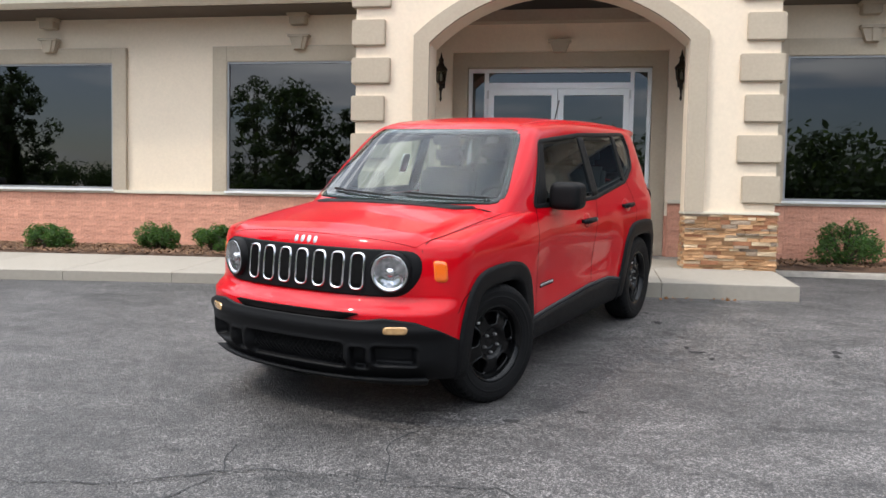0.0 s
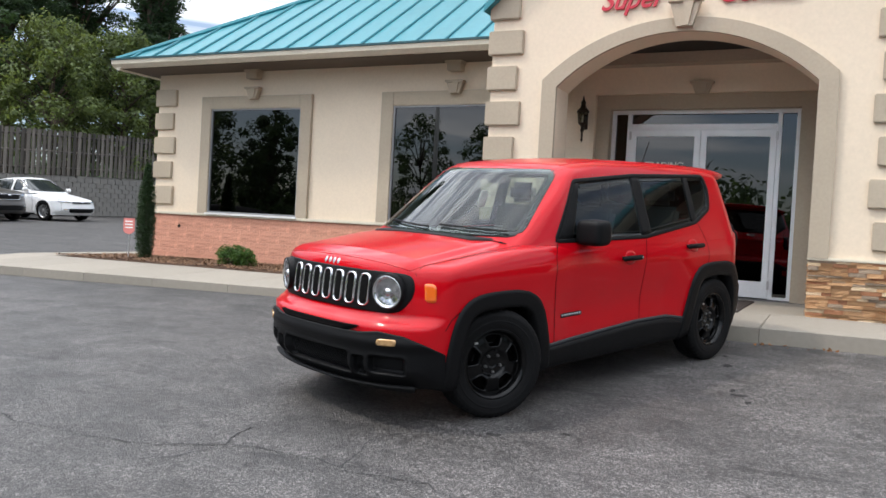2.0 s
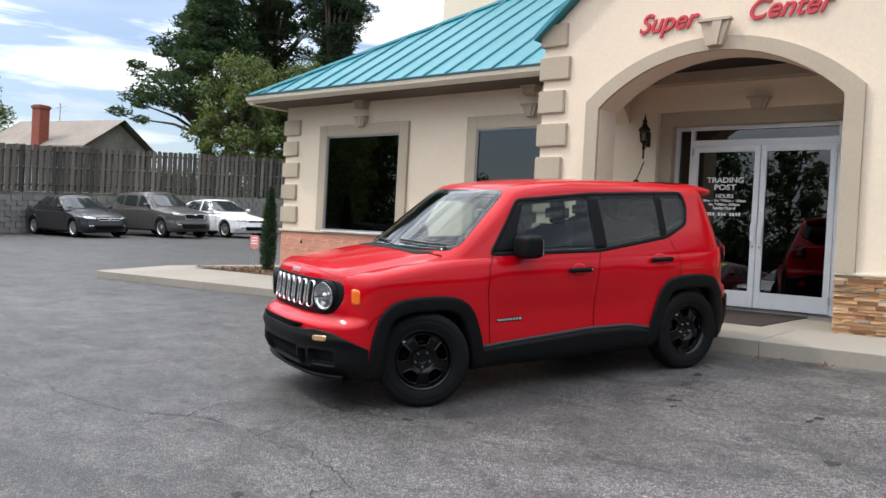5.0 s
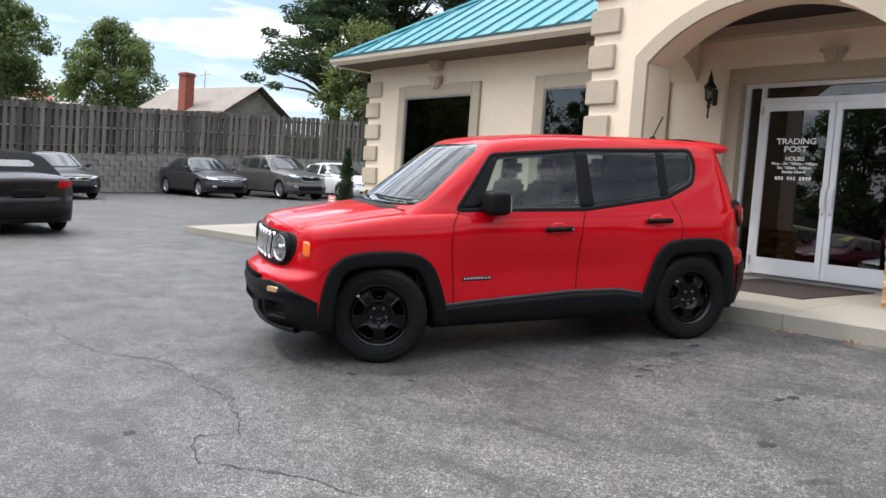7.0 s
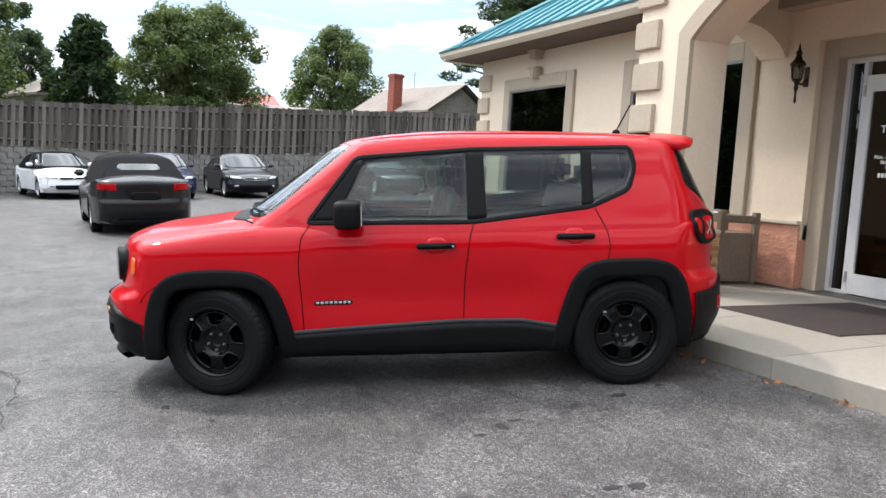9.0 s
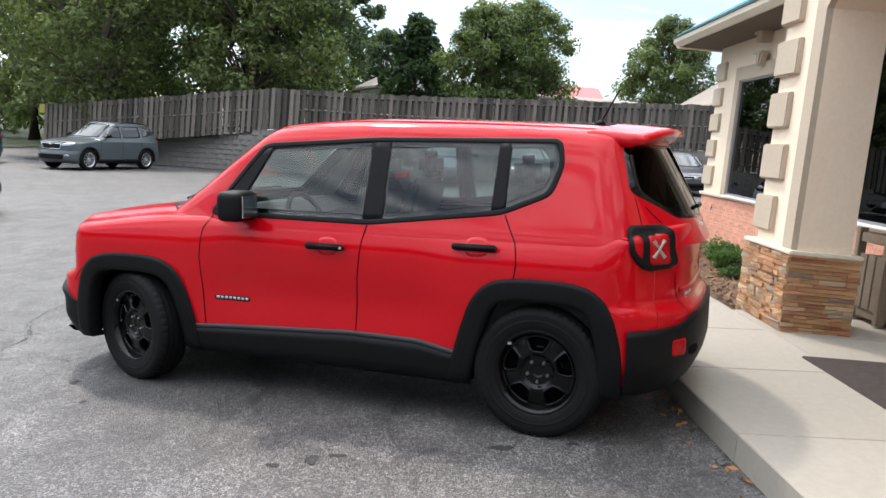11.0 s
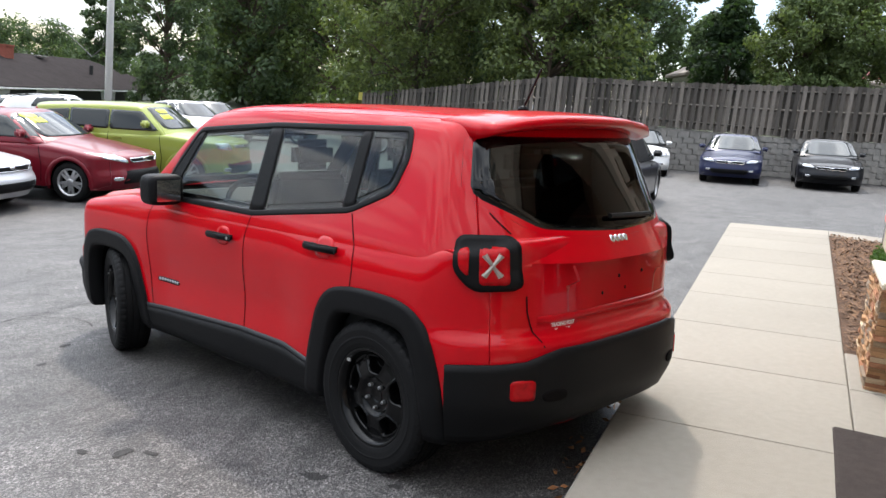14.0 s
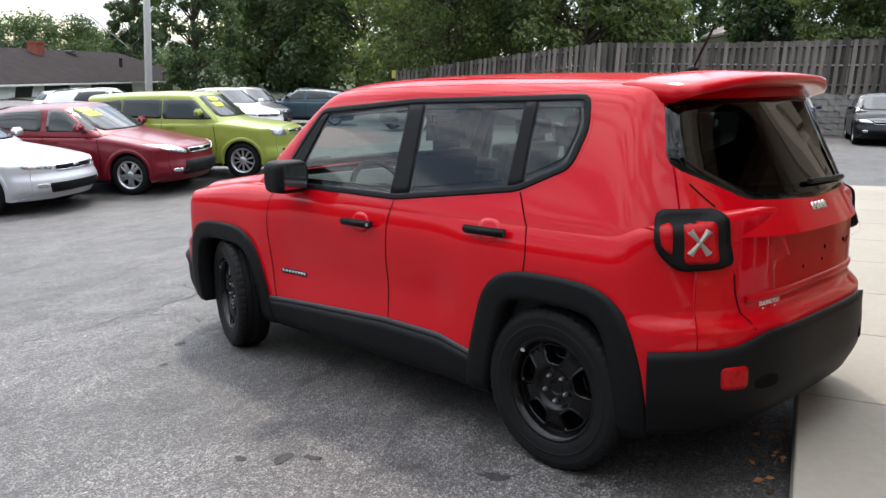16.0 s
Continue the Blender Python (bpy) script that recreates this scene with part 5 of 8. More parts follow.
part("interior_trim", shell_mesh("interior_trim", V, F), M_LINER, suv, "pale grey interior trim")

for sg in (1, -1):
    def put(p, sg=sg):
        return S.side(p, sg)
    off = (0, 0.004 * sg, 0)
    part("window_trim", band("window_trim", DLO_IN, grow(DLO, 0.007), put, (0, 0.003 * sg, 0), 1, depth=0.02), M_PLASTIC, suv)
    for q in ([(1.560, 1.072), (1.685, 1.075), (1.675, 1.508), (1.565, 1.508)], [(2.290, 1.145), (2.365, 1.158), (2.365, 1.512), (2.30, 1.512)], [(0.59, 1.076), (0.735, 1.08), (0.935, 1.465), (0.885, 1.463)]):
        part("pillar_trim", patch("pillar_trim", round_poly(q, 40, 1), put, (0, 0.0015 * sg, 0), 1, 5, 0.02), M_PLASTIC, suv)
    for nm, q, mt in (("front_door_glass", [(0.70, 1.075), (1.60, 1.07), (1.60, 1.52), (0.90, 1.47)], M_CARGLASS), ("rear_door_glass", [(1.65, 1.07), (2.33, 1.13), (2.34, 1.52), (1.64, 1.52)], M_CARGLASS), ("quarter_glass", [(2.33, 1.15), (2.58, 1.25), (2.64, 1.42), (2.60, 1.52), (2.33, 1.52)], M_CARGLASS)):
        g = patch(nm, round_poly(q, 60, 1), put, (0, -0.004 * sg, 0), 1, 8, -0.001)
        part(nm, g, mt, suv).visible_shadow = False
    part("inner_window_trim", band("inner_window_trim", grow(DLO, -0.047), grow(DLO, 0.02), put, (0, -0.030 * sg, 0), 1, depth=0.002), M_DASH, suv)
    # cladding
    for c, ci in ((arch_f, 0.105), (arch_r, 0.115)):
        oc = c.copy()
        ic = thin(c, ci)
        part("wheel_arch_flare", band("wheel_arch_flare", ic, oc, put, (0, 0.020 * sg, 0), 1, closed=False, rows=5, depth=0.07, puff=0.15), M_PLASTIC, suv)
    sill_t = np.array([(0.44, 0.375), (0.9, 0.40), (1.5, 0.43), (1.9, 0.425), (2.13, 0.385)])
    us = np.linspace(0.40, 2.20, 60)
    top_c = np.stack([us, np.interp(us, sill_t[:, 0], sill_t[:, 1])], 1)
    bot_c = np.stack([us, np.full(60, 0.225)], 1)
    part("sill_cladding", band("sill_cladding", bot_c, top_c, put, (0, 0.014 * sg, 0), 1, closed=False, rows=5, depth=0.03), M_PLASTIC, suv)
    # a paler grey strip paints the reflection along the cladding's top edge
    part("sill_strip", band("sill_strip", top_c + np.array([0, 0.001]), top_c + np.array([0, 0.028]), put, (0, 0.009 * sg, 0), 1, closed=False, rows=2, depth=0.01), mat("sill_sheen_grey", (0.035, 0.036, 0.039), 0.5, var=0.1, spec=0.3), suv)
    # shut lines
    for pts in ([(0.535, 0.385), (0.525, 0.62), (0.51, 0.80), (0.53, 0.98), (0.585, 1.065)], [(1.53, 0.42), (1.545, 0.75), (1.575, 0.97), (1.60, 1.06)], [(2.37, 1.14), (2.44, 1.0), (2.455, 0.90), (2.44, 0.81)], [(-0.36, 0.70), (-0.42, 0.66), (-0.46, 0.60)]):
        part("shut_line", groove("shut_line", pts, put, (0, 0.0015 * sg, 0)), M_GAP, suv)
    # handles
    for u0, w0 in ((1.24, 0.925), (2.11, 0.972)):
        c = put(np.array([[u0 + 0.125, w0]]))[0]
        h = new("door_handle")
        h.parent = suv
        tagged(h, "black pull handle")
        bm = bmesh.new()
        box(bm, -(u0 + 0.245), c[1] + 0.018 * sg, w0 - 0.018, -u0, c[1] + 0.038 * sg, w0 + 0.018)
        bmesh.ops.bevel(bm, geom=bm.edges[:], offset=0.008, segments=2, affect="EDGES")
        for q in (0.02, 0.20):
            box(bm, -(u0 + q + 0.02), c[1] - 0.01 * sg, w0 - 0.012, -(u0 + q), c[1] + 0.02 * sg, w0 + 0.012)
        part("grip", bm, M_PLASTIC, h, "", True)
        cup = round_poly([(u0 + 0.06, w0 - 0.05), (u0 + 0.19, w0 - 0.05), (u0 + 0.19, w0 + 0.05), (u0 + 0.06, w0 + 0.05)], 32, 3)
        part("recess", patch("recess", cup, put, (0, 0.0012 * sg, 0), 1, 3, 0.002), M_RED, h)
        if sg > 0 and u0 < 2:
            part("key_lock", spin(bmesh.new(), [(0.008, 0.0), (0.008, 0.003), (0, 0.003)], "y", (-(u0 + 0.225), c[1] + 0.038, w0), 12), M_SATIN, h)
    # badge bar on the door
    bd = [(0.60, 0.562), (0.84, 0.562), (0.84, 0.590), (0.60, 0.590)]
    b0 = part("badge", patch("badge", round_poly(bd, 40, 1), put, (0, 0.003 * sg, 0), 1, 3, 0.004), M_PLASTIC, suv, "dark model badge with plain silver bars")
    for i in range(8):
        x = 0.612 + i * 0.028
        part("badge_bar", patch("badge_bar", round_poly([(x, 0.568), (x + 0.020, 0.568), (x + 0.020, 0.584), (x, 0.584)], 16, 1), put, (0, 0.0045 * sg, 0), 1, 2, 0.003), M_SATIN, b0)
    # mirrors
    mr = new("door_mirror")
    mr.parent = suv
    tagged(mr, "black plastic door mirror")
    bm = superbox((-0.825, 0.893 * sg, 1.130), (0.085, 0.105, 0.088))
    part("housing", bm, M_PLASTIC, mr, "", True)
    bm = bmesh.new()
    box(bm, -0.86, 0.74 * sg, 1.05, -0.77, 0.84 * sg, 1.10, 0.015)
    part("mirror_arm", bm, M_PLASTIC, mr, "", True)
    bm = bmesh.new()
    box(bm, -0.914, 0.825 * sg, 1.068, -0.908, 0.965 * sg, 1.19)
    part("mirror_glass", bm, M_CHROME, mr)
    # side marker
    mk = round_poly([(-0.535, 0.765), (-0.495, 0.76), (-0.49, 0.868), (-0.53, 0.875)], 32, 1)
    part("side_marker", patch("side_marker", mk, put, (0, 0.006 * sg, 0), 1, 3, 0.01), M_AMBER, suv, "amber side marker lamp")

# front
mask = round_poly([(-0.675, 0.80), (-0.655, 0.915), (-0.52, 0.925), (0.52, 0.925), (0.655, 0.915), (0.675, 0.80), (0.60, 0.685), (-0.60, 0.685)], 140, 3)
fput = S.front
part("grille_panel", patch("grille_panel", mask, fput, (-0.006, 0, 0), 0, 14, 0.02), M_PLASTIC, suv, "black grille panel")
for i in range(7):
    y = (i - 3) * 0.117
    slot = round_poly([(y - 0.043, 0.712), (y + 0.043, 0.712), (y + 0.043, 0.908), (y - 0.043, 0.908)], 40, 2)
    part("grille_slot", patch("grille_slot", grow(slot, -0.010), fput, (-0.009, 0, 0), 0, 3, 0.004), mat("slot_mesh", (0.006, 0.006, 0.006), 0.9, fine=300, var=0.6, spec=0.05) if i == 0 else bpy.data.materials["slot_mesh"], suv)
    part("grille_ring", band("grille_ring", grow(slot, -0.012), slot, fput, (-0.014, 0, 0), 0, depth=0.004, puff=0.4), M_CHROME, suv, "chrome slot surround")
for sg in (1, -1):
    hl = new("headlight")
    hl.parent = suv
    tagged(hl, "round clear headlight")
    cy, cw, hr = 0.535 * sg, 0.812, 0.098
    c = fput(np.array([[cy, cw]]))[0]
    q = pose(-c[0] + 0.033, cy, cw, 0, 0, 20 * sg)
    for nm, prof, mt in (("bezel", [(hr + 0.012, -0.06), (hr + 0.010, 0.0), (hr + 0.002, 0.006), (hr - 0.002, -0.02)], M_PLASTIC), ("chrome_ring", [(hr, -0.02), (hr, 0.004), (hr - 0.006, 0.006), (hr - 0.018, -0.004), (hr - 0.022, -0.012)], M_CHROME), ("reflector", [(hr - 0.016, -0.004), (0.074, -0.006), (0.060, -0.008), (0.052, -0.012), (0.03, -0.014), (0.0, -0.014)], M_LAMPCLEAR), ("bulb_shade", [(0.024, -0.014), (0.022, 0.000), (0.0, 0.002)], M_CHROME)):
        o = part(nm, uncapped(spin(bmesh.new(), prof, "x", (0, 0, 0), 40)), mt, hl, "", True)
        o.matrix_local = q
    o = part("lens", uncapped(spin(bmesh.new(), [(0.0, 0.016), (0.07, 0.013), (hr - 0.002, 0.006)], "x", (0, 0, 0), 40)), M_LENS, hl, "", True)
    o.matrix_local = q
    o.visible_shadow = False
# bumper
def nose(p, lift):
    return S.around(p, 0.1, 0.0, -1, lift, S.low)


th = np.radians(np.linspace(-56, 56, 120))
lip = np.interp(np.abs(np.degrees(th)), [0, 26, 33, 42, 49, 56], [0.572, 0.575, 0.590, 0.572, 0.525, 0.460])


def pocket(y, w, cy, cw, hy, hw_, r=0.02):
    """How far a point lies inside a rounded opening (below zero: inside)."""
    qy, qw = np.abs(y - cy) - hy + r, np.abs(w - cw) - hw_ + r
    return np.hypot(np.maximum(qy, 0), np.maximum(qw, 0)) + np.minimum(np.maximum(qy, qw), 0) - r


def bumper_lift(p):
    """The bumper's skin: lip and ledge proud, fog pockets and intake sunk deep."""
    q = nose(p, 0.0)
    y, w = q[:, 1], q[:, 2]
    d = np.minimum(pocket(np.abs(y), w, 0.585, 0.392, 0.105, 0.052), pocket(y, w, 0, 0.378, 0.33, 0.070, 0.03))
    d = np.minimum(d, pocket(np.abs(y), w, 0.405, 0.372, 0.045, 0.060))
    ledge = 0.016 * np.exp(-((w - 0.525) / 0.035) ** 2)
    return 0.014 + ledge + 0.005 * np.exp(-((d - 0.006) / 0.010) ** 2) - 0.060 * smoothstep(0.003, -0.014, d)


NB = 200
th = np.radians(np.linspace(-56, 56, NB))
lip = np.interp(np.degrees(th), np.linspace(-56, 56, 120), lip)
rows_b = []
for f in np.linspace(0, 1, 40):
    p = np.stack([th, 0.255 + (lip - 0.255) * f], 1)
    rows_b.append(nose(p, bumper_lift(p)[:, None]))
rows_b.append(nose(p, -0.02))
bv = np.vstack(rows_b)
bf = [(r * NB + i, r * NB + i + 1, (r + 1) * NB + i + 1, (r + 1) * NB + i) for r in range(len(rows_b) - 1) for i in range(NB - 1)]
part("front_bumper", mesh_of("front_bumper", flip(bv), outward(flip(bv), bf), None, True), M_PLASTIC, suv, "black plastic front bumper")
for sg in (1, -1):
    fl = round_poly([(0.555 * sg, 0.512), (0.665 * sg, 0.515), (0.665 * sg, 0.553), (0.555 * sg, 0.550)], 32, 1)
    part("turn_lamp", patch("turn_lamp", fl, fput, (-0.036, 0, 0), 0, 3, 0.03), mat("turn_lens", (0.50, 0.30, 0.13), 0.2, metal=0.3, var=0.3, scale=30, coat=0.8) if sg > 0 else bpy.data.materials["turn_lens"], suv, "clear and amber bumper lamp")
# honeycomb bars of the lower intake
intake = new("lower_intake")
intake.parent = suv
tagged(intake, "black honeycomb intake mesh")
for k, wz in enumerate(np.linspace(0.322, 0.434, 7)):
    ys_b = np.linspace(-0.315, 0.315, 43)
    zz_b = wz + 0.007 * np.where((np.arange(43) + k) % 2 == 0, 1, -1)
    c3 = fput(np.stack([ys_b, zz_b], 1))
    part("mesh_bar", tube(bmesh.new(), [(-q[0] - 0.030, q[1], q[2]) for q in c3], 0.0035, 4), M_PLASTIC, intake)
up_in = round_poly([(-0.34, 0.575), (0.34, 0.575), (0.42, 0.610), (-0.42, 0.610)], 60, 1)
part("upper_intake", patch("upper_intake", up_in, fput, (-0.0165, 0, 0), 0, 3, 0.01), M_GAP, suv)
tc = np.radians(np.linspace(-46, 46, 70))
part("chin_spoiler", wrap_band("chin_spoiler", np.stack([tc, np.full(70, 0.212)], 1), np.stack([tc, 0.246 + 0.03 * np.abs(tc)], 1), nose, 0.068, 3, 0.07), M_PLASTIC, suv)
for i in range(4):
    y = -0.082 + i * 0.043
    mk = round_poly([(-0.676, y), (-0.676, y + 0.026), (-0.660, y + 0.026), (-0.660, y + 0.004)], 16, 1)

    def tput(p):
        return S.cast(p, 0.6, 1.4, 2, S.low)
    part("hood_badge_bar", patch("hood_badge_bar", mk, tput, (0, 0, 0.003), 2, 2, 0.003), M_SATIN, suv, "chrome badge shapes on the bonnet")


def tput(p):
    return S.cast(p, 0.6, 1.4, 2, S.low)


for pts in ([(-0.58, 0.655), (-0.4, 0.69), (0.1, 0.72), (0.34, 0.72)], [(-0.58, -0.655), (-0.4, -0.69), (0.1, -0.72), (0.34, -0.72)]):
    part("shut_line", groove("shut_line", pts, tput, (0, 0, 0.002)), M_GAP, suv)
cowl = round_poly([(0.06, -0.5), (0.24, -0.68), (0.40, -0.68), (0.26, -0.4), (0.20, 0), (0.26, 0.4), (0.40, 0.68), (0.24, 0.68), (0.06, 0.5), (0.03, 0)], 80, 1)
part("cowl_panel", patch("cowl_panel", cowl, tput, (0, 0, 0.006), 2, 6, 0.01, (0.12, 0)), M_PLASTIC, suv)

# glass
sh = part("windscreen", patch("windscreen", SHIELD, lambda p: S.front(p, S.cab), (-0.0015, 0, 0), 0, 12, -0.001), M_SHIELD, suv)
sh.visible_shadow = False
part("windscreen_border", band("windscreen_border", grow(SHIELD, -0.030), grow(SHIELD, 0.005), lambda p: S.front(p, S.cab), (-0.0005, 0, 0), 0, depth=0.004), M_FRIT, suv)
rg = part("rear_window", patch("rear_window", REARGL, lambda p: S.rear(p, S.cab), (0.0025, 0, 0), 0, 12, -0.001), M_PRIVACY, suv)
rg.visible_shadow = False
part("rear_window_border", band("rear_window_border", grow(REARGL, -0.035), grow(REARGL, 0.005), lambda p: S.rear(p, S.cab), (0.0010, 0, 0), 0, depth=0.004), M_FRIT, suv)
part("inner_window_trim", band("inner_window_trim", grow(SHIELD, -0.045), grow(SHIELD, 0.03), lambda p: S.front(p, S.cab), (0.034, 0, 0), 0, depth=0.002), M_DASH, suv)
part("inner_window_trim", band("inner_window_trim", grow(REARGL, -0.045), grow(REARGL, 0.03), lambda p: S.rear(p, S.cab), (-0.034, 0, 0), 0, depth=0.002), M_DASH, suv)
for y0, y1, uu in ((0.62, 0.10, 0.0), (0.02, -0.50, 0.0)):
    pts = [S.front(np.array([[y0 + (y1 - y0) * f, 1.135 + 0.02 * f]]), S.cab)[0] for f in np.linspace(0, 1, 8)]
    part("wiper", tube(bmesh.new(), [(-p[0] + 0.022, p[1], p[2] + 0.004) for p in pts], 0.007, 6), M_PLASTIC, suv)
pts = [S.rear(np.array([[-0.30 + 0.36 * f, 1.165 + 0.01 * f]]), S.cab)[0] for f in np.linspace(0, 1, 6)]
part("rear_wiper", tube(bmesh.new(), [(-p[0] - 0.022, p[1], p[2]) for p in pts], 0.012, 6), M_PLASTIC, suv)

# rear
rput = S.rear
def stern(p, lift):
    return S.around(p, 2.6, 0.0, 1, lift, S.low)


th = np.radians(np.linspace(-63, 63, 120))
lip = np.interp(np.abs(np.degrees(th)), [0, 31, 36, 42, 50, 58, 63], [0.655, 0.655, 0.640, 0.612, 0.602, 0.598, 0.592])
part("rear_bumper", wrap_band("rear_bumper", np.stack([th, 0.315 - 0.05 * smoothstep(0.5, 1.0, np.abs(th))], 1), np.stack([th, lip], 1), stern, 0.022, 10), M_PLASTIC, suv, "black plastic rear bumper")
for sg in (1, -1):
    def put(p, sg=sg):
        return S.side(p, sg)
    def tail(p, lift, sg=sg):
        q = np.array(p, float)
        q[:, 0] = q[:, 0] / 0.45 * sg
        return S.around(q, 2.75, 0.35 * sg, 1, lift)
    tl = round_poly([(0.462, 1.114), (0.462, 0.975), (0.39, 0.892), (0.211, 0.900), (0.219, 1.114)], 60, 2)
    lamp = part("tail_light", wrap_patch("tail_light", tl, tail, 0.020, 6, 0.05), M_PLASTIC, suv, "square tail light in a black frame with a silver cross")
    ln = round_poly([(0.2585, 0.925), (0.366, 0.922), (0.368, 1.073), (0.262, 1.073)], 40, 1)
    part("red_lens", wrap_patch("red_lens", ln, tail, 0.024, 4, 0.006), M_LAMPRED, lamp)
    l2 = round_poly([(0.404, 0.952), (0.438, 0.985), (0.447, 1.06), (0.404, 1.072)], 30, 1)
    part("red_lens", wrap_patch("red_lens", l2, tail, 0.024, 4, 0.006), M_LAMPRED, lamp)
    bm = bmesh.new()
    for s0, s1 in ((-1, -1), (1, -1)):
        p0, p1 = (0.320 - 0.030 * s0, 1.0 - 0.043 * s1), (0.320 + 0.030 * s0, 1.0 + 0.043 * s1)
        g = []
        for f in np.linspace(0, 1, 7):
            w_ = 0.0065 + 0.005 * abs(2 * f - 1) ** 2
            mx = (p0[0] + (p1[0] - p0[0]) * f, p0[1] + (p1[1] - p0[1]) * f)
            dl = math.hypot(p1[0] - p0[0], p1[1] - p0[1])
            nx, ny = -(p1[1] - p0[1]) / dl * w_, (p1[0] - p0[0]) / dl * w_
            e3 = flip(np.vstack([tail([(mx[0] - nx, mx[1] - ny)], 0.026), tail([mx], 0.031), tail([(mx[0] + nx, mx[1] + ny)], 0.026)]))
            g.append([bm.verts.new(v) for v in e3])
        for q, r in zip(g, g[1:]):
            for k in range(2):
                bm.faces.new((q[k], q[k + 1], r[k + 1], r[k]))
    part("cross_insert", bm, mat("cross_plastic", (0.30, 0.26, 0.23), 0.3, metal=0.3, var=0.2, scale=30) if sg > 0 else bpy.data.materials["cross_plastic"], lamp, "silver cross")
    rf = round_poly([(0.555 * sg, 0.455), (0.645 * sg, 0.455), (0.645 * sg, 0.54), (0.555 * sg, 0.54)], 32, 1)
    part("reflector", patch("reflector", rf, rput, (0.03, 0, 0), 0, 3, 0.01), M_LAMPRED, suv, "red bumper reflector")
    part("tow_plug", patch("tow_plug", round_poly([(0.40 * sg, 0.44), (0.52 * sg, 0.44), (0.52 * sg, 0.49), (0.40 * sg, 0.49)], 32, 3), rput, (0.025, 0, 0), 0, 3, 0.004), M_GAP, suv)
    part("shut_line", groove("shut_line", [(0.50 * sg, 0.665), (0.525 * sg, 0.74), (0.543 * sg, 0.80), (0.548 * sg, 0.872)], rput, (0.003, 0, 0)), M_GAP, suv)
    part("shut_line", groove("shut_line", [(0.572 * sg, 1.118), (0.60 * sg, 1.16), (0.62 * sg, 1.20)], rput, (0.003, 0, 0)), M_GAP, suv)
# flat strips of darker red paint the shading of the tailgate's creases
for q in ((0.36, 0.99, 0.335, 0.79), (-0.36, 0.99, -0.335, 0.79)):
    part("tailgate_crease", groove("tailgate_crease", [(q[0], q[1]), (q[2], q[3])], rput, (0.0015, 0, 0), 0.012), mat("shaded_crease_red", (0.36, 0.004, 0.010), 0.35, coat=0.8) if q[0] > 0 else bpy.data.materials["shaded_crease_red"], suv)
for y, w_ in ((0.10, 0.93), (0.10, 0.84), (-0.08, 0.935), (-0.08, 0.845)):
    part("plate_screw", patch("plate_screw", round_poly([(y - 0.006, w_ - 0.008), (y + 0.006, w_ - 0.008), (y + 0.006, w_ + 0.008), (y - 0.006, w_ + 0.008)], 16, 2), rput, (0.002, 0, 0), 0, 2, 0.002), M_GAP, suv)
part("tailgate_ledge", band("tailgate_ledge", np.stack([np.linspace(-0.5, 0.5, 30), np.full(30, 0.755)], 1), np.stack([np.linspace(-0.5, 0.5, 30), np.full(30, 0.785)], 1), rput, (0.006, 0, 0), 0, closed=False, rows=3, depth=0.02, puff=0.6), M_RED, suv)
for i in range(4):
    y = 0.06 - 0.033 * i
    part("tailgate_badge_bar", patch("tailgate_badge_bar", round_poly([(y, 1.066), (y + 0.026, 1.066), (y + 0.025, 1.098), (y, 1.092)], 20, 2), rput, (0.006, 0, 0), 0, 2, 0.006), M_CHROME, suv, "chrome badge shapes on the tailgate")
sq = flip(rput(np.array([(0.435, 0.735), (0.29, 0.735), (0.435, 0.775)])))
sx = Vector(sq[1] - sq[0]).normalized()
sz = sx.cross(Vector(sq[2] - sq[0])).normalized()
sm = Matrix((sx, sz.cross(sx), sz)).transposed().to_4x4()
sm = Matrix.Translation(Vector(sq[0] + sq[1]) / 2 + sz * 0.004) @ sm
text_mesh("TRADING POST", 0.024, M_STICKER, sm, suv, "dealer_sticker", 0.0004, bold=0.0005, width=0.135)
for i in range(6):
    o = part("dealer_sticker_bar", boxes((-0.045 + i * 0.015, -0.018, 0.0, -0.034 + i * 0.015, -0.009, 0.0008)), M_STICKER, suv)
    o.matrix_local = sm
# roof spoiler
bm = bmesh.new()
rows = []
for u, w, t in ((2.86, 1.607, 0.03), (2.98, 1.600, 0.06), (3.08, 1.590, 0.06), (3.15, 1.578, 0.025)):
    ring = []
    for y in np.linspace(-0.60, 0.60, 25):
        d = 0.055 * (abs(y) / 0.62) ** 3
        uu = u - 0.13 * (abs(y) / 0.62) ** 3
        ring.append((-uu, y, w - d, t))
    rows.append(ring)
top = [[bm.verts.new((x, y, z + 0.012)) for x, y, z, t in r] for r in rows]
bot = [[bm.verts.new((x, y, z + 0.012 - t)) for x, y, z, t in r] for r in rows]
for g in (top, bot):
    for a, b in zip(g, g[1:]):
        for i in range(24):
            bm.faces.new((a[i], a[i + 1], b[i + 1], b[i]))
for i in range(24):
    bm.faces.new((top[-1][i], top[-1][i + 1], bot[-1][i + 1], bot[-1][i]))
for e in (0, 24):
    for k in range(3):
        bm.faces.new((top[k][e], top[k + 1][e], bot[k + 1][e], bot[k][e]))
part("roof_spoiler", bm, M_RED, suv, "", True)
for sg in (1, -1):
    pts = [(-u, (0.535 - 0.02 * abs(u - 1.8)) * sg, float(S.cast(np.array([[u, 0.535 * sg]]), 1.2, 2.0, 2, S.cab)[0][2]) + 0.002) for u in np.linspace(0.90, 2.95, 18)]
    part("roof_strip", tube(bmesh.new(), pts, 0.007, 6), M_RED, suv)
ant = new("antenna")
ant.parent = suv
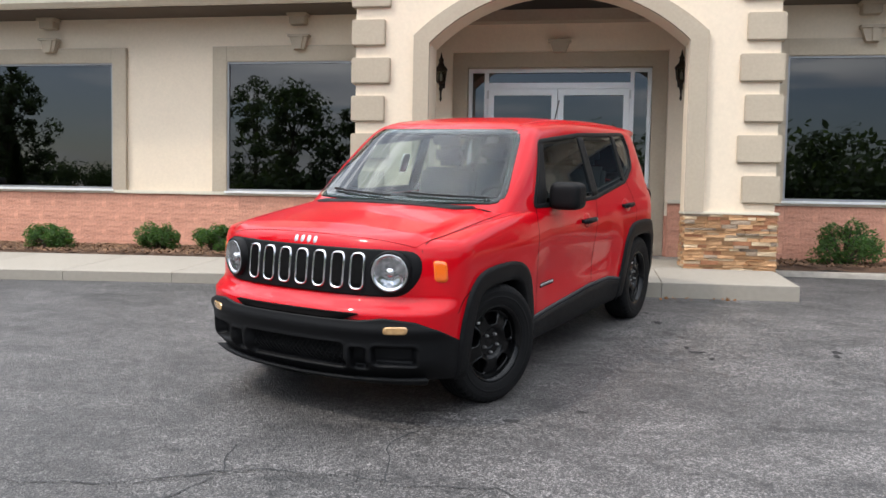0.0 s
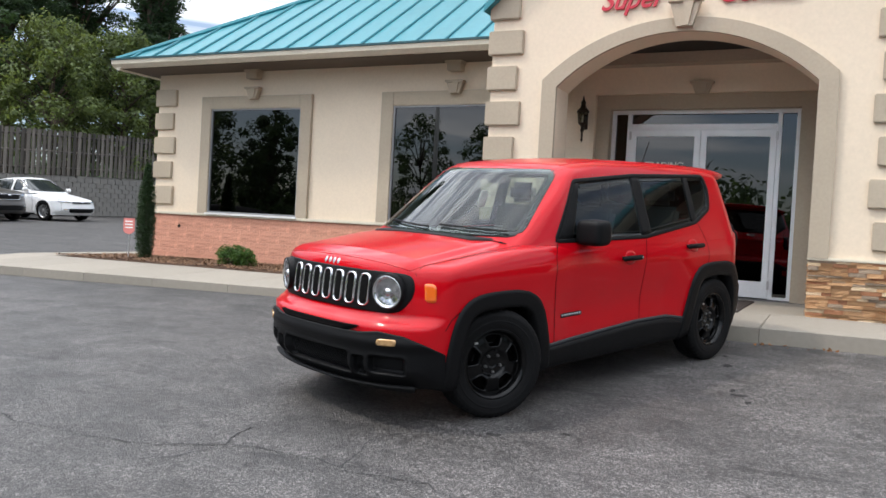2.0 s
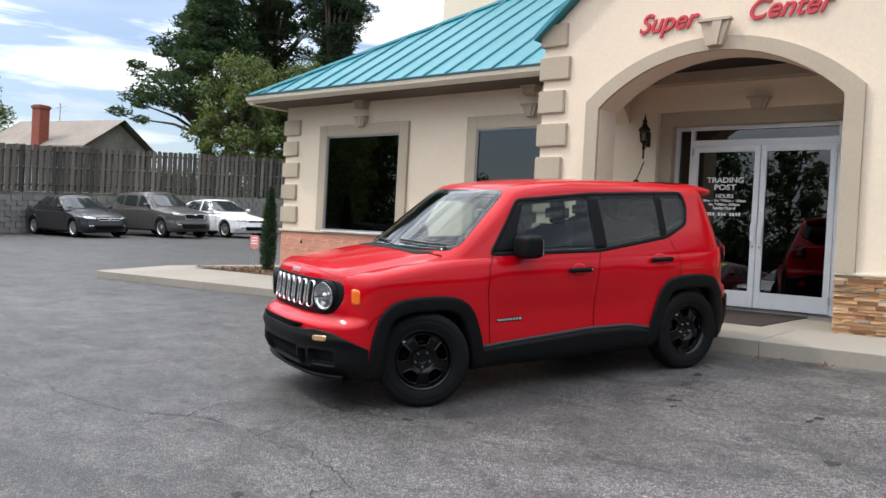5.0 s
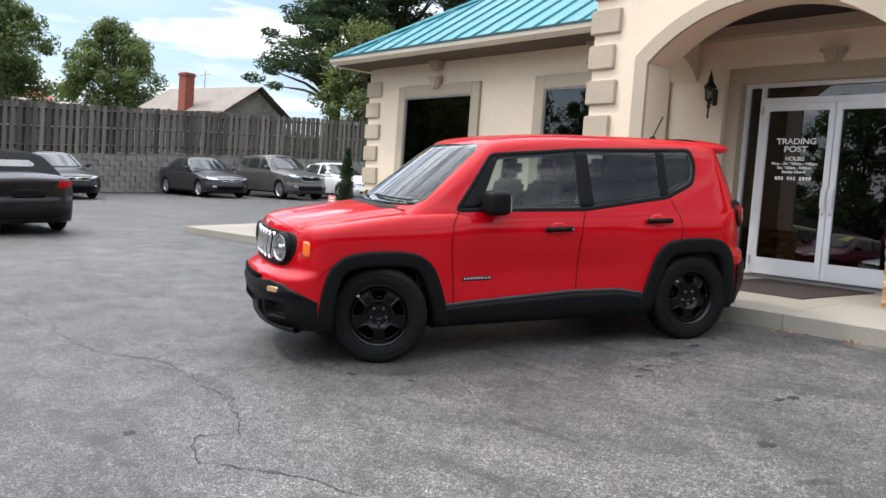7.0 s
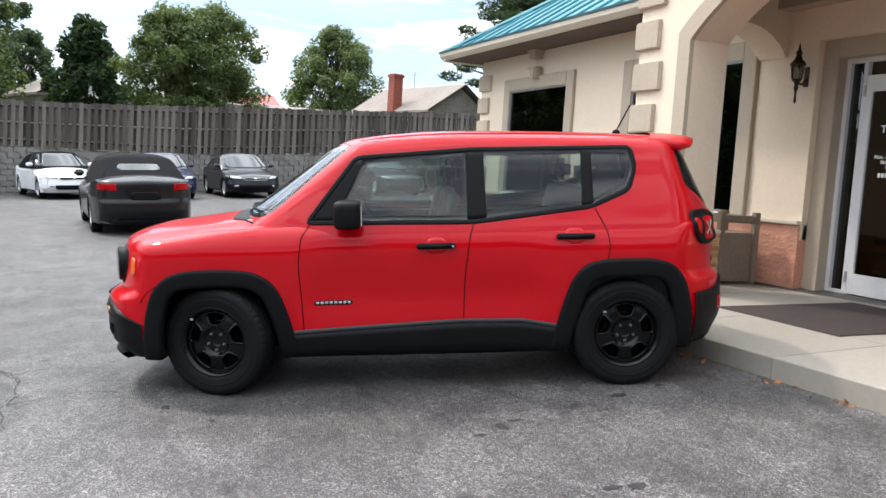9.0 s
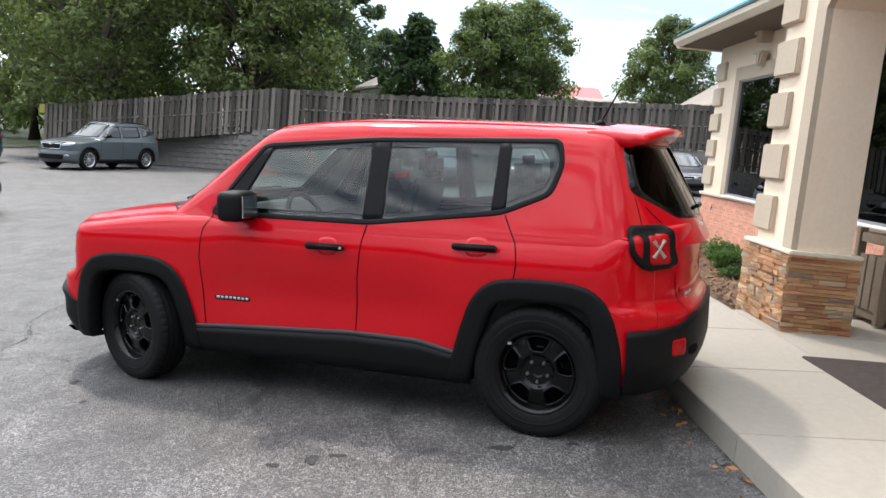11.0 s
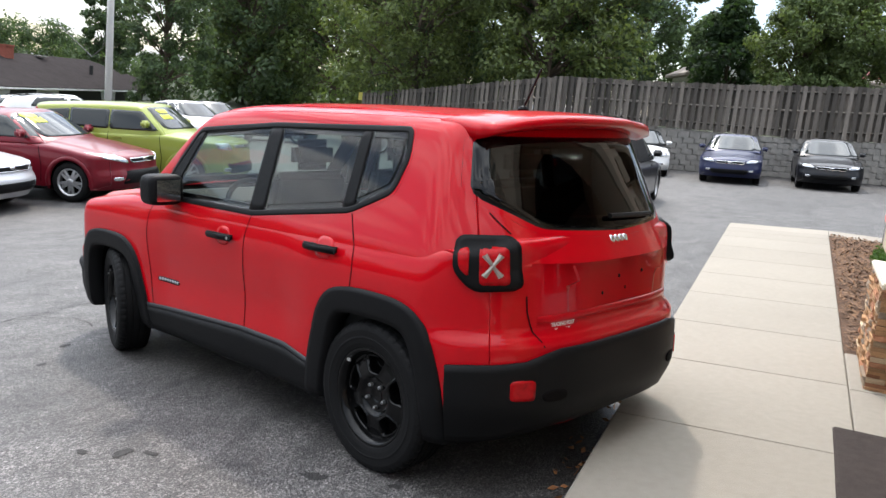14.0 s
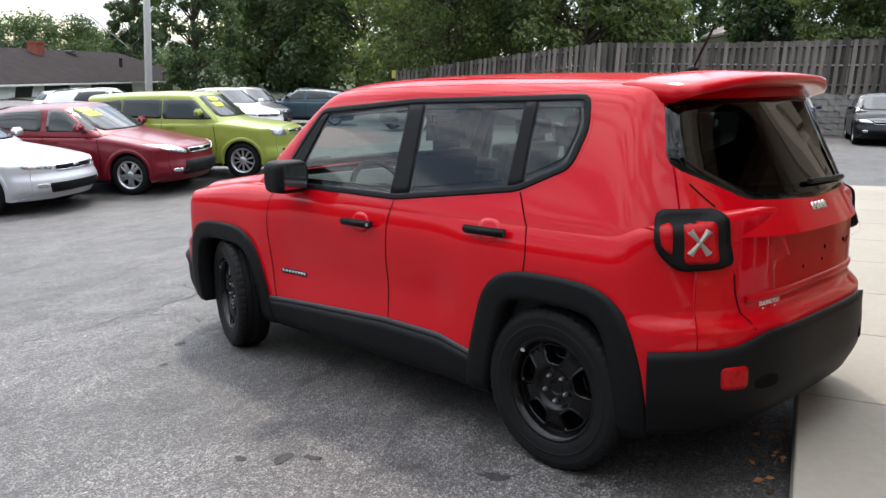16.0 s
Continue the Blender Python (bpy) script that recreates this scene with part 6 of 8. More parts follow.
part("antenna_base", spin(bmesh.new(), [(0.03, 1.645), (0.022, 1.668), (0, 1.675)], "z", (-2.70, 0.0, -0.03), 16), M_PLASTIC, ant, "", True)
part("mast", tube(bmesh.new(), [(-2.70, 0, 1.63), (-2.80, 0, 1.815)], 0.0055, 6), M_PLASTIC, ant)

# inside and below
part("underbody", boxes((-2.95, -0.52, 0.24, 0.42, 0.52, 0.45), (-2.10, -0.74, 0.25, -0.50, 0.74, 0.50)), M_GAP, suv)
for x in (0, -WB):
    for sg in (1, -1):
        bm = bmesh.new()
        arc = [(x + 0.40 * math.cos(a), 0.35 + 0.40 * math.sin(a)) for a in np.linspace(-0.2, math.pi + 0.2, 20)]
        lo_, hi_ = [bm.verts.new((p[0], 0.48 * sg, p[1])) for p in arc], [bm.verts.new((p[0], 0.80 * sg, p[1])) for p in arc]
        for i in range(19):
            bm.faces.new((lo_[i], lo_[i + 1], hi_[i + 1], hi_[i]))
        bm.faces.new(lo_)
        part("wheel_well", bm, M_GAP, suv)
part("cabin_tub", boxes((-3.0, -0.70, 0.42, -0.35, 0.70, 0.50), (-3.05, -0.70, 0.5, -2.55, 0.70, 0.92), (-0.60, -0.68, 0.5, -0.30, 0.68, 1.0), bevel=0.02), M_DASH, suv)
for sg in (1, -1):
    part("door_card", boxes((-2.9, 0.72 * sg - 0.015, 0.45, -0.5, 0.72 * sg + 0.015, 1.03), bevel=0.01), M_DASH, suv)
bm = bmesh.new()
prism(bm, [(-0.28, 1.02), (-0.42, 1.085), (-0.62, 1.10), (-0.80, 1.02), (-0.82, 0.80), (-0.4, 0.7)], "y", -0.66, 0.66)
bmesh.ops.transform(bm, matrix=Matrix.Identity(4), verts=bm.verts[:])
part("dashboard", bm, M_DASH, suv)
st = new("steering_wheel")
st.parent = suv
st.matrix_local = pose(-0.98, 0.37, 1.0, 0, -65, 0)
part("wheel_rim", tube(bmesh.new(), [(0.19 * math.cos(a), 0.19 * math.sin(a), 0) for a in np.linspace(0, 2 * math.pi, 32, endpoint=False)], 0.016, 8, True), M_DASH, st, "", True)
part("wheel_hub", boxes((-0.06, -0.07, -0.03, 0.06, 0.07, 0.01), (-0.02, -0.18, -0.012, 0.02, 0.18, 0.004), bevel=0.008), M_DASH, st)


def seat(u, y, width, rear=False):
    s = new("seat")
    s.parent = suv
    bm = bmesh.new()
    box(bm, -u - 0.05, y - width / 2, 0.50, -u + 0.47, y + width / 2, 0.70)
    bmesh.ops.bevel(bm, geom=bm.edges[:], offset=0.05, segments=3, affect="EDGES")
    part("cushion", bm, M_SEAT, s, "", True)
    bm = bmesh.new()
    prism(bm, [(-u + 0.02, 0.62), (-u - 0.10, 0.62), (-u - 0.26, 1.25), (-u - 0.16, 1.27)], "y", y - width / 2, y + width / 2)
    bmesh.ops.bevel(bm, geom=bm.edges[:], offset=0.035, segments=3, affect="EDGES")
    part("backrest", bm, M_SEAT, s, "", True)
    for hy in ((y,) if not rear else (y - 0.40, y + 0.40)):
        bm = bmesh.new()
        box(bm, -u - 0.28, hy - 0.135, 1.27, -u - 0.17, hy + 0.135, 1.44)
        bmesh.ops.bevel(bm, geom=bm.edges[:], offset=0.045, segments=4, affect="EDGES")
        part("headrest", bm, M_SEAT, s, "", True)
        for q in (-0.05, 0.05):
            part("headrest_post", tube(bmesh.new(), [(-u - 0.20, hy + q, 1.1), (-u - 0.215, hy + q, 1.25)], 0.007), M_CHROME, s)


seat(1.28, 0.35, 0.48)
seat(1.28, -0.35, 0.48)
seat(2.16, 0.0, 1.20, True)
part("interior_mirror", boxes((-0.84, -0.11, 1.44, -0.81, 0.11, 1.50), bevel=0.012), M_DASH, suv)
part("window_sticker", patch("window_sticker", round_poly([(1.36, 1.22), (1.44, 1.22), (1.44, 1.36), (1.36, 1.36)], 16, 1), lambda p: S.side(p, -1), (0, 0.02, 0), 1, 2, 0.001), M_STICKER, suv)
for x, y, l, stv in ((0, 0.735, True, -16), (0, -0.735, False, -18), (-WB, 0.735, True, 0), (-WB, -0.735, False, 0)):
    wheel(suv, x, y, 0.343, 0.205, 0.212, "steel", l, stv)

# ---- the other parked cars ----
KINDS = {
    "sedan": dict(shape=dict(uf=-0.86, ur=3.82, hw=0.90, wm=0.66, wheelbase=2.80, radius=0.33, sill=0.2, crown=0.07, hoodstep=0.012, ftaper=0.10, rtaper=0.10, fcurve=0.30, fbump=0.05, rcurve=0.22, rbump=0.03, bumpz=0.52, rbumpz=0.62,
                             top=[(-1.05, 0.58), (-0.84, 0.70), (-0.6, 0.78), (0, 0.89), (0.4, 0.95), (0.9, 0.97), (2.6, 0.99), (3.2, 1.06), (3.62, 1.04), (3.9, 0.92)],
                             belt=0.93, chw=0.86, tumble=0.42, ws=(0.66, 1.80, 0.25), roof=(1.47, 1.55, 0.07, 0.07), roofcrown=0.07, back=(3.02, 1.85, 0.15), ctaper=0.10, crtaper=0.06),
                  side=[[(0.62, 1.0), (1.50, 1.0), (1.50, 1.40), (1.16, 1.36)], [(1.60, 1.0), (2.55, 1.03), (2.30, 1.36), (1.60, 1.40)]], shield=[(-0.66, 0.99), (0.66, 0.99), (0.52, 1.41), (-0.52, 1.41)], back=[(-0.62, 1.09), (0.62, 1.09), (0.50, 1.40), (-0.50, 1.40)],
                  head=[(0.46, 0.63), (0.78, 0.66), (0.80, 0.75), (0.60, 0.735), (0.44, 0.67)], grille=[(-0.40, 0.60), (0.40, 0.60), (0.43, 0.685), (-0.43, 0.685)], low=[(-0.50, 0.30), (0.50, 0.30), (0.56, 0.44), (-0.56, 0.44)], tail=[(0.48, 0.80), (0.80, 0.82), (0.80, 0.93), (0.50, 0.93)], mirror=(0.75, 0.99)),
    "suv": dict(shape=dict(uf=-0.84, ur=3.65, hw=0.91, wm=0.75, wheelbase=2.70, radius=0.36, sill=0.24, crown=0.06, hoodstep=0.015, ftaper=0.10, rtaper=0.06, fcurve=0.28, fbump=0.05, rcurve=0.25, rbump=0.04, bumpz=0.60, rbumpz=0.70,
                           top=[(-1.0, 0.78), (-0.84, 0.90), (-0.6, 0.98), (0, 1.06), (0.4, 1.10), (0.6, 1.11), (3.9, 1.11)],
                           belt=1.06, chw=0.86, tumble=0.36, ws=(0.40, 1.55, 0.25), roof=(1.68, 1.6, 0.045, 0.03), roofcrown=0.06, back=(3.58, 0.60, 0.22), ctaper=0.08, crtaper=0.05),
                side=[[(0.66, 1.12), (1.50, 1.12), (1.50, 1.53), (1.05, 1.50)], [(1.60, 1.12), (2.45, 1.15), (2.45, 1.53), (1.60, 1.53)], [(2.55, 1.16), (3.10, 1.28), (2.98, 1.50), (2.55, 1.53)]], shield=[(-0.68, 1.13), (0.68, 1.13), (0.55, 1.60), (-0.55, 1.60)], back=[(-0.60, 1.15), (0.60, 1.15), (0.52, 1.55), (-0.52, 1.55)],
                head=[(0.46, 0.80), (0.78, 0.84), (0.80, 0.93), (0.60, 0.91), (0.46, 0.87)], grille=[(-0.40, 0.70), (0.40, 0.70), (0.44, 0.88), (-0.44, 0.88)], low=[(-0.52, 0.36), (0.52, 0.36), (0.56, 0.52), (-0.56, 0.52)], tail=[(0.60, 0.88), (0.80, 0.88), (0.78, 1.08), (0.64, 1.08)], mirror=(0.80, 1.12)),
    "box": dict(shape=dict(uf=-0.78, ur=3.26, hw=0.885, wm=0.72, wheelbase=2.57, radius=0.325, sill=0.22, crown=0.06, hoodstep=0.01, ftaper=0.10, rtaper=0.05, fcurve=0.28, fbump=0.04, rcurve=0.24, rbump=0.03, bumpz=0.52, rbumpz=0.60,
                           top=[(-1.0, 0.72), (-0.78, 0.86), (-0.55, 0.95), (0, 1.02), (0.4, 1.06), (3.5, 1.06)],
                           belt=1.02, chw=0.84, tumble=0.26, ws=(0.34, 1.20, 0.22), roof=(1.555, 1.5, 0.04, 0.025), roofcrown=0.05, back=(3.24, 0.30, 0.18), ctaper=0.08, crtaper=0.03),
                side=[[(0.55, 1.06), (1.49, 1.07), (1.49, 1.42), (0.90, 1.41)], [(1.51, 1.07), (2.27, 1.10), (2.27, 1.42), (1.51, 1.42)], [(2.29, 1.11), (2.95, 1.19), (2.98, 1.35), (2.29, 1.41)]], shield=[(-0.68, 1.10), (0.68, 1.10), (0.58, 1.48), (-0.58, 1.48)], back=[(-0.60, 1.08), (0.60, 1.08), (0.55, 1.50), (-0.55, 1.50)],
                head=[(0.47, 0.76), (0.74, 0.78), (0.77, 0.90), (0.52, 0.89)], grille=[(-0.38, 0.80), (0.38, 0.80), (0.40, 0.86), (-0.40, 0.86)], low=[(-0.58, 0.34), (0.58, 0.34), (0.62, 0.55), (-0.62, 0.55)], tail=[(0.62, 1.0), (0.78, 1.0), (0.72, 1.40), (0.62, 1.40)], mirror=(0.72, 1.12)),
    "hatch": dict(shape=dict(uf=-0.84, ur=3.42, hw=0.885, wm=0.66, wheelbase=2.65, radius=0.325, sill=0.2, crown=0.07, hoodstep=0.012, ftaper=0.10, rtaper=0.06, fcurve=0.30, fbump=0.04, rcurve=0.24, rbump=0.03, bumpz=0.50, rbumpz=0.62,
                             top=[(-1.05, 0.60), (-0.84, 0.72), (-0.6, 0.81), (0, 0.93), (0.4, 0.99), (0.9, 1.0), (3.6, 1.02)],
                             belt=0.95, chw=0.85, tumble=0.38, ws=(0.56, 1.80, 0.25), roof=(1.445, 1.5, 0.07, 0.05), roofcrown=0.07, back=(3.38, 0.80, 0.2), ctaper=0.10, crtaper=0.06),
                  side=[[(0.58, 1.01), (1.45, 1.02), (1.45, 1.365), (1.06, 1.335)], [(1.55, 1.02), (2.55, 1.08), (2.35, 1.34), (1.55, 1.365)]], shield=[(-0.66, 1.02), (0.66, 1.02), (0.52, 1.385), (-0.52, 1.385)], back=[(-0.6, 1.08), (0.6, 1.08), (0.5, 1.40), (-0.5, 1.40)],
                  head=[(0.42, 0.63), (0.76, 0.72), (0.80, 0.82), (0.60, 0.79), (0.44, 0.69)], grille=[(-0.36, 0.64), (0.36, 0.64), (0.40, 0.72), (-0.40, 0.72)], low=[(-0.55, 0.30), (0.55, 0.30), (0.48, 0.52), (-0.48, 0.52)], tail=[(0.58, 0.86), (0.80, 0.86), (0.76, 1.02), (0.60, 1.02)], mirror=(0.74, 1.02)),
}
M_CLOTHTOP = mat("black_soft_top", (0.009, 0.009, 0.010), 0.9, spec=0.1, var=0.2, bump=0.2, bscale=200)


def on_slope(x, y, heading, wb):
    """The pose of a car whose front axle stands at (x, y)."""
    f = Vector((math.cos(radians(heading)), math.sin(radians(heading)), 0))
    l = Vector((-f.y, f.x, 0))
    z0 = float(lie(x, y))
    zr = float(lie(x - f.x * wb, y - f.y * wb))
    zl = float(lie(x + l.x, y + l.y))
    fx = Vector((f.x, f.y, (z0 - zr) / wb)).normalized()
    ly = Vector((l.x, l.y, zl - z0)).normalized()
    up = fx.cross(ly).normalized()
    ly = up.cross(fx)
    return Matrix.Translation((x, y, z0)) @ Matrix((fx, ly, up)).transposed().to_4x4()


def parked_car(name, label, kind, paint, x, y, heading, rim="multi", rim_mat=None, step=0.08, soft_top=False, marker=False, clad=False, plate_dark=False, rack=False):
    k = KINDS[kind]
    sh = CarShape(**k["shape"])
    s = sh.s
    wb, r = s["wheelbase"], s["radius"]
    c = thing(name, label, "car", on_slope(x, y, heading, wb), "parked cars")
    ang = np.linspace(0, 2 * math.pi, 40, endpoint=False)
    holes = [np.stack([cu + (r + 0.045) * np.cos(ang), r + (r + 0.045) * np.sin(ang)], 1) for cu in (0, wb)]

    def drop(u, yy, w):
        return (within_poly(u, w, holes[0]) | within_poly(u, w, holes[1])) & (np.abs(yy) > 0.45) | (w < s["sill"] + 0.004)
    V, F = sh.shell(sh.low, (s["uf"] - 0.45, s["ur"] + 0.4, -1.2, 1.2, 0.02, 1.4), (-0.30, wb + 0.30, -0.45, 0.45, 0.42, 0.60), step, drop)
    part("body", shell_mesh("body", V, F), paint, c)
    V, F = sh.shell(sh.cab, (-0.4, s["ur"] + 0.4, -1.15, 1.15, 0.7, 2.0), (1.45, 2.15, -0.3, 0.3, 0.95, 1.15), step * 0.8, lambda u, yy, w: w < 0.91)
    part("soft_top" if soft_top else "cabin", shell_mesh("cabin", V, F), M_CLOTHTOP if soft_top else paint, c)
    fp, rp = (lambda p: sh.front(p)), (lambda p: sh.rear(p))
    part("windscreen", patch("windscreen", round_poly(k["shield"], 40, 2), lambda p: sh.front(p, sh.cab), (-0.006, 0, 0), 0, 6, 0.004), M_FARGLASS, c)
    bk = k["back"]
    if soft_top:
        bk = [(-0.40, 1.15), (0.40, 1.15), (0.36, 1.27), (-0.36, 1.27)]
    part("rear_window", patch("rear_window", round_poly(bk, 40, 2), lambda p: sh.rear(p, sh.cab), (0.006, 0, 0), 0, 6, 0.004), M_FARGLASS, c)
    for sg in (1, -1):
        def put(p, sg=sg):
            return sh.side(p, sg)
        for q in (k["side"][:1] if soft_top else k["side"]):
            part("side_window", patch("side_window", round_poly(q, 36, 1), put, (0, 0.006 * sg, 0), 1, 5, 0.004), M_FARGLASS, c)
        part("headlight", patch("headlight", round_poly([(a * sg, b) for a, b in k["head"]], 30, 1), fp, (-0.008, 0, 0), 0, 4, 0.006), M_LAMPCLEAR, c, "clear headlight")
        part("tail_light", patch("tail_light", round_poly([(a * sg, b) for a, b in k["tail"]], 30, 1), rp, (0.008, 0, 0), 0, 4, 0.006), M_LAMPRED, c, "red tail light")
        fogy = 0.62 * sg
        part("fog_lamp", patch("fog_lamp", round_poly([(fogy - 0.07, s["bumpz"] - 0.14), (fogy + 0.07, s["bumpz"] - 0.14), (fogy + 0.07, s["bumpz"] - 0.08), (fogy - 0.07, s["bumpz"] - 0.08)], 20, 2), fp, (-0.008, 0, 0), 0, 3, 0.006), M_LAMPCLEAR, c)
        for cu in (0, wb):
            a = np.linspace(-0.45, math.pi + 0.45, 30)
            ic = np.stack([cu + (r + 0.030) * np.cos(a), r + (r + 0.030) * np.sin(a)], 1)
            oc = np.stack([cu + (r + 0.095) * np.cos(a), r + (r + 0.095) * np.sin(a)], 1)
            ok = oc[:, 1] > s["sill"]
            part("wheel_arch", band("wheel_arch", ic[ok], oc[ok], put, (0, 0.006 * sg, 0), 1, closed=False, rows=2, depth=0.05), M_PLASTIC if clad else paint, c)
        us = np.linspace(r + 0.06, wb - r - 0.06, 20)
        part("sill", band("sill", np.stack([us, np.full(20, s["sill"] + 0.01)], 1), np.stack([us, np.full(20, s["sill"] + (0.14 if clad else 0.05))], 1), put, (0, 0.008 * sg, 0), 1, closed=False, rows=2, depth=0.02), M_PLASTIC, c)
        for u0 in ((1.52,) if soft_top else (1.50, 2.42)):
            part("shut_line", groove("shut_line", [(u0 + 0.02, s["sill"] + 0.12), (u0, s["belt"])], put, (0, 0.004 * sg, 0), 0.010), M_GAP, c)
        part("shut_line", groove("shut_line", [(0.50, s["sill"] + 0.12), (0.47, 0.6), (0.52, s["belt"])], put, (0, 0.004 * sg, 0), 0.010), M_GAP, c)
        for u0 in ((1.20,) if soft_top else (1.22, 2.12)):
            p = put(np.array([[u0 + 0.1, s["belt"] - 0.10]]))[0]
            part("door_handle", boxes((-u0 - 0.20, p[1] - 0.02, s["belt"] - 0.115, -u0, p[1] + 0.02, s["belt"] - 0.085), bevel=0.008), paint, c)
        mu, mw = k["mirror"]
        p = put(np.array([[mu + 0.1, mw]]))[0]
        lo, hi = sorted((p[1], p[1] + 0.20 * sg))
        part("door_mirror", boxes((-mu - 0.10, lo + 0.01, mw, -mu + 0.02, hi, mw + 0.13), bevel=0.03), paint if not clad else M_PLASTIC, c, "", True)
    part("grille", patch("grille", round_poly(k["grille"], 40, 1), fp, (-0.008, 0, 0), 0, 4, 0.006), M_PLASTIC, c)
    part("grille_trim", band("grille_trim", grow(round_poly(k["grille"], 40, 1), -0.012), round_poly(k["grille"], 40, 1), fp, (-0.014, 0, 0), 0, depth=0.01), M_CHROME, c)
    part("lower_grille", patch("lower_grille", round_poly(k["low"], 40, 2), fp, (-0.008, 0, 0), 0, 4, 0.006), M_PLASTIC, c)
    part("front_badge", patch("front_badge", round_poly([(-0.06, k["grille"][2][1] - 0.05), (0.06, k["grille"][2][1] - 0.05), (0.06, k["grille"][2][1] - 0.01), (-0.06, k["grille"][2][1] - 0.01)], 20, 2), fp, (-0.018, 0, 0), 0, 2, 0.006), M_CHROME, c)
    rz = s["rbumpz"]
    part("rear_plate", patch("rear_plate", round_poly([(-0.26, rz + 0.02), (0.26, rz + 0.02), (0.26, rz + 0.16), (-0.26, rz + 0.16)], 24, 1), rp, (0.010, 0, 0), 0, 3, 0.006), M_PLASTIC, c)
    part("rear_diffuser", patch("rear_diffuser", round_poly([(-0.66, s["sill"] + 0.03), (0.66, s["sill"] + 0.03), (0.62, s["sill"] + 0.13), (-0.62, s["sill"] + 0.13)], 40, 1), rp, (0.008, 0, 0), 0, 3, 0.006), M_PLASTIC, c)
    part("underbody", boxes((-wb - 0.5, -0.70, s["sill"] - 0.02, 0.5, 0.70, 0.5)), M_GAP, c)
    for sx in (0, -wb):
        for sg in (1, -1):
            wheel(c, sx, (s["hw"] - 0.125) * sg, r, 0.21, r * 0.66, rim, sg > 0, 0, True, rim_mat or M_RIMSILVER)
    if marker:
        part("windscreen_marking", patch("windscreen_marking", round_poly([(-0.50, 1.31), (-0.22, 1.31), (-0.22, 1.37), (-0.50, 1.37)] if marker == "hatch" else [(-0.42, 1.38), (-0.14, 1.38), (-0.14, 1.45), (-0.42, 1.45)], 24, 2), lambda p: sh.front(p, sh.cab), (-0.014, 0, 0), 0, 3, 0.004), M_YELLOW, c, "yellow marker writing on the glass")
        for i in range(4):
            a, z = -0.45 + i * 0.075, (1.23 if marker == "hatch" else 1.27)
            part("windscreen_marking", patch("windscreen_marking", round_poly([(a, z), (a + 0.05, z), (a + 0.05, z + 0.085), (a, z + 0.085)], 16, 1), lambda p: sh.front(p, sh.cab), (-0.014, 0, 0), 0, 2, 0.004), M_YELLOW, c)
    if rack:
        for sg in (1, -1):
            part("roof_rail", tube(bmesh.new(), [(-u, 0.56 * sg, float(sh.cast(np.array([[u, 0.56 * sg]]), 1.1, 2.2, 2, sh.cab)[0][2]) + d) for u, d in ((0.95, 0.0), (1.1, 0.05), (2.0, 0.055), (2.9, 0.05), (3.05, 0.0))], 0.014, 6), M_PLASTIC, c)
    return c


def paint(name, col, rough=0.35, metal=0.2):
    return mat(name, col, rough * 0.9, metal=metal, var=0.05, scale=2, coat=0.42, spec=0.2)


P_BLACK, P_BLUE, P_WHITE = paint("black_paint_car", (0.010, 0.010, 0.012)), paint("navy_paint", (0.014, 0.018, 0.055)), paint("white_paint_car", (0.74, 0.74, 0.74), 0.4, 0)
P_GREY, P_CHAR, P_GREEN = paint("bronze_grey_paint", (0.085, 0.080, 0.076)), paint("charcoal_paint", (0.030, 0.030, 0.032)), paint("lime_green_paint", (0.24, 0.28, 0.050), 0.35, 0.1)
P_MAROON, P_SILVER, P_STEEL = paint("dark_red_paint", (0.14, 0.006, 0.014)), paint("silver_paint", (0.55, 0.55, 0.57), 0.35, 0.4), paint("blue_grey_paint", (0.040, 0.066, 0.085))
P_SLATE = paint("slate_grey_paint", (0.075, 0.088, 0.095))

parked_car("sedan", "black four-door sedan parked against the block wall", "sedan", P_BLACK, -23.35, 4.50, 4)
parked_car("sedan", "navy blue sedan parked against the block wall", "sedan", P_BLUE, -22.95, 1.75, 3)
parked_car("convertible", "white convertible with a dark top parked against the wall", "sedan", P_WHITE, -23.7, -1.15, 14, soft_top=True)
parked_car("sedan", "charcoal grey sedan with bright wheels parked by the fence", "sedan", P_CHAR, -24.3, 10.15, 2)
parked_car("suv", "bronze grey SUV with a chrome grille parked by the fence", "suv", P_GREY, -23.3, 12.9, 3)
parked_car("sedan", "white four-door sedan parked by the fence", "sedan", P_WHITE, -23.0, 15.4, 4)
parked_car("convertible", "black convertible with a raised soft top, seen from behind", "sedan", P_BLACK, -14.45, 0.12, 183, soft_top=True, step=0.05)
parked_car("box_car", "lime green boxy hatchback with yellow windscreen writing", "box", P_GREEN, -8.75, -6.6, 108, marker="box", step=0.055)
parked_car("hatchback", "dark red hatchback with yellow windscreen writing", "hatch", P_MAROON, -6.57, -7.02, 104, rim="five", marker="hatch", step=0.055)
parked_car("sedan", "silver four-door sedan parked in the row", "sedan", P_SILVER, -4.33, -7.42, 104, step=0.05)
parked_car("estate_car", "white estate car with roof rails in the back row", "hatch", P_WHITE, -15.8, -16.1, 150, rack=True)
parked_car("sedan", "white sedan in the back row of the lot", "sedan", P_WHITE, -18.3, -14.3, 75)
parked_car("sedan", "dark sedan in the back row of the lot", "sedan", P_CHAR, -20.3, -15.4, 60)
parked_car("station_wagon", "blue grey estate car with roof rails in the back row", "hatch", P_STEEL, -23.7, -17.7, -60, rack=True, clad=True)
parked_car("suv", "slate grey SUV with roof rails parked by the low wall", "suv", P_SLATE, -23.45, -11.3, -22, rack=True, clad=True)

# ---- fence, retaining wall and bank ----
FX = -28.0


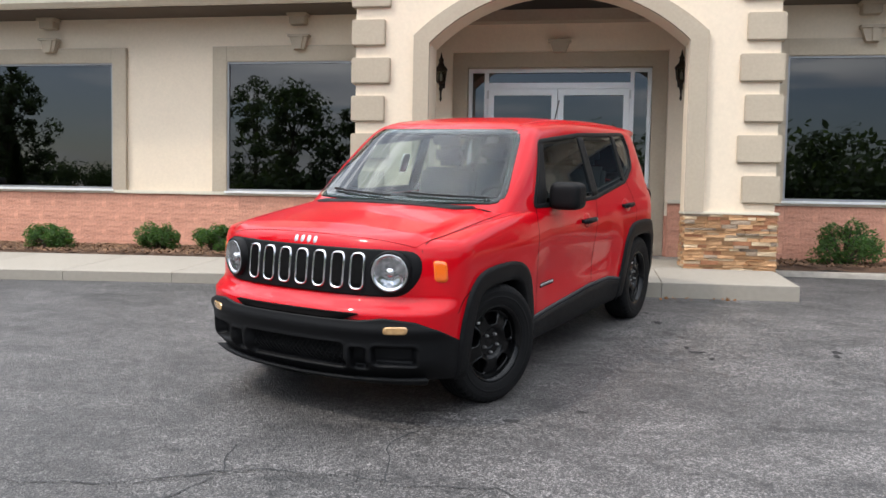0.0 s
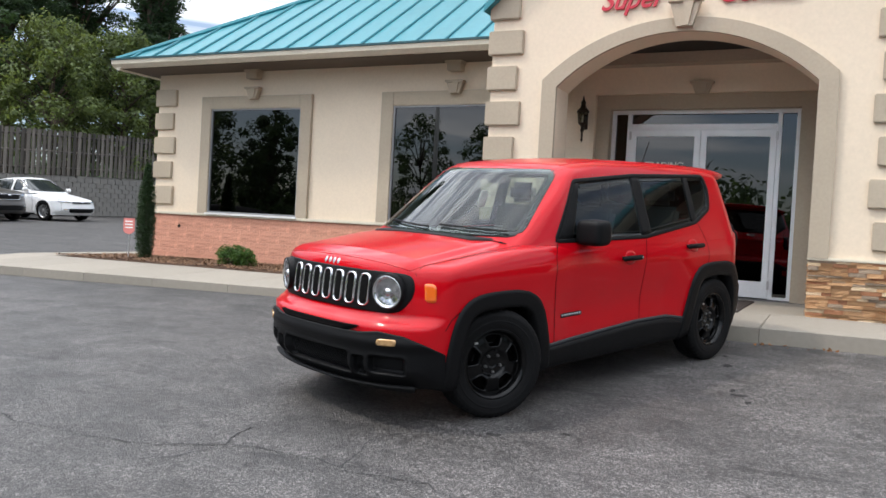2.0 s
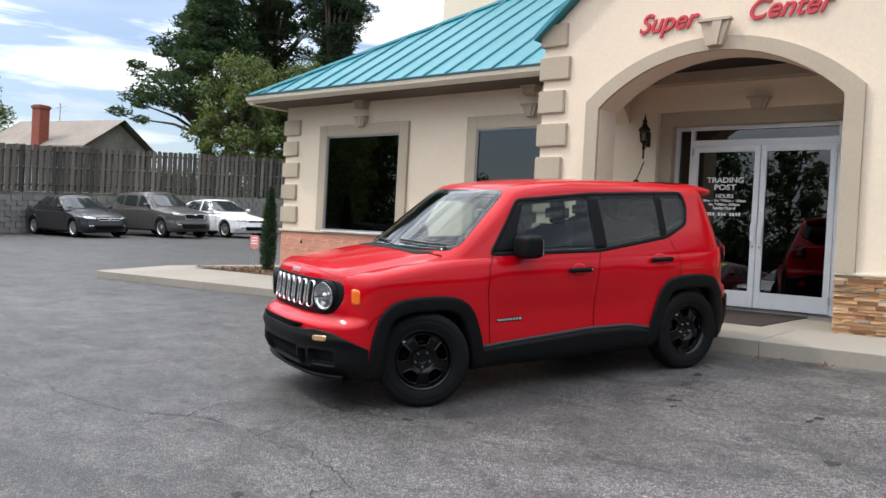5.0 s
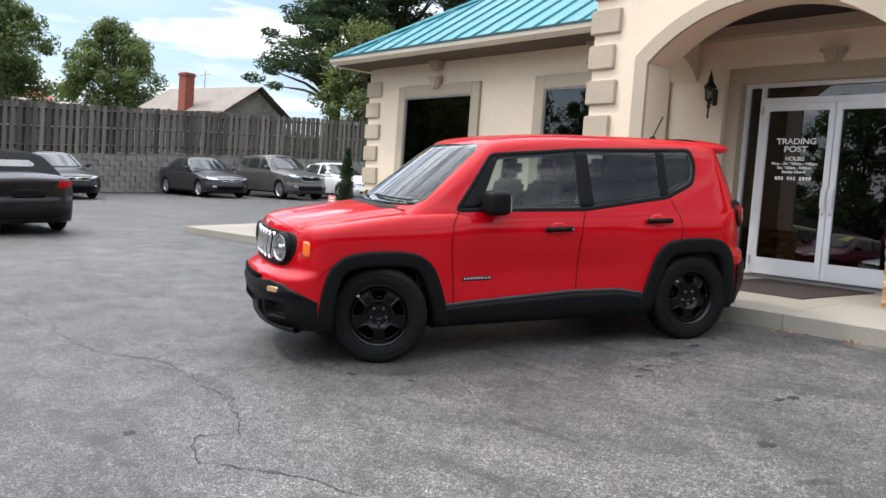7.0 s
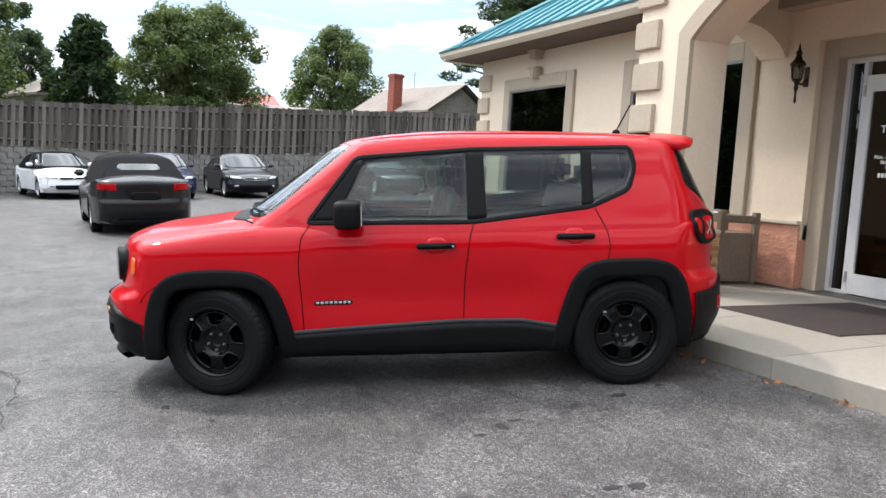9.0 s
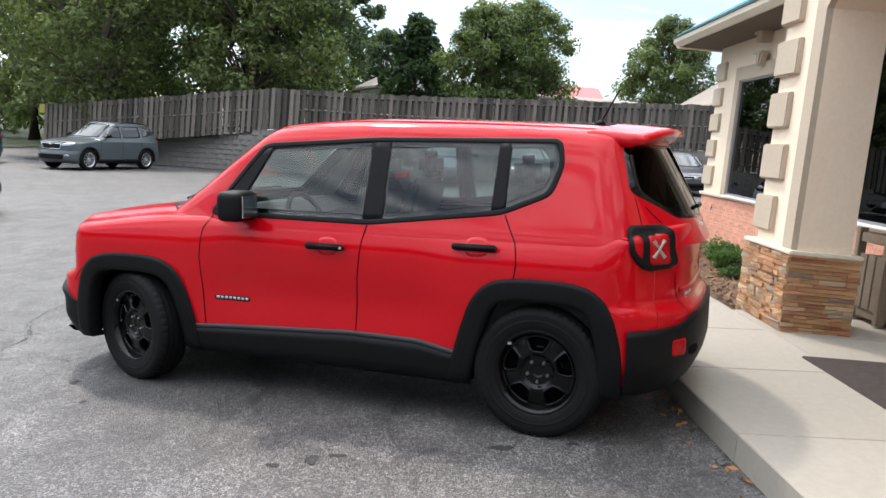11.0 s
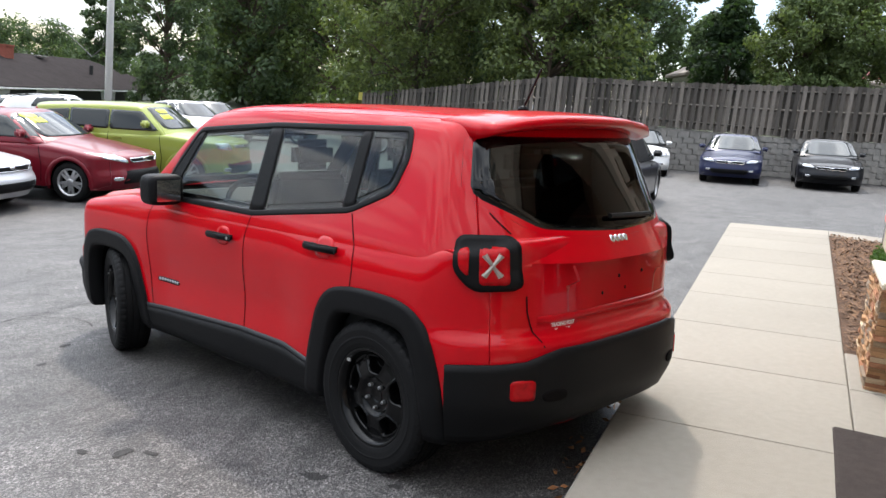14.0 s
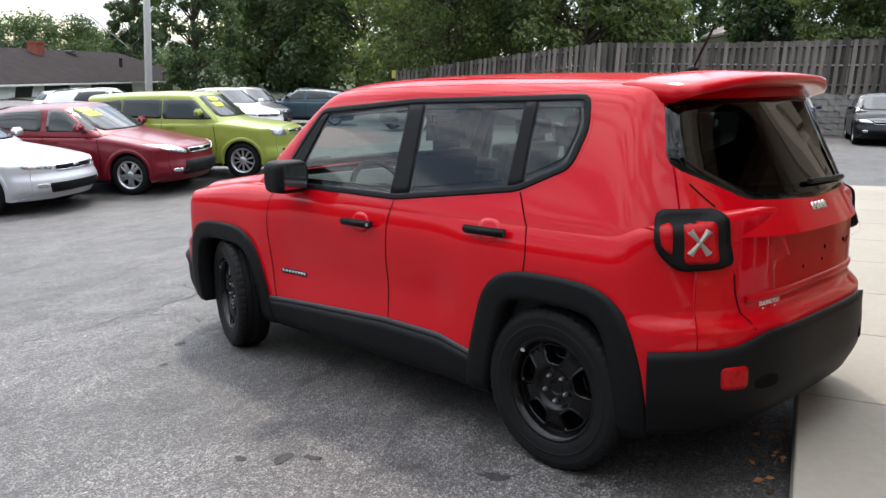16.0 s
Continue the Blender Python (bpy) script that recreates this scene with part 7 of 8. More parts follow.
def wall_top(y):
    return float(np.interp(y, [-16, -9, -5.4, 4.3, 8.9, 21, 40], [0.0, 0.75, 1.42, 1.62, 2.05, 2.65, 3.2]))


def fence_top(y):
    return float(np.interp(y, [-16, -5.4, -0.8, 15, 22, 40], [1.50, 3.02, 3.17, 4.15, 4.55, 5.2]))


def fence_x(y):
    return float(np.interp(y, [-16, -5.4, 40], [-31.2, FX, FX]))


retaining = thing("retaining_wall", "grey split-face block retaining wall below the fence", "wall", kind="structure")
core = []
ys = np.arange(-16, 40, 0.5)
vs, fs = [], []
for i, y in enumerate(ys):
    x = fence_x(y) - 0.05
    g, t = float(lie(x, y)) - 0.3, wall_top(y) - 0.03
    vs += [(x, y, g), (x, y, t), (x - 0.3, y, t), (x - 0.3, y, g)]
    if i:
        a, b = 4 * i - 4, 4 * i
        fs += [(a + j, b + j, b + (j + 1) % 4, a + (j + 1) % 4) for j in range(4)]
part("wall_core", mesh_of("wall_core", vs, fs), M_WALLBLOCK, retaining)
block = boxes((-0.02, -0.198, -0.098, 0.10, 0.198, 0.098), bevel=0.012)
block_me = bpy.data.meshes.new("block")
block.to_mesh(block_me)
block.free()
block_me.materials.append(M_WALLBLOCK)
rnd = random.Random(11)
spots = []
for row in range(9):
    for y in np.arange(-12.0, 26.0, 0.41):
        yy = y + (0.205 if row % 2 else 0)
        z = float(lie(FX, yy)) + 0.10 + row * 0.203
        if z + 0.09 < wall_top(yy):
            spots.append((fence_x(yy) - 0.06 + rnd.uniform(-0.008, 0.008), yy, z))
spots.sort(key=lambda q: abs(q[1] - 9.0))
for q in spots[:300]:
    ob = new("block", block_me)
    ob.parent = retaining
    ob.location = q
far_v = np.array([v.co for v in block_me.vertices])
far_f = [tuple(p.vertices) for p in block_me.polygons]
rest_v, rest_f = [], []
for k, q in enumerate(spots[300:]):
    rest_v.append(far_v + np.array(q))
    rest_f += [tuple(i + k * len(far_v) for i in f) for f in far_f]
tagged(part("blocks", mesh_of("blocks", np.vstack(rest_v), rest_f), M_WALLBLOCK, retaining), "grey split-face blocks", "", "", "stuff")

fence = thing("fence", "weathered grey board fence of staggered upright boards", "fence", kind="structure")
board = boxes((-0.011, -0.068, 0.0, 0.011, 0.068, 1.0), bevel=0.004)
board_me = bpy.data.meshes.new("board")
board.to_mesh(board_me)
board.free()
board_me.materials.append(M_FENCE)
y, i = -16.0, 0
while y < 26:
    for side, dy in ((0.05, 0.0), (-0.05, 0.13)):
        yy = y + dy
        x, z0, z1 = fence_x(yy), wall_top(yy) - 0.02 + rnd.uniform(-0.02, 0.03), fence_top(yy) + rnd.uniform(-0.03, 0.03)
        ob = new("board", board_me)
        ob.parent = fence
        ob.matrix_local = pose(x + side, yy, z0, rnd.gauss(0, 0.16), rnd.gauss(0, 0.3), rnd.uniform(-4, 4)) @ Matrix.Diagonal((1, rnd.uniform(0.95, 1.1), z1 - z0, 1))
    y += 0.245
    i += 1
for f in (0.15, 0.52, 0.88):
    bm = bmesh.new()
    for a in np.arange(-16, 26, 2.4):
        b = a + 2.4
        za, zb = wall_top(a) + f * (fence_top(a) - wall_top(a)), wall_top(b) + f * (fence_top(b) - wall_top(b))
        tube(bm, [(fence_x(a), a, za), (fence_x(b), b, zb)], 0.045, 4)
    part("rail", bm, M_FENCE, fence)
for a in np.arange(-16, 26, 2.4):
    part("post", boxes((fence_x(a) - 0.10, a - 0.05, wall_top(a) - 0.1, fence_x(a) - 0.0, a + 0.05, fence_top(a) - 0.05)), M_FENCE, fence)
part("marker_plate", boxes((-31.3, -16.35, 1.15, -31.27, -16.05, 1.52)), mat("yellow_plate", (0.5, 0.45, 0.08), 0.6), fence)

bx = np.concatenate([np.linspace(-28.3, -60, 12), [-90, -160, -400]])
by = np.concatenate([[-16], np.linspace(-10, 40, 14), [70, 150, 400]])
bank_v = [(x, y, wall_top(y) - 0.05 + 0.012 * min(60, abs(x + 28.3))) for x in bx for y in by]
nb = len(by)
structure("grass_bank", mesh_of("grass_bank", bank_v, [(i * nb + j, (i + 1) * nb + j, (i + 1) * nb + j + 1, i * nb + j + 1) for i in range(len(bx) - 1) for j in range(nb - 1)], None, True), M_GRASS, "rough grass bank behind the fence", "grass")
gv = [(x, y, float(lie(x, y)) + 0.03 + 0.002 * np.hypot(x + 30, y + 20)) for x in np.linspace(-200, -27, 14) for y in np.linspace(-160, -21, 14)]
structure("grass_verge", mesh_of("grass_verge", gv, [(i * 14 + j, (i + 1) * 14 + j, (i + 1) * 14 + j + 1, i * 14 + j + 1) for i in range(13) for j in range(13)], None, True), M_GRASS, "dry grass under the trees past the lot", "grass")


# ---- trees ----
def quads(name, v, f):
    """A mesh of many four-sided faces, made straight from arrays."""
    me = bpy.data.meshes.new(name)
    n = len(f)
    me.vertices.add(len(v))
    me.vertices.foreach_set("co", np.asarray(v, np.float32).ravel())
    me.loops.add(4 * n)
    me.loops.foreach_set("vertex_index", np.asarray(f, np.int32).ravel())
    me.polygons.add(n)
    me.polygons.foreach_set("loop_start", np.arange(0, 4 * n, 4, dtype=np.int32))
    me.update(calc_edges=True)
    return me


def leaf_cards(centres, radii, per, size, rnd_seed, squash=0.8, shape="leaf", soft=False):
    """Many small leaves through clumps; soft clumps carry theirs mostly on the outside, turned to the light."""
    rng = np.random.default_rng(rnd_seed)
    n = len(centres)
    c = np.repeat(np.asarray(centres, float), per, 0)
    rr = np.repeat(np.asarray(radii, float), per)
    d = rng.normal(size=(n * per, 3))
    d /= np.linalg.norm(d, axis=1)[:, None]
    out = d.copy()
    d[:, 2] *= squash
    a = rng.normal(size=(n * per, 3))
    if soft:
        pos = c + d * (rr * (1.05 - np.abs(rng.normal(0, 0.36, n * per))))[:, None]
        pos[:, 2] -= 0.25 * rr * rng.uniform(0, 1, n * per) ** 3
        nrm = out + rng.normal(0, 0.50, (n * per, 3)) + np.array([0, 0, 0.45])
        a -= nrm * (np.sum(a * nrm, 1) / np.sum(nrm * nrm, 1))[:, None]
    else:
        pos = c + d * (rr * rng.uniform(0.35, 1.0, n * per) ** 0.6)[:, None]
        a[:, 2] *= 0.6
        nrm = rng.normal(size=(n * per, 3))
    a /= np.linalg.norm(a, axis=1)[:, None] + 1e-9
    b = np.cross(a, nrm)
    b /= np.linalg.norm(b, axis=1)[:, None] + 1e-9
    s = size * rng.uniform(0.6, 1.4, n * per)[:, None]
    w = 0.5 if shape == "leaf" else 0.22
    v = np.stack([pos - a * s, pos + b * s * w, pos + a * s, pos - b * s * w], 1).reshape(-1, 3)
    f = np.arange(len(v)).reshape(-1, 4)
    return v, f


def tree(name, label, x, y, height, spread, leaf_mat, seed, kind="round", base=0.3, clumps=60, per=160, leaf=0.14, z=None, trunk_r=None):
    rng = np.random.default_rng(seed)
    if z is None:
        z = float(wall_top(y)) + 0.1 if x < -28.5 and y > -15 else float(lie(x, y))
    t = thing(name, label, "tree", pose(x, y, z))
    if kind == "pine":
        clumps, per, leaf = int(clumps * 2.0), int(per * 0.70), leaf * 0.75
    if kind == "round":
        clumps, per, leaf = int(clumps * 1.55), int(per * 0.80), leaf * 0.74
    bm = bmesh.new()
    r0 = trunk_r or height * 0.022
    pts = [Vector((0, 0, -0.3))]
    for i in range(1, 7):
        f = i / 6
        pts.append(Vector((rng.normal(0, 0.02) * height * f, rng.normal(0, 0.02) * height * f, height * 0.92 * f)))
    tube(bm, pts, r0, 8, False, r0 * 0.25)
    cs, rs = [], []
    for i in range(clumps):
        f = base + (1 - base) * (i + 0.5) / clumps
        g = (f - base) / (1 - base)
        if kind == "round":
            reach = spread * math.sqrt(max(0.02, 1 - (2 * g - 0.85) ** 2 / 1.35))
        elif kind == "pine":
            reach = spread * (1.0 - 0.55 * g) * (0.6 + 0.4 * math.sin(g * 9 + seed))
        else:
            reach = spread * (1.05 - g) ** 0.8
        az = i * 2.399 + rng.normal(0, 0.35)
        q = reach * (rng.uniform(0.35, 1.0) if kind != "pine" else rng.uniform(0.25, 1.0))
        p = Vector((math.cos(az) * q, math.sin(az) * q, height * f + rng.normal(0, 0.02) * height))
        cs.append(p)
        rs.append(spread * (rng.uniform(0.12, 0.27) if kind == "round" else rng.uniform(0.10, 0.20) if kind == "pine" else rng.uniform(0.16, 0.30)))
        if i % 2 == 0:
            k = min(5, max(1, int(f * 6 * 0.85)))
            st = pts[k]
            tube(bm, [st, st.lerp(p, 0.5) + Vector((0, 0, 0.04 * height * (1 if kind != "pine" else 0.3))), p], r0 * 0.28, 5, False, r0 * 0.06)
    part("trunk", bm, M_BARK, t, "", True)
    v, f = leaf_cards(cs, rs, per, leaf, seed, 0.85 if kind != "pine" else 0.42, "leaf" if kind != "pine" else "needle", kind == "round")
    part("crown", quads("crown", v, f), leaf_mat, t)
    return t


tree("pine_tree", "tall dark green pine with open limbs behind the fence", -35.0, 21.6, 20.0, 5.2, M_LEAF_PINE, 1, "pine", 0.20, 210, 230, 0.22)
tree("pine_tree", "tall dark green pine with open limbs behind the fence", -32.0, 28.0, 22.0, 5.0, M_LEAF_PINE, 2, "pine", 0.14, 190, 230, 0.22)
tree("pine_tree", "tall dark green pine with open limbs behind the fence", -38.5, 28.0, 21.0, 5.4, M_LEAF_PINE, 3, "pine", 0.14, 160, 230, 0.24)
tree("maple_tree", "light green leafy tree in front of the pines", -30.2, 20.4, 6.6, 2.6, M_LEAF_LIGHT, 4, "round", 0.10, 58, 170, 0.13)
tree("maple_tree", "light green leafy tree in front of the pines", -29.8, 24.0, 6.8, 2.6, M_LEAF_LIGHT, 5, "round", 0.10, 70, 220, 0.13)
tree("round_tree", "round green broadleaf tree beyond the fence", -36.5, 4.9, 6.7, 2.6, M_LEAF_OAK, 6, "round", 0.10, 90, 270, 0.115)
tree("round_tree", "round green broadleaf tree beyond the fence", -36.0, 2.9, 6.5, 2.4, M_LEAF_OAK, 7, "round", 0.10, 90, 270, 0.115)
tree("round_tree", "bright round green tree beyond the fence", -60.0, 17.6, 9.3, 3.8, M_LEAF_OAK, 8, "round", 0.12, 80, 330, 0.17)
tree("conifer_tree", "small dark conifer beyond the fence", -40.0, -0.6, 6.0, 2.6, M_LEAF_PINE, 9, "cone", 0.1, 50, 160, 0.16)
tree("shade_tree", "dark shade tree at the corner of the fence", -36.0, -6.7, 13.0, 2.9, M_LEAF_FAR, 10, "round", 0.15, 70, 200, 0.18)
tree("shade_tree", "dark shade tree behind the fence", -37.0, -8.5, 14.0, 5.0, M_LEAF_FAR, 12, "round", 0.12, 70, 200, 0.18)
tree("shade_tree", "dark shade tree behind the fence", -52.0, -7.2, 13.5, 3.4, M_LEAF_FAR, 15, "round", 0.06, 80, 220, 0.20)
tree("shade_tree", "dark shade tree behind the fence", -62.0, -4.6, 8.0, 2.4, M_LEAF_FAR, 16, "round", 0.06, 60, 200, 0.20)
tree("willow_tree", "tall yellow-green leafy tree over the fence", -33.0, -7.6, 12.0, 4.4, M_LEAF_LIGHT, 13, "round", 0.14, 90, 240, 0.15)
tree("willow_tree", "tall yellow-green leafy tree over the fence", -33.5, -14.5, 12.0, 4.6, M_LEAF_LIGHT, 14, "round", 0.14, 90, 240, 0.15)
for i, (x, y, h, sp, m) in enumerate(((-38, -16, 16, 5.0, M_LEAF_FAR), (-60, -35.6, 17.5, 7.4, M_LEAF_OAK), (-57, -42, 16.5, 7.0, M_LEAF_FAR), (-66.5, -43.5, 27, 8.2, M_LEAF_FAR), (-59, -44.5, 14, 6.0, M_LEAF_OAK), (-68, -48.5, 17, 6.6, M_LEAF_FAR), (-82, -61, 23, 7.0, M_LEAF_FAR), (-71.8, -74.2, 12, 3.2, M_LEAF_FAR), (-50, -24, 16, 6.0, M_LEAF_OAK), (-41.7, -37.9, 11, 3.4, M_LEAF_FAR), (-47, -19, 13, 5.0, M_LEAF_FAR))):
    tree("wood_edge_tree", "dense dark green tree at the edge of the wood", x, y, h, sp, m, 20 + i, "round", 0.05, 60, 160, 0.20 if x > -45 else 0.30)
for i, (x, y, h, sp) in enumerate(((-58, -95, 19, 7.0), (-48, -99, 19, 7.0), (-28, -60, 13, 5.4), (-21, -63, 12, 5.0), (13, -55, 9, 4.6))):
    tree("roadside_tree", "tall round tree across the road", x, y, h, sp, M_LEAF_FAR, 51 + i, "round", 0.08, 40, 90, 0.38)
for i, (x, y) in enumerate(((-42, -12), (-45, -19), (-48, -25))):
    tree("pine_tree", "tall pine at the edge of the wood", x, y, 22, 4.5, M_LEAF_PINE, 40 + i, "pine", 0.3, 60, 200, 0.26)


def far_wood(name, label, pts, seed, leaf, m, per=70):
    rng = np.random.default_rng(seed)
    cs, rs = [], []
    for (x, y, z, h, s) in pts:
        for i in range(16):
            cs.append((x + rng.normal(0, s * 0.45), y + rng.normal(0, s * 0.45), z + h * rng.uniform(0.05, 0.95)))
            rs.append(s * rng.uniform(0.4, 0.6))
    v, f = leaf_cards(cs, rs, per, leaf, seed, 0.8, "leaf", True)
    return tagged(part(name, quads(name, v, f), m), label, "trees", "", "stuff")


ridge = []
rnd2 = random.Random(5)
for a in np.arange(-142, -114, 0.9):
    d = 150 + rnd2.uniform(-12, 12)
    ridge.append((d * math.cos(radians(a)), d * math.sin(radians(a)), -6, 12.2 - 3.0 * smoothstep(-129, -135, a) + rnd2.uniform(-0.8, 0.8), 4.2))
far_wood("far_woods", "distant wooded hill on the skyline", ridge, 61, 0.30, M_LEAF_FAR, 170)
around = []
for a in list(np.arange(-121, -20, 2.0)):
    d = 62 + rnd2.uniform(-4, 6)
    around.append((d * math.cos(radians(a)), d * math.sin(radians(a)) - 4, -2.5, rnd2.uniform(3.5, 5.5) if a < -100 else rnd2.uniform(6, 11), 4.6 if a > -100 else 3.2))
far_wood("far_woods", "row of trees across the road", around, 62, 0.42, M_LEAF_FAR, 64)
around = []
for a in list(np.arange(-20, 60, 3)):
    d = 60 + rnd2.uniform(-4, 6)
    around.append((d * math.cos(radians(a)), d * math.sin(radians(a)), 0, rnd2.uniform(8, 13), 5))
for a in list(np.arange(120, 186, 2.0)):
    d = 118 + rnd2.uniform(-8, 8)
    around.append((d * math.cos(radians(a)), d * math.sin(radians(a)), 2, rnd2.uniform(4, 7), 5))
far_wood("far_woods", "distant belt of trees", around, 63, 0.6, M_LEAF_FAR)


# ---- houses ----
def gable_house(name, label, x, y, rot, L, D, wall_h, rise, wall_m, roof_m, z, hip=False, over=0.4):
    h = thing(name, label, "house", pose(x, y, z, 0, 0, rot))
    part("wall", boxes((-L / 2, -D / 2, -1.0, L / 2, D / 2, wall_h)), wall_m, h)
    a, b, e = L / 2 + over, D / 2 + over, wall_h
    rl = (L / 2 - D / 2) if hip else a
    vs = [(-a, -b, e), (a, -b, e), (a, b, e), (-a, b, e), (-rl, 0, e + rise), (rl, 0, e + rise)]
    vs += [(v[0], v[1], v[2] - 0.14) for v in vs[:4]]
    fs = [(0, 1, 5, 4), (2, 3, 4, 5), (0, 6, 7, 1), (1, 7, 8, 2), (2, 8, 9, 3), (3, 9, 6, 0), (6, 9, 8, 7)]
    if hip:
        fs += [(1, 2, 5), (3, 0, 4)]
    part("roof", mesh_of("roof", vs, fs), roof_m, h)
    if not hip:
        for s in (-1, 1):
            vs = [(s * (L / 2 - 0.02), -D / 2, e), (s * (L / 2 - 0.02), D / 2, e), (s * (L / 2 - 0.02), 0, e + rise * (D / 2) / b)]
            vs += [(v[0] - s * 0.2, v[1], v[2]) for v in vs]
            part("gable", mesh_of("gable", vs, [(0, 1, 2), (3, 5, 4), (0, 3, 4, 1), (1, 4, 5, 2), (2, 5, 3, 0)]), wall_m, h)
    return h


old = gable_house("old_house", "weathered house with a brown roof and a peeling gable", -48.6, 20.7, 15, 8.5, 5.2, 3.87, 1.9, M_OLDWALL, M_OLDROOF, 1.5)
part("chimney", boxes((0.25, -3.05, 3.0, 0.95, -2.35, 6.3), (0.19, -3.11, 6.08, 1.01, -2.29, 6.24), bevel=0.02), M_BRICKRED, old, "tall red brick chimney")
part("aerial", tube(tube(bmesh.new(), [(-1.0, 0, 5.3), (-1.0, 0, 6.9)], 0.03), [(-1.5, 0, 6.6), (-0.5, 0, 6.7)], 0.02), M_STEEL, old)
gable_house("red_roofed_shed", "long low shed with a flat pale roof edge", -46.0, 10.5, 92, 15.0, 5.0, 3.1, 0.35, M_PAINTWHITE, M_OLDROOF, 1.5)
gable_house("red_roofed_house", "small house with a faded red metal roof", -52.0, 8.2, 90, 5.0, 5.0, 3.9, 0.9, M_PAINTWHITE, M_REDROOF, 1.2)
gable_house("white_gabled_house", "white gabled house peeping over the fence", -46.0, -1.2, 20, 5.0, 5.0, 3.0, 1.6, M_PAINTWHITE, M_OLDROOF, 1.3)
low = gable_house("low_house", "long low white building with a dark hipped roof", -34.65, -45.15, 19.0, 31.0, 9.0, 1.5, 1.86, M_PAINTWHITE, M_SHINGLE, -1.78, True)
rnd = random.Random(17)
for a, b, z0 in ((7.3, 9.0, -0.5), (3.55, 6.3, -0.3), (-4.3, 1.05, -0.2), (-8.4, -6.45, -0.3), (-11.1, -9.75, -0.2), (-15.3, -14.9, -0.4)):
    poly = [(a, z0), (b, z0), (b + rnd.uniform(-0.25, 0.2), 0.35), (b, 0.8), (b - rnd.uniform(0, 0.15), 1.30), (a, 1.32), (a + rnd.uniform(-0.2, 0.25), 0.7)]
    part("opening", prism(bmesh.new(), poly, "y", 4.46, 4.52), M_BLACK, low, "black uneven opening in the wall")
part("fascia", boxes((-15.9, 4.86, 1.36, 15.9, 4.92, 1.46)), M_PAINTWHITE, low)
part("chimney", boxes((0.3, 0.3, 2.6, 1.15, 1.0, 3.85), (0.25, 0.25, 3.72, 1.2, 1.05, 3.84), bevel=0.02), M_BRICKRED, low, "short brick chimney")
part("vent_pipe", tube(bmesh.new(), [(-6.55, 2.6, 1.9), (-6.55, 2.6, 3.0)], 0.13), M_BLACK, low)
part("satellite_dish", spin(bmesh.new(), [(0.0, 0.0), (0.25, 0.05), (0.42, 0.15), (0.43, 0.17), (0.25, 0.08), (0.0, 0.03)], "z", (-3.5, 0.6, 3.18), 16), M_PAINTWHITE, low)
pole = thing("utility_pole", "pale round concrete lamp pole", "pole", pose(-14.8, -15.4, float(lie(-14.8, -15.4))))
part("shaft", tube(bmesh.new(), [(0, 0, -0.2), (0, 0, 10)], 0.11, 14, False, 0.085), M_POLE, pole, "", True)
part("service_wire", tube(bmesh.new(), [(0.1, 0, 3.6), (-0.5, -0.8, 2.9), (-1.6, -2.4, 2.6), (-6, -9, 3.8)], 0.015, 5), M_BLACK, pole)


# ---- small things by the building ----
def shrub(x, y, z, w, h, m, seed, name="shrub", label="low green evergreen shrub in the mulch bed", per=110, leaf=0.028):
    rng = np.random.default_rng(seed)
    t = thing(name, label, "shrub", pose(x, y, z), "shrubs")
    cs, rs = [], []
    bm = bmesh.new()
    for i in range(34):
        az, q = i * 2.4 + rng.normal(0, 0.3), w / 2 * math.sqrt(rng.uniform(0.0, 0.8))
        zz = h * rng.uniform(0.15, 0.85) * (1 - 0.35 * (q / (w / 2)) ** 2)
        p = (q * math.cos(az), q * math.sin(az), zz)
        cs.append(p)
        rs.append(w * rng.uniform(0.10, 0.2))
        tube(bm, [(0, 0, -0.02), (p[0] * 0.5, p[1] * 0.5, zz * 0.6), p], 0.006, 4)
    part("stems", bm, M_BARK, t)
    v, f = leaf_cards(cs, rs, per, leaf, seed, 1.1, "needle")
    part("leaves", mesh_of("leaves", v, f), m, t)
    return t


shrub(-6.36, 5.05, 0.42, 0.56, 0.36, M_LEAF_SHRUB, 1)
shrub(-4.95, 5.25, 0.43, 0.52, 0.40, M_LEAF_SHRUB, 2)
shrub(-4.10, 5.1, 0.44, 0.50, 0.40, M_LEAF_SHRUB, 3)
shrub(3.45, 5.55, 0.47, 0.74, 0.62, M_LEAF_SHRUB, 5, per=150)
shrub(5.6, 5.55, 0.47, 0.70, 0.58, M_LEAF_SHRUB, 6)

cyp = thing("cypress", "narrow dark green upright cypress by the wall corner", "tree", pose(-8.42, 5.20, 0.385))
rng = np.random.default_rng(77)
cs, rs = [], []
for i in range(110):
    f = i / 110
    r = 0.17 * (1 - abs(2 * f - 0.8) ** 2.5 * 0.75)
    a = i * 2.4
    cs.append((r * 0.55 * math.cos(a), r * 0.55 * math.sin(a), 0.08 + f * 1.45))
    rs.append(0.085 * (1.1 - 0.5 * f))
part("trunk", tube(bmesh.new(), [(0, 0, -0.05), (0, 0, 1.4)], 0.02, 6, False, 0.006), M_BARK, cyp)
v, f = leaf_cards(cs, rs, 130, 0.022, 78, 1.6, "needle")
part("foliage", mesh_of("foliage", v, f), M_LEAF_CYP, cyp)

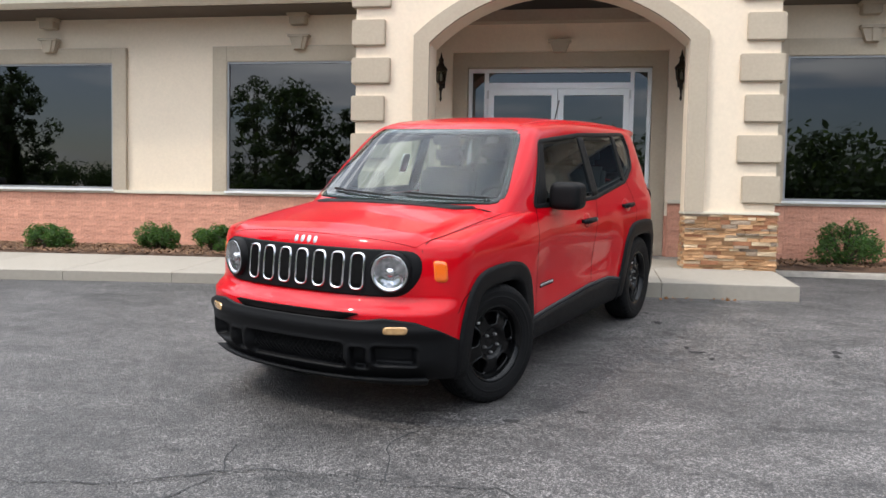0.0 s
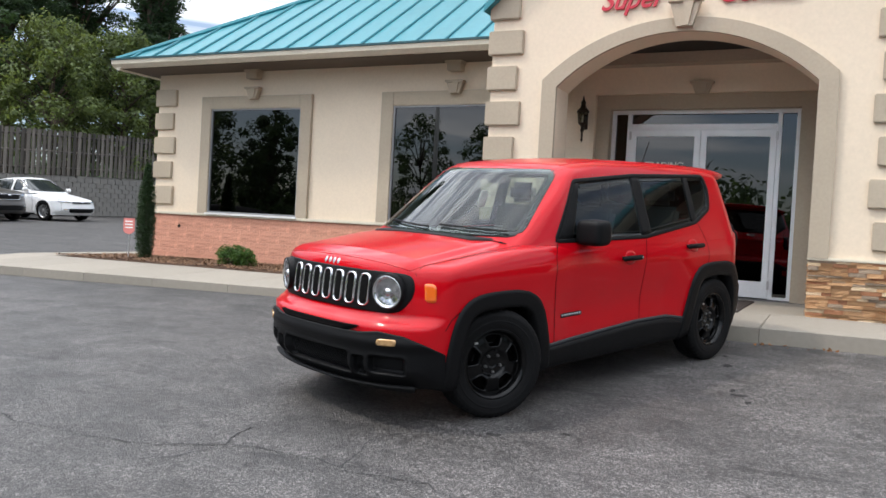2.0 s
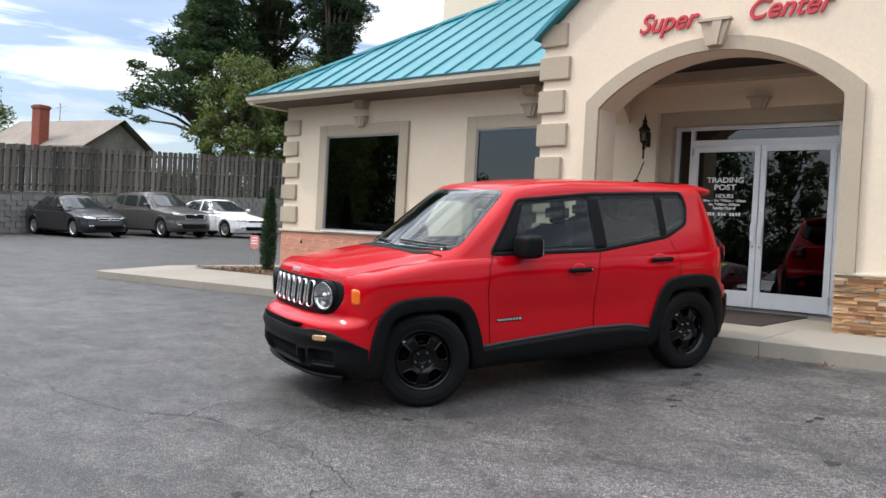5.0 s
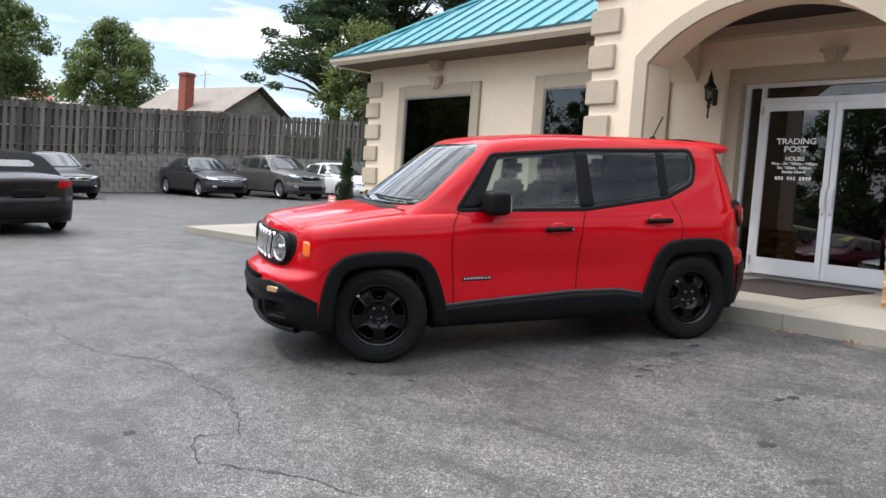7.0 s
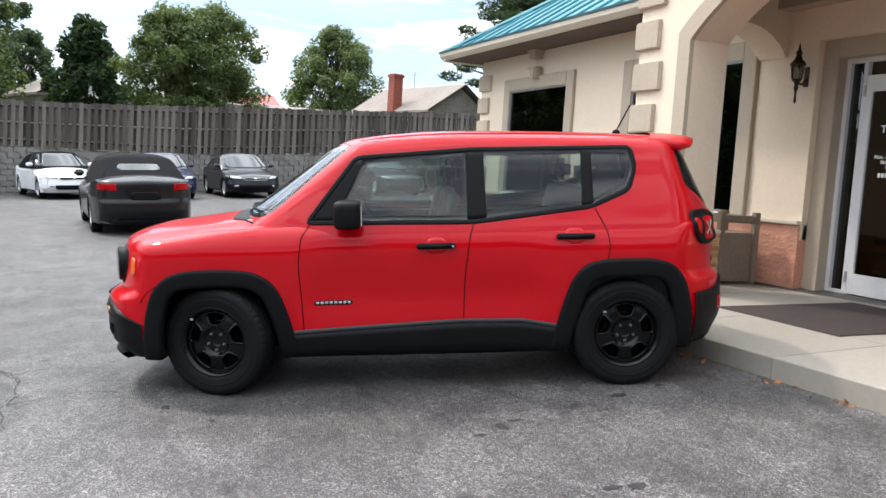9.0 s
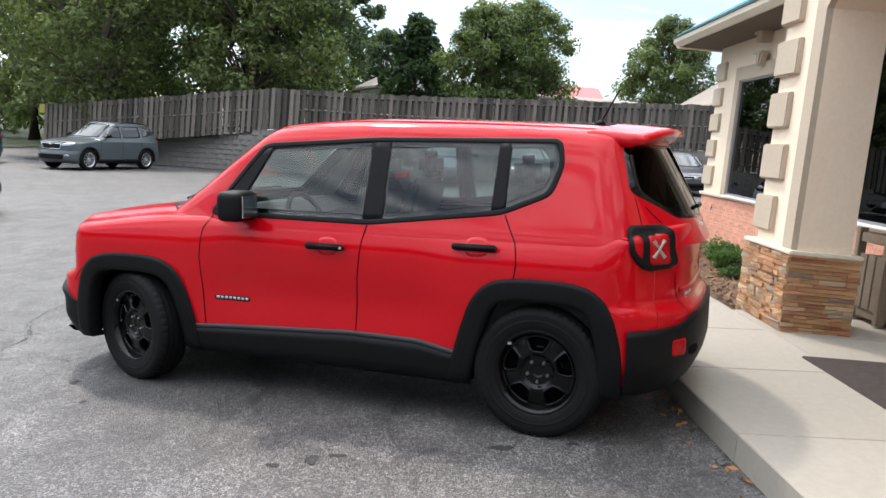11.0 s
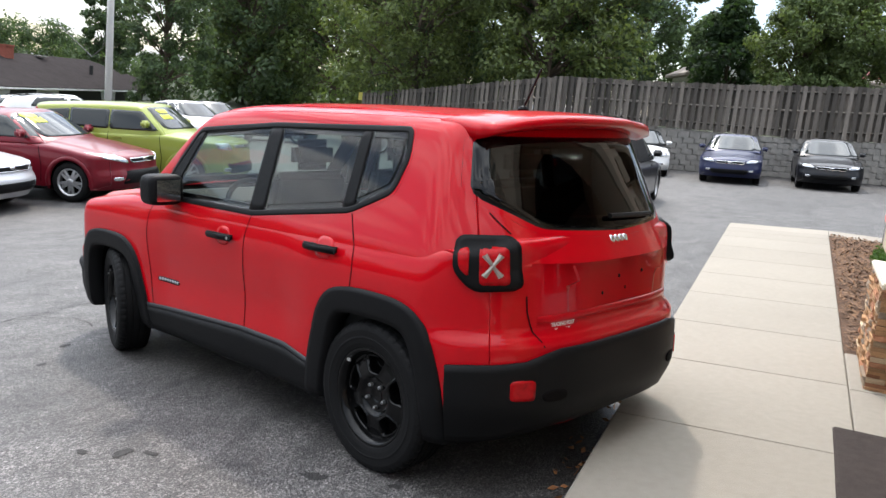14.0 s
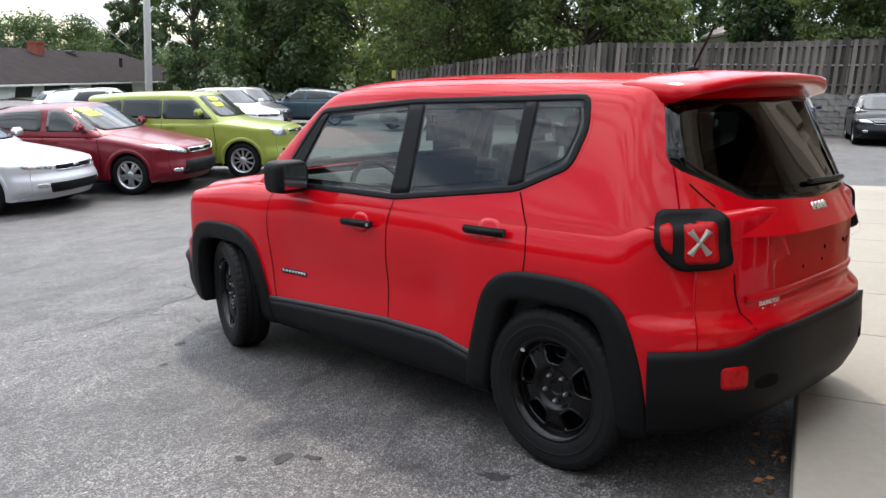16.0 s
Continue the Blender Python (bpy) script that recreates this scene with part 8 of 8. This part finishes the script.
ys_ = thing("yard_sign", "small faded red shield sign on a thin stake", "sign", pose(-8.60, 5.03, 0.39, 0, 0, 2))
part("stake", tube(bmesh.new(), [(0, 0, -0.05), (0, 0, 0.42)], 0.008, 6), M_STEEL, ys_)
bm = bmesh.new()
prism(bm, [(-0.12, 0.66), (-0.12, 0.46), (-0.08, 0.42), (0.0, 0.40), (0.08, 0.42), (0.12, 0.46), (0.12, 0.66)], "y", -0.012, -0.008)
plate = part("plate", bm, M_SIGNPINK, ys_)
for i, z in enumerate((0.60, 0.55, 0.50)):
    part("text_bar", boxes((-0.08, -0.0145, z, 0.08, -0.0125, z + 0.02)), M_WHITE, plate)


def lantern(x):
    l = thing("wall_lantern", "dark bronze carriage lantern on the porch wall", "lamp", pose(x, YF - 0.14, 2.765) @ Matrix.Diagonal((0.95, 0.82, 0.955, 1)), "porch lanterns")
    part("lantern_cage", spin(bmesh.new(), [(0.03, -0.12), (0.055, -0.10), (0.062, -0.085)], "z", (0, 0, 0), 12), M_BRONZE, l)
    part("glass", spin(bmesh.new(), [(0.058, -0.08), (0.072, 0.06)], "z", (0, 0, 0), 12), M_LAMPGLASS, l)
    for i in range(6):
        a = i * math.pi / 3
        part("cage_bar", tube(bmesh.new(), [(0.060 * math.cos(a), 0.060 * math.sin(a), -0.085), (0.076 * math.cos(a), 0.076 * math.sin(a), 0.065)], 0.006, 5), M_BRONZE, l)
    part("cap", spin(bmesh.new(), [(0.09, 0.06), (0.085, 0.085), (0.045, 0.13), (0.028, 0.18), (0.04, 0.20), (0.018, 0.23), (0.012, 0.27), (0.0, 0.31)], "z", (0, 0, 0), 16), M_BRONZE, l, "", True)
    part("tail", spin(bmesh.new(), [(0.03, -0.12), (0.018, -0.16), (0.03, -0.18), (0.014, -0.22), (0.012, -0.30), (0.02, -0.32), (0.0, -0.36)], "z", (0, 0, 0), 12), M_BRONZE, l, "", True)
    part("bracket", tube(bmesh.new(), [(0, 0.17, -0.06), (0, 0.10, -0.14), (0, 0.03, -0.13)], 0.012, 6), M_BRONZE, l)
    part("back_plate", boxes((-0.035, 0.155, -0.16, 0.035, 0.172, 0.06), bevel=0.006), M_BRONZE, l)
    part("bulb", spin(bmesh.new(), [(0.015, -0.08), (0.018, 0.0), (0.0, 0.04)], "z", (0, 0, 0), 10), M_WHITE, l, "", True)


lantern(-1.415)
lantern(1.605)
mat_ob = thing("door_mat", "dark brown entrance mat on the concrete porch", "mat", pose(0.27, 5.1, 0.0))
bm = bmesh.new()
cor = [(-0.64, -0.80), (0.64, -0.80), (0.64, 0.85), (-0.64, 0.85)]
lo_ = [bm.verts.new((a, b, float(walk_top(a + 0.27, b + 5.1)) + 0.001)) for a, b in cor]
hi_ = [bm.verts.new((a * 0.985, b * 0.985, float(walk_top(a + 0.27, b + 5.1)) + 0.014)) for a, b in cor]
bm.faces.new(hi_)
for i in range(4):
    bm.faces.new((lo_[i], lo_[(i + 1) % 4], hi_[(i + 1) % 4], hi_[i]))
part("mat_body", bm, M_MAT, mat_ob)

can = thing("waste_bin", "square brown slatted litter bin with corner posts", "bin", pose(-1.95, 5.72, 0.475))
part("bin_body", boxes((-0.24, -0.24, 0.02, 0.24, 0.24, 0.55), bevel=0.01), M_BIN, can)
for sx in (-1, 1):
    for sy in (-1, 1):
        part("post", boxes((sx * 0.24 - 0.035, sy * 0.24 - 0.035, 0, sx * 0.24 + 0.035, sy * 0.24 + 0.035, 0.78), bevel=0.006), M_BIN, can)
for sg in (-1, 1):
    part("top_rail", boxes((-0.21, sg * 0.24 - 0.02, 0.66, 0.21, sg * 0.24 + 0.02, 0.74), bevel=0.005), M_BIN, can)
    part("top_rail", boxes((sg * 0.24 - 0.02, -0.21, 0.66, sg * 0.24 + 0.02, 0.21, 0.74), bevel=0.005), M_BIN, can)
for sg in (-1, 1):
    part("slat", boxes((-0.19, sg * 0.245 - 0.01, 0.10, -0.07, sg * 0.245 + 0.01, 0.56), bevel=0.004), M_BIN, can)
    part("slat", boxes((-0.05, sg * 0.245 - 0.01, 0.10, 0.07, sg * 0.245 + 0.01, 0.56), bevel=0.004), M_BIN, can)
    part("slat", boxes((0.09, sg * 0.245 - 0.01, 0.10, 0.20, sg * 0.245 + 0.01, 0.56), bevel=0.004), M_BIN, can)
structure("downpipe", tube(bmesh.new(), [(-2.06, 5.05, 3.5), (-2.06, 5.05, 2.0)], 0.03, 8), M_BRONZE, "thin dark pipe on the porch side", "pipe")
rng = np.random.default_rng(31)
fl_c = [(x, float(kerb_y(x)) - abs(rng.normal(0, 0.07)) - 0.02) for x in rng.uniform(-2.5, 1.9, 90)]
fl_v, fl_f = leaf_cards([(x, y, float(lie(x, y)) + 0.010) for x, y in fl_c], [0.004] * 90, 1, 0.022, 32, 0.3)
fl_v[:, 2] = np.clip(fl_v[:, 2], lie(fl_v[:, 0], fl_v[:, 1]) + 0.004, None)
tagged(part("fallen_leaves", mesh_of("fallen_leaves", fl_v, fl_f), mat("dry_leaf", (0.28, 0.12, 0.04), 0.8, var=0.3, rand=0.5, island=True)), "dry brown leaves blown along the kerb", "leaves", "", "stuff")
star = bmesh.new()
prism(star, [(0.05 * (1 if i % 2 == 0 else 0.42) * math.sin(i * math.pi / 5), 0.05 * (1 if i % 2 == 0 else 0.42) * math.cos(i * math.pi / 5)) for i in range(10)], "y", -0.012, 0.0)
st_ob = thing("hose_bib", "small rusty outdoor tap on the block wall", "tap", pose(-8.62, YF - 0.02, 0.96))
part("tap_body", star, M_BRONZE, st_ob)

# ---- masonry pieces ----
blk = boxes((0.0008, 0, 0.0008, 0.3992, 0.05, 0.1992))
bmesh.ops.subdivide_edges(blk, edges=[e for e in blk.edges if abs(e.verts[0].co.y) < 1e-6 and abs(e.verts[1].co.y) < 1e-6], cuts=5, use_grid_fill=True)
rnd = random.Random(8)
for v in blk.verts:
    if v.co.y < 1e-4 and 0.01 < v.co.x < 0.39 and 0.01 < v.co.z < 0.19:
        v.co.y = -rnd.uniform(0.001, 0.007)
blk_me = bpy.data.meshes.new("brick")
blk.to_mesh(blk_me)
blk.free()
blk_me.materials.append(M_BLOCK)
for row in range(4):
    z = 0.36 + 0.2 * row
    for x0, x1 in ((XL, -1.30), (1.50, 7.0)):
        x = x0 - (0.2 if row % 2 else 0)
        while x < x1:
            a, b = max(x, x0), min(x + 0.4, x1)
            if b - a > 0.08:
                ob = new("brick", blk_me)
                ob.parent = wall_base
                ob.matrix_local = pose(a, YF - 0.025 + rnd.uniform(-0.002, 0.002), z) @ Matrix.Diagonal(((b - a) / 0.4, 1, 1.0 if row < 3 else 0.98, 1))
            x += 0.4


def ledge_pier(name, x0, x1, y0, y1, z0, z1, seed):
    p = thing(name, "stacked ledgestone base of the porch pier", "pier", kind="structure")
    part("pier_core", boxes((x0 + 0.05, y0 + 0.05, z0 - 0.1, x1 - 0.05, y1 - 0.05, z1)), M_MORTAR, p)
    rnd = random.Random(seed)
    meshes = []
    for k in range(7):
        bm = boxes((0, 0, 0, 1, 1, 1))
        for v in bm.verts:
            v.co += Vector((rnd.uniform(-0.02, 0.02), rnd.uniform(-0.12, 0.12) if v.co.y < 0.5 else 0, rnd.uniform(-0.08, 0.08)))
        me = bpy.data.meshes.new("stone")
        bmesh.ops.recalc_face_normals(bm, faces=bm.faces[:])
        bm.to_mesh(me)
        bm.free()
        me.materials.append(M_STONES[k % 4] if k < 4 else M_STONE)
        meshes.append(me)
    for a, b, c, d in ((x0, y0, x1, y0), (x1, y0, x1, y1), (x1, y1, x0, y1), (x0, y1, x0, y0)):
        L = math.hypot(c - a, d - b)
        ang = math.degrees(math.atan2(d - b, c - a))
        z = z0
        while z < z1 - 0.01:
            h = min(rnd.uniform(0.020, 0.046) * (2 if b == y1 and d == y1 else 1), z1 - z)
            s = 0.0
            while s < L - 0.005:
                w = min(rnd.uniform(0.08, 0.27), L - s)
                if L - s - w < 0.06:
                    w = L - s
                ob = new("stone", rnd.choice(meshes))
                ob.parent = p
                dep = rnd.uniform(-0.004, 0.016)
                ob.matrix_local = pose(a, b, z, 0, 0, ang) @ pose(s, -dep, 0.0) @ Matrix.Diagonal((w - 0.003, 0.07 + dep, h - 0.003, 1))
                s += w
            z += h
    part("cap_stone", boxes((x0 - 0.015, y0 - 0.015, z1 - 0.004, x1 + 0.015, y1 + 0.015, z1 + 0.03), bevel=0.008), M_GUTTER, p)


ledge_pier("pier_base", -2.20, -1.22, 4.48, 5.02, 0.43, 1.05, 21)
ledge_pier("pier_base", 1.54, 2.48, 4.52, 5.02, 0.44, 1.05, 22)
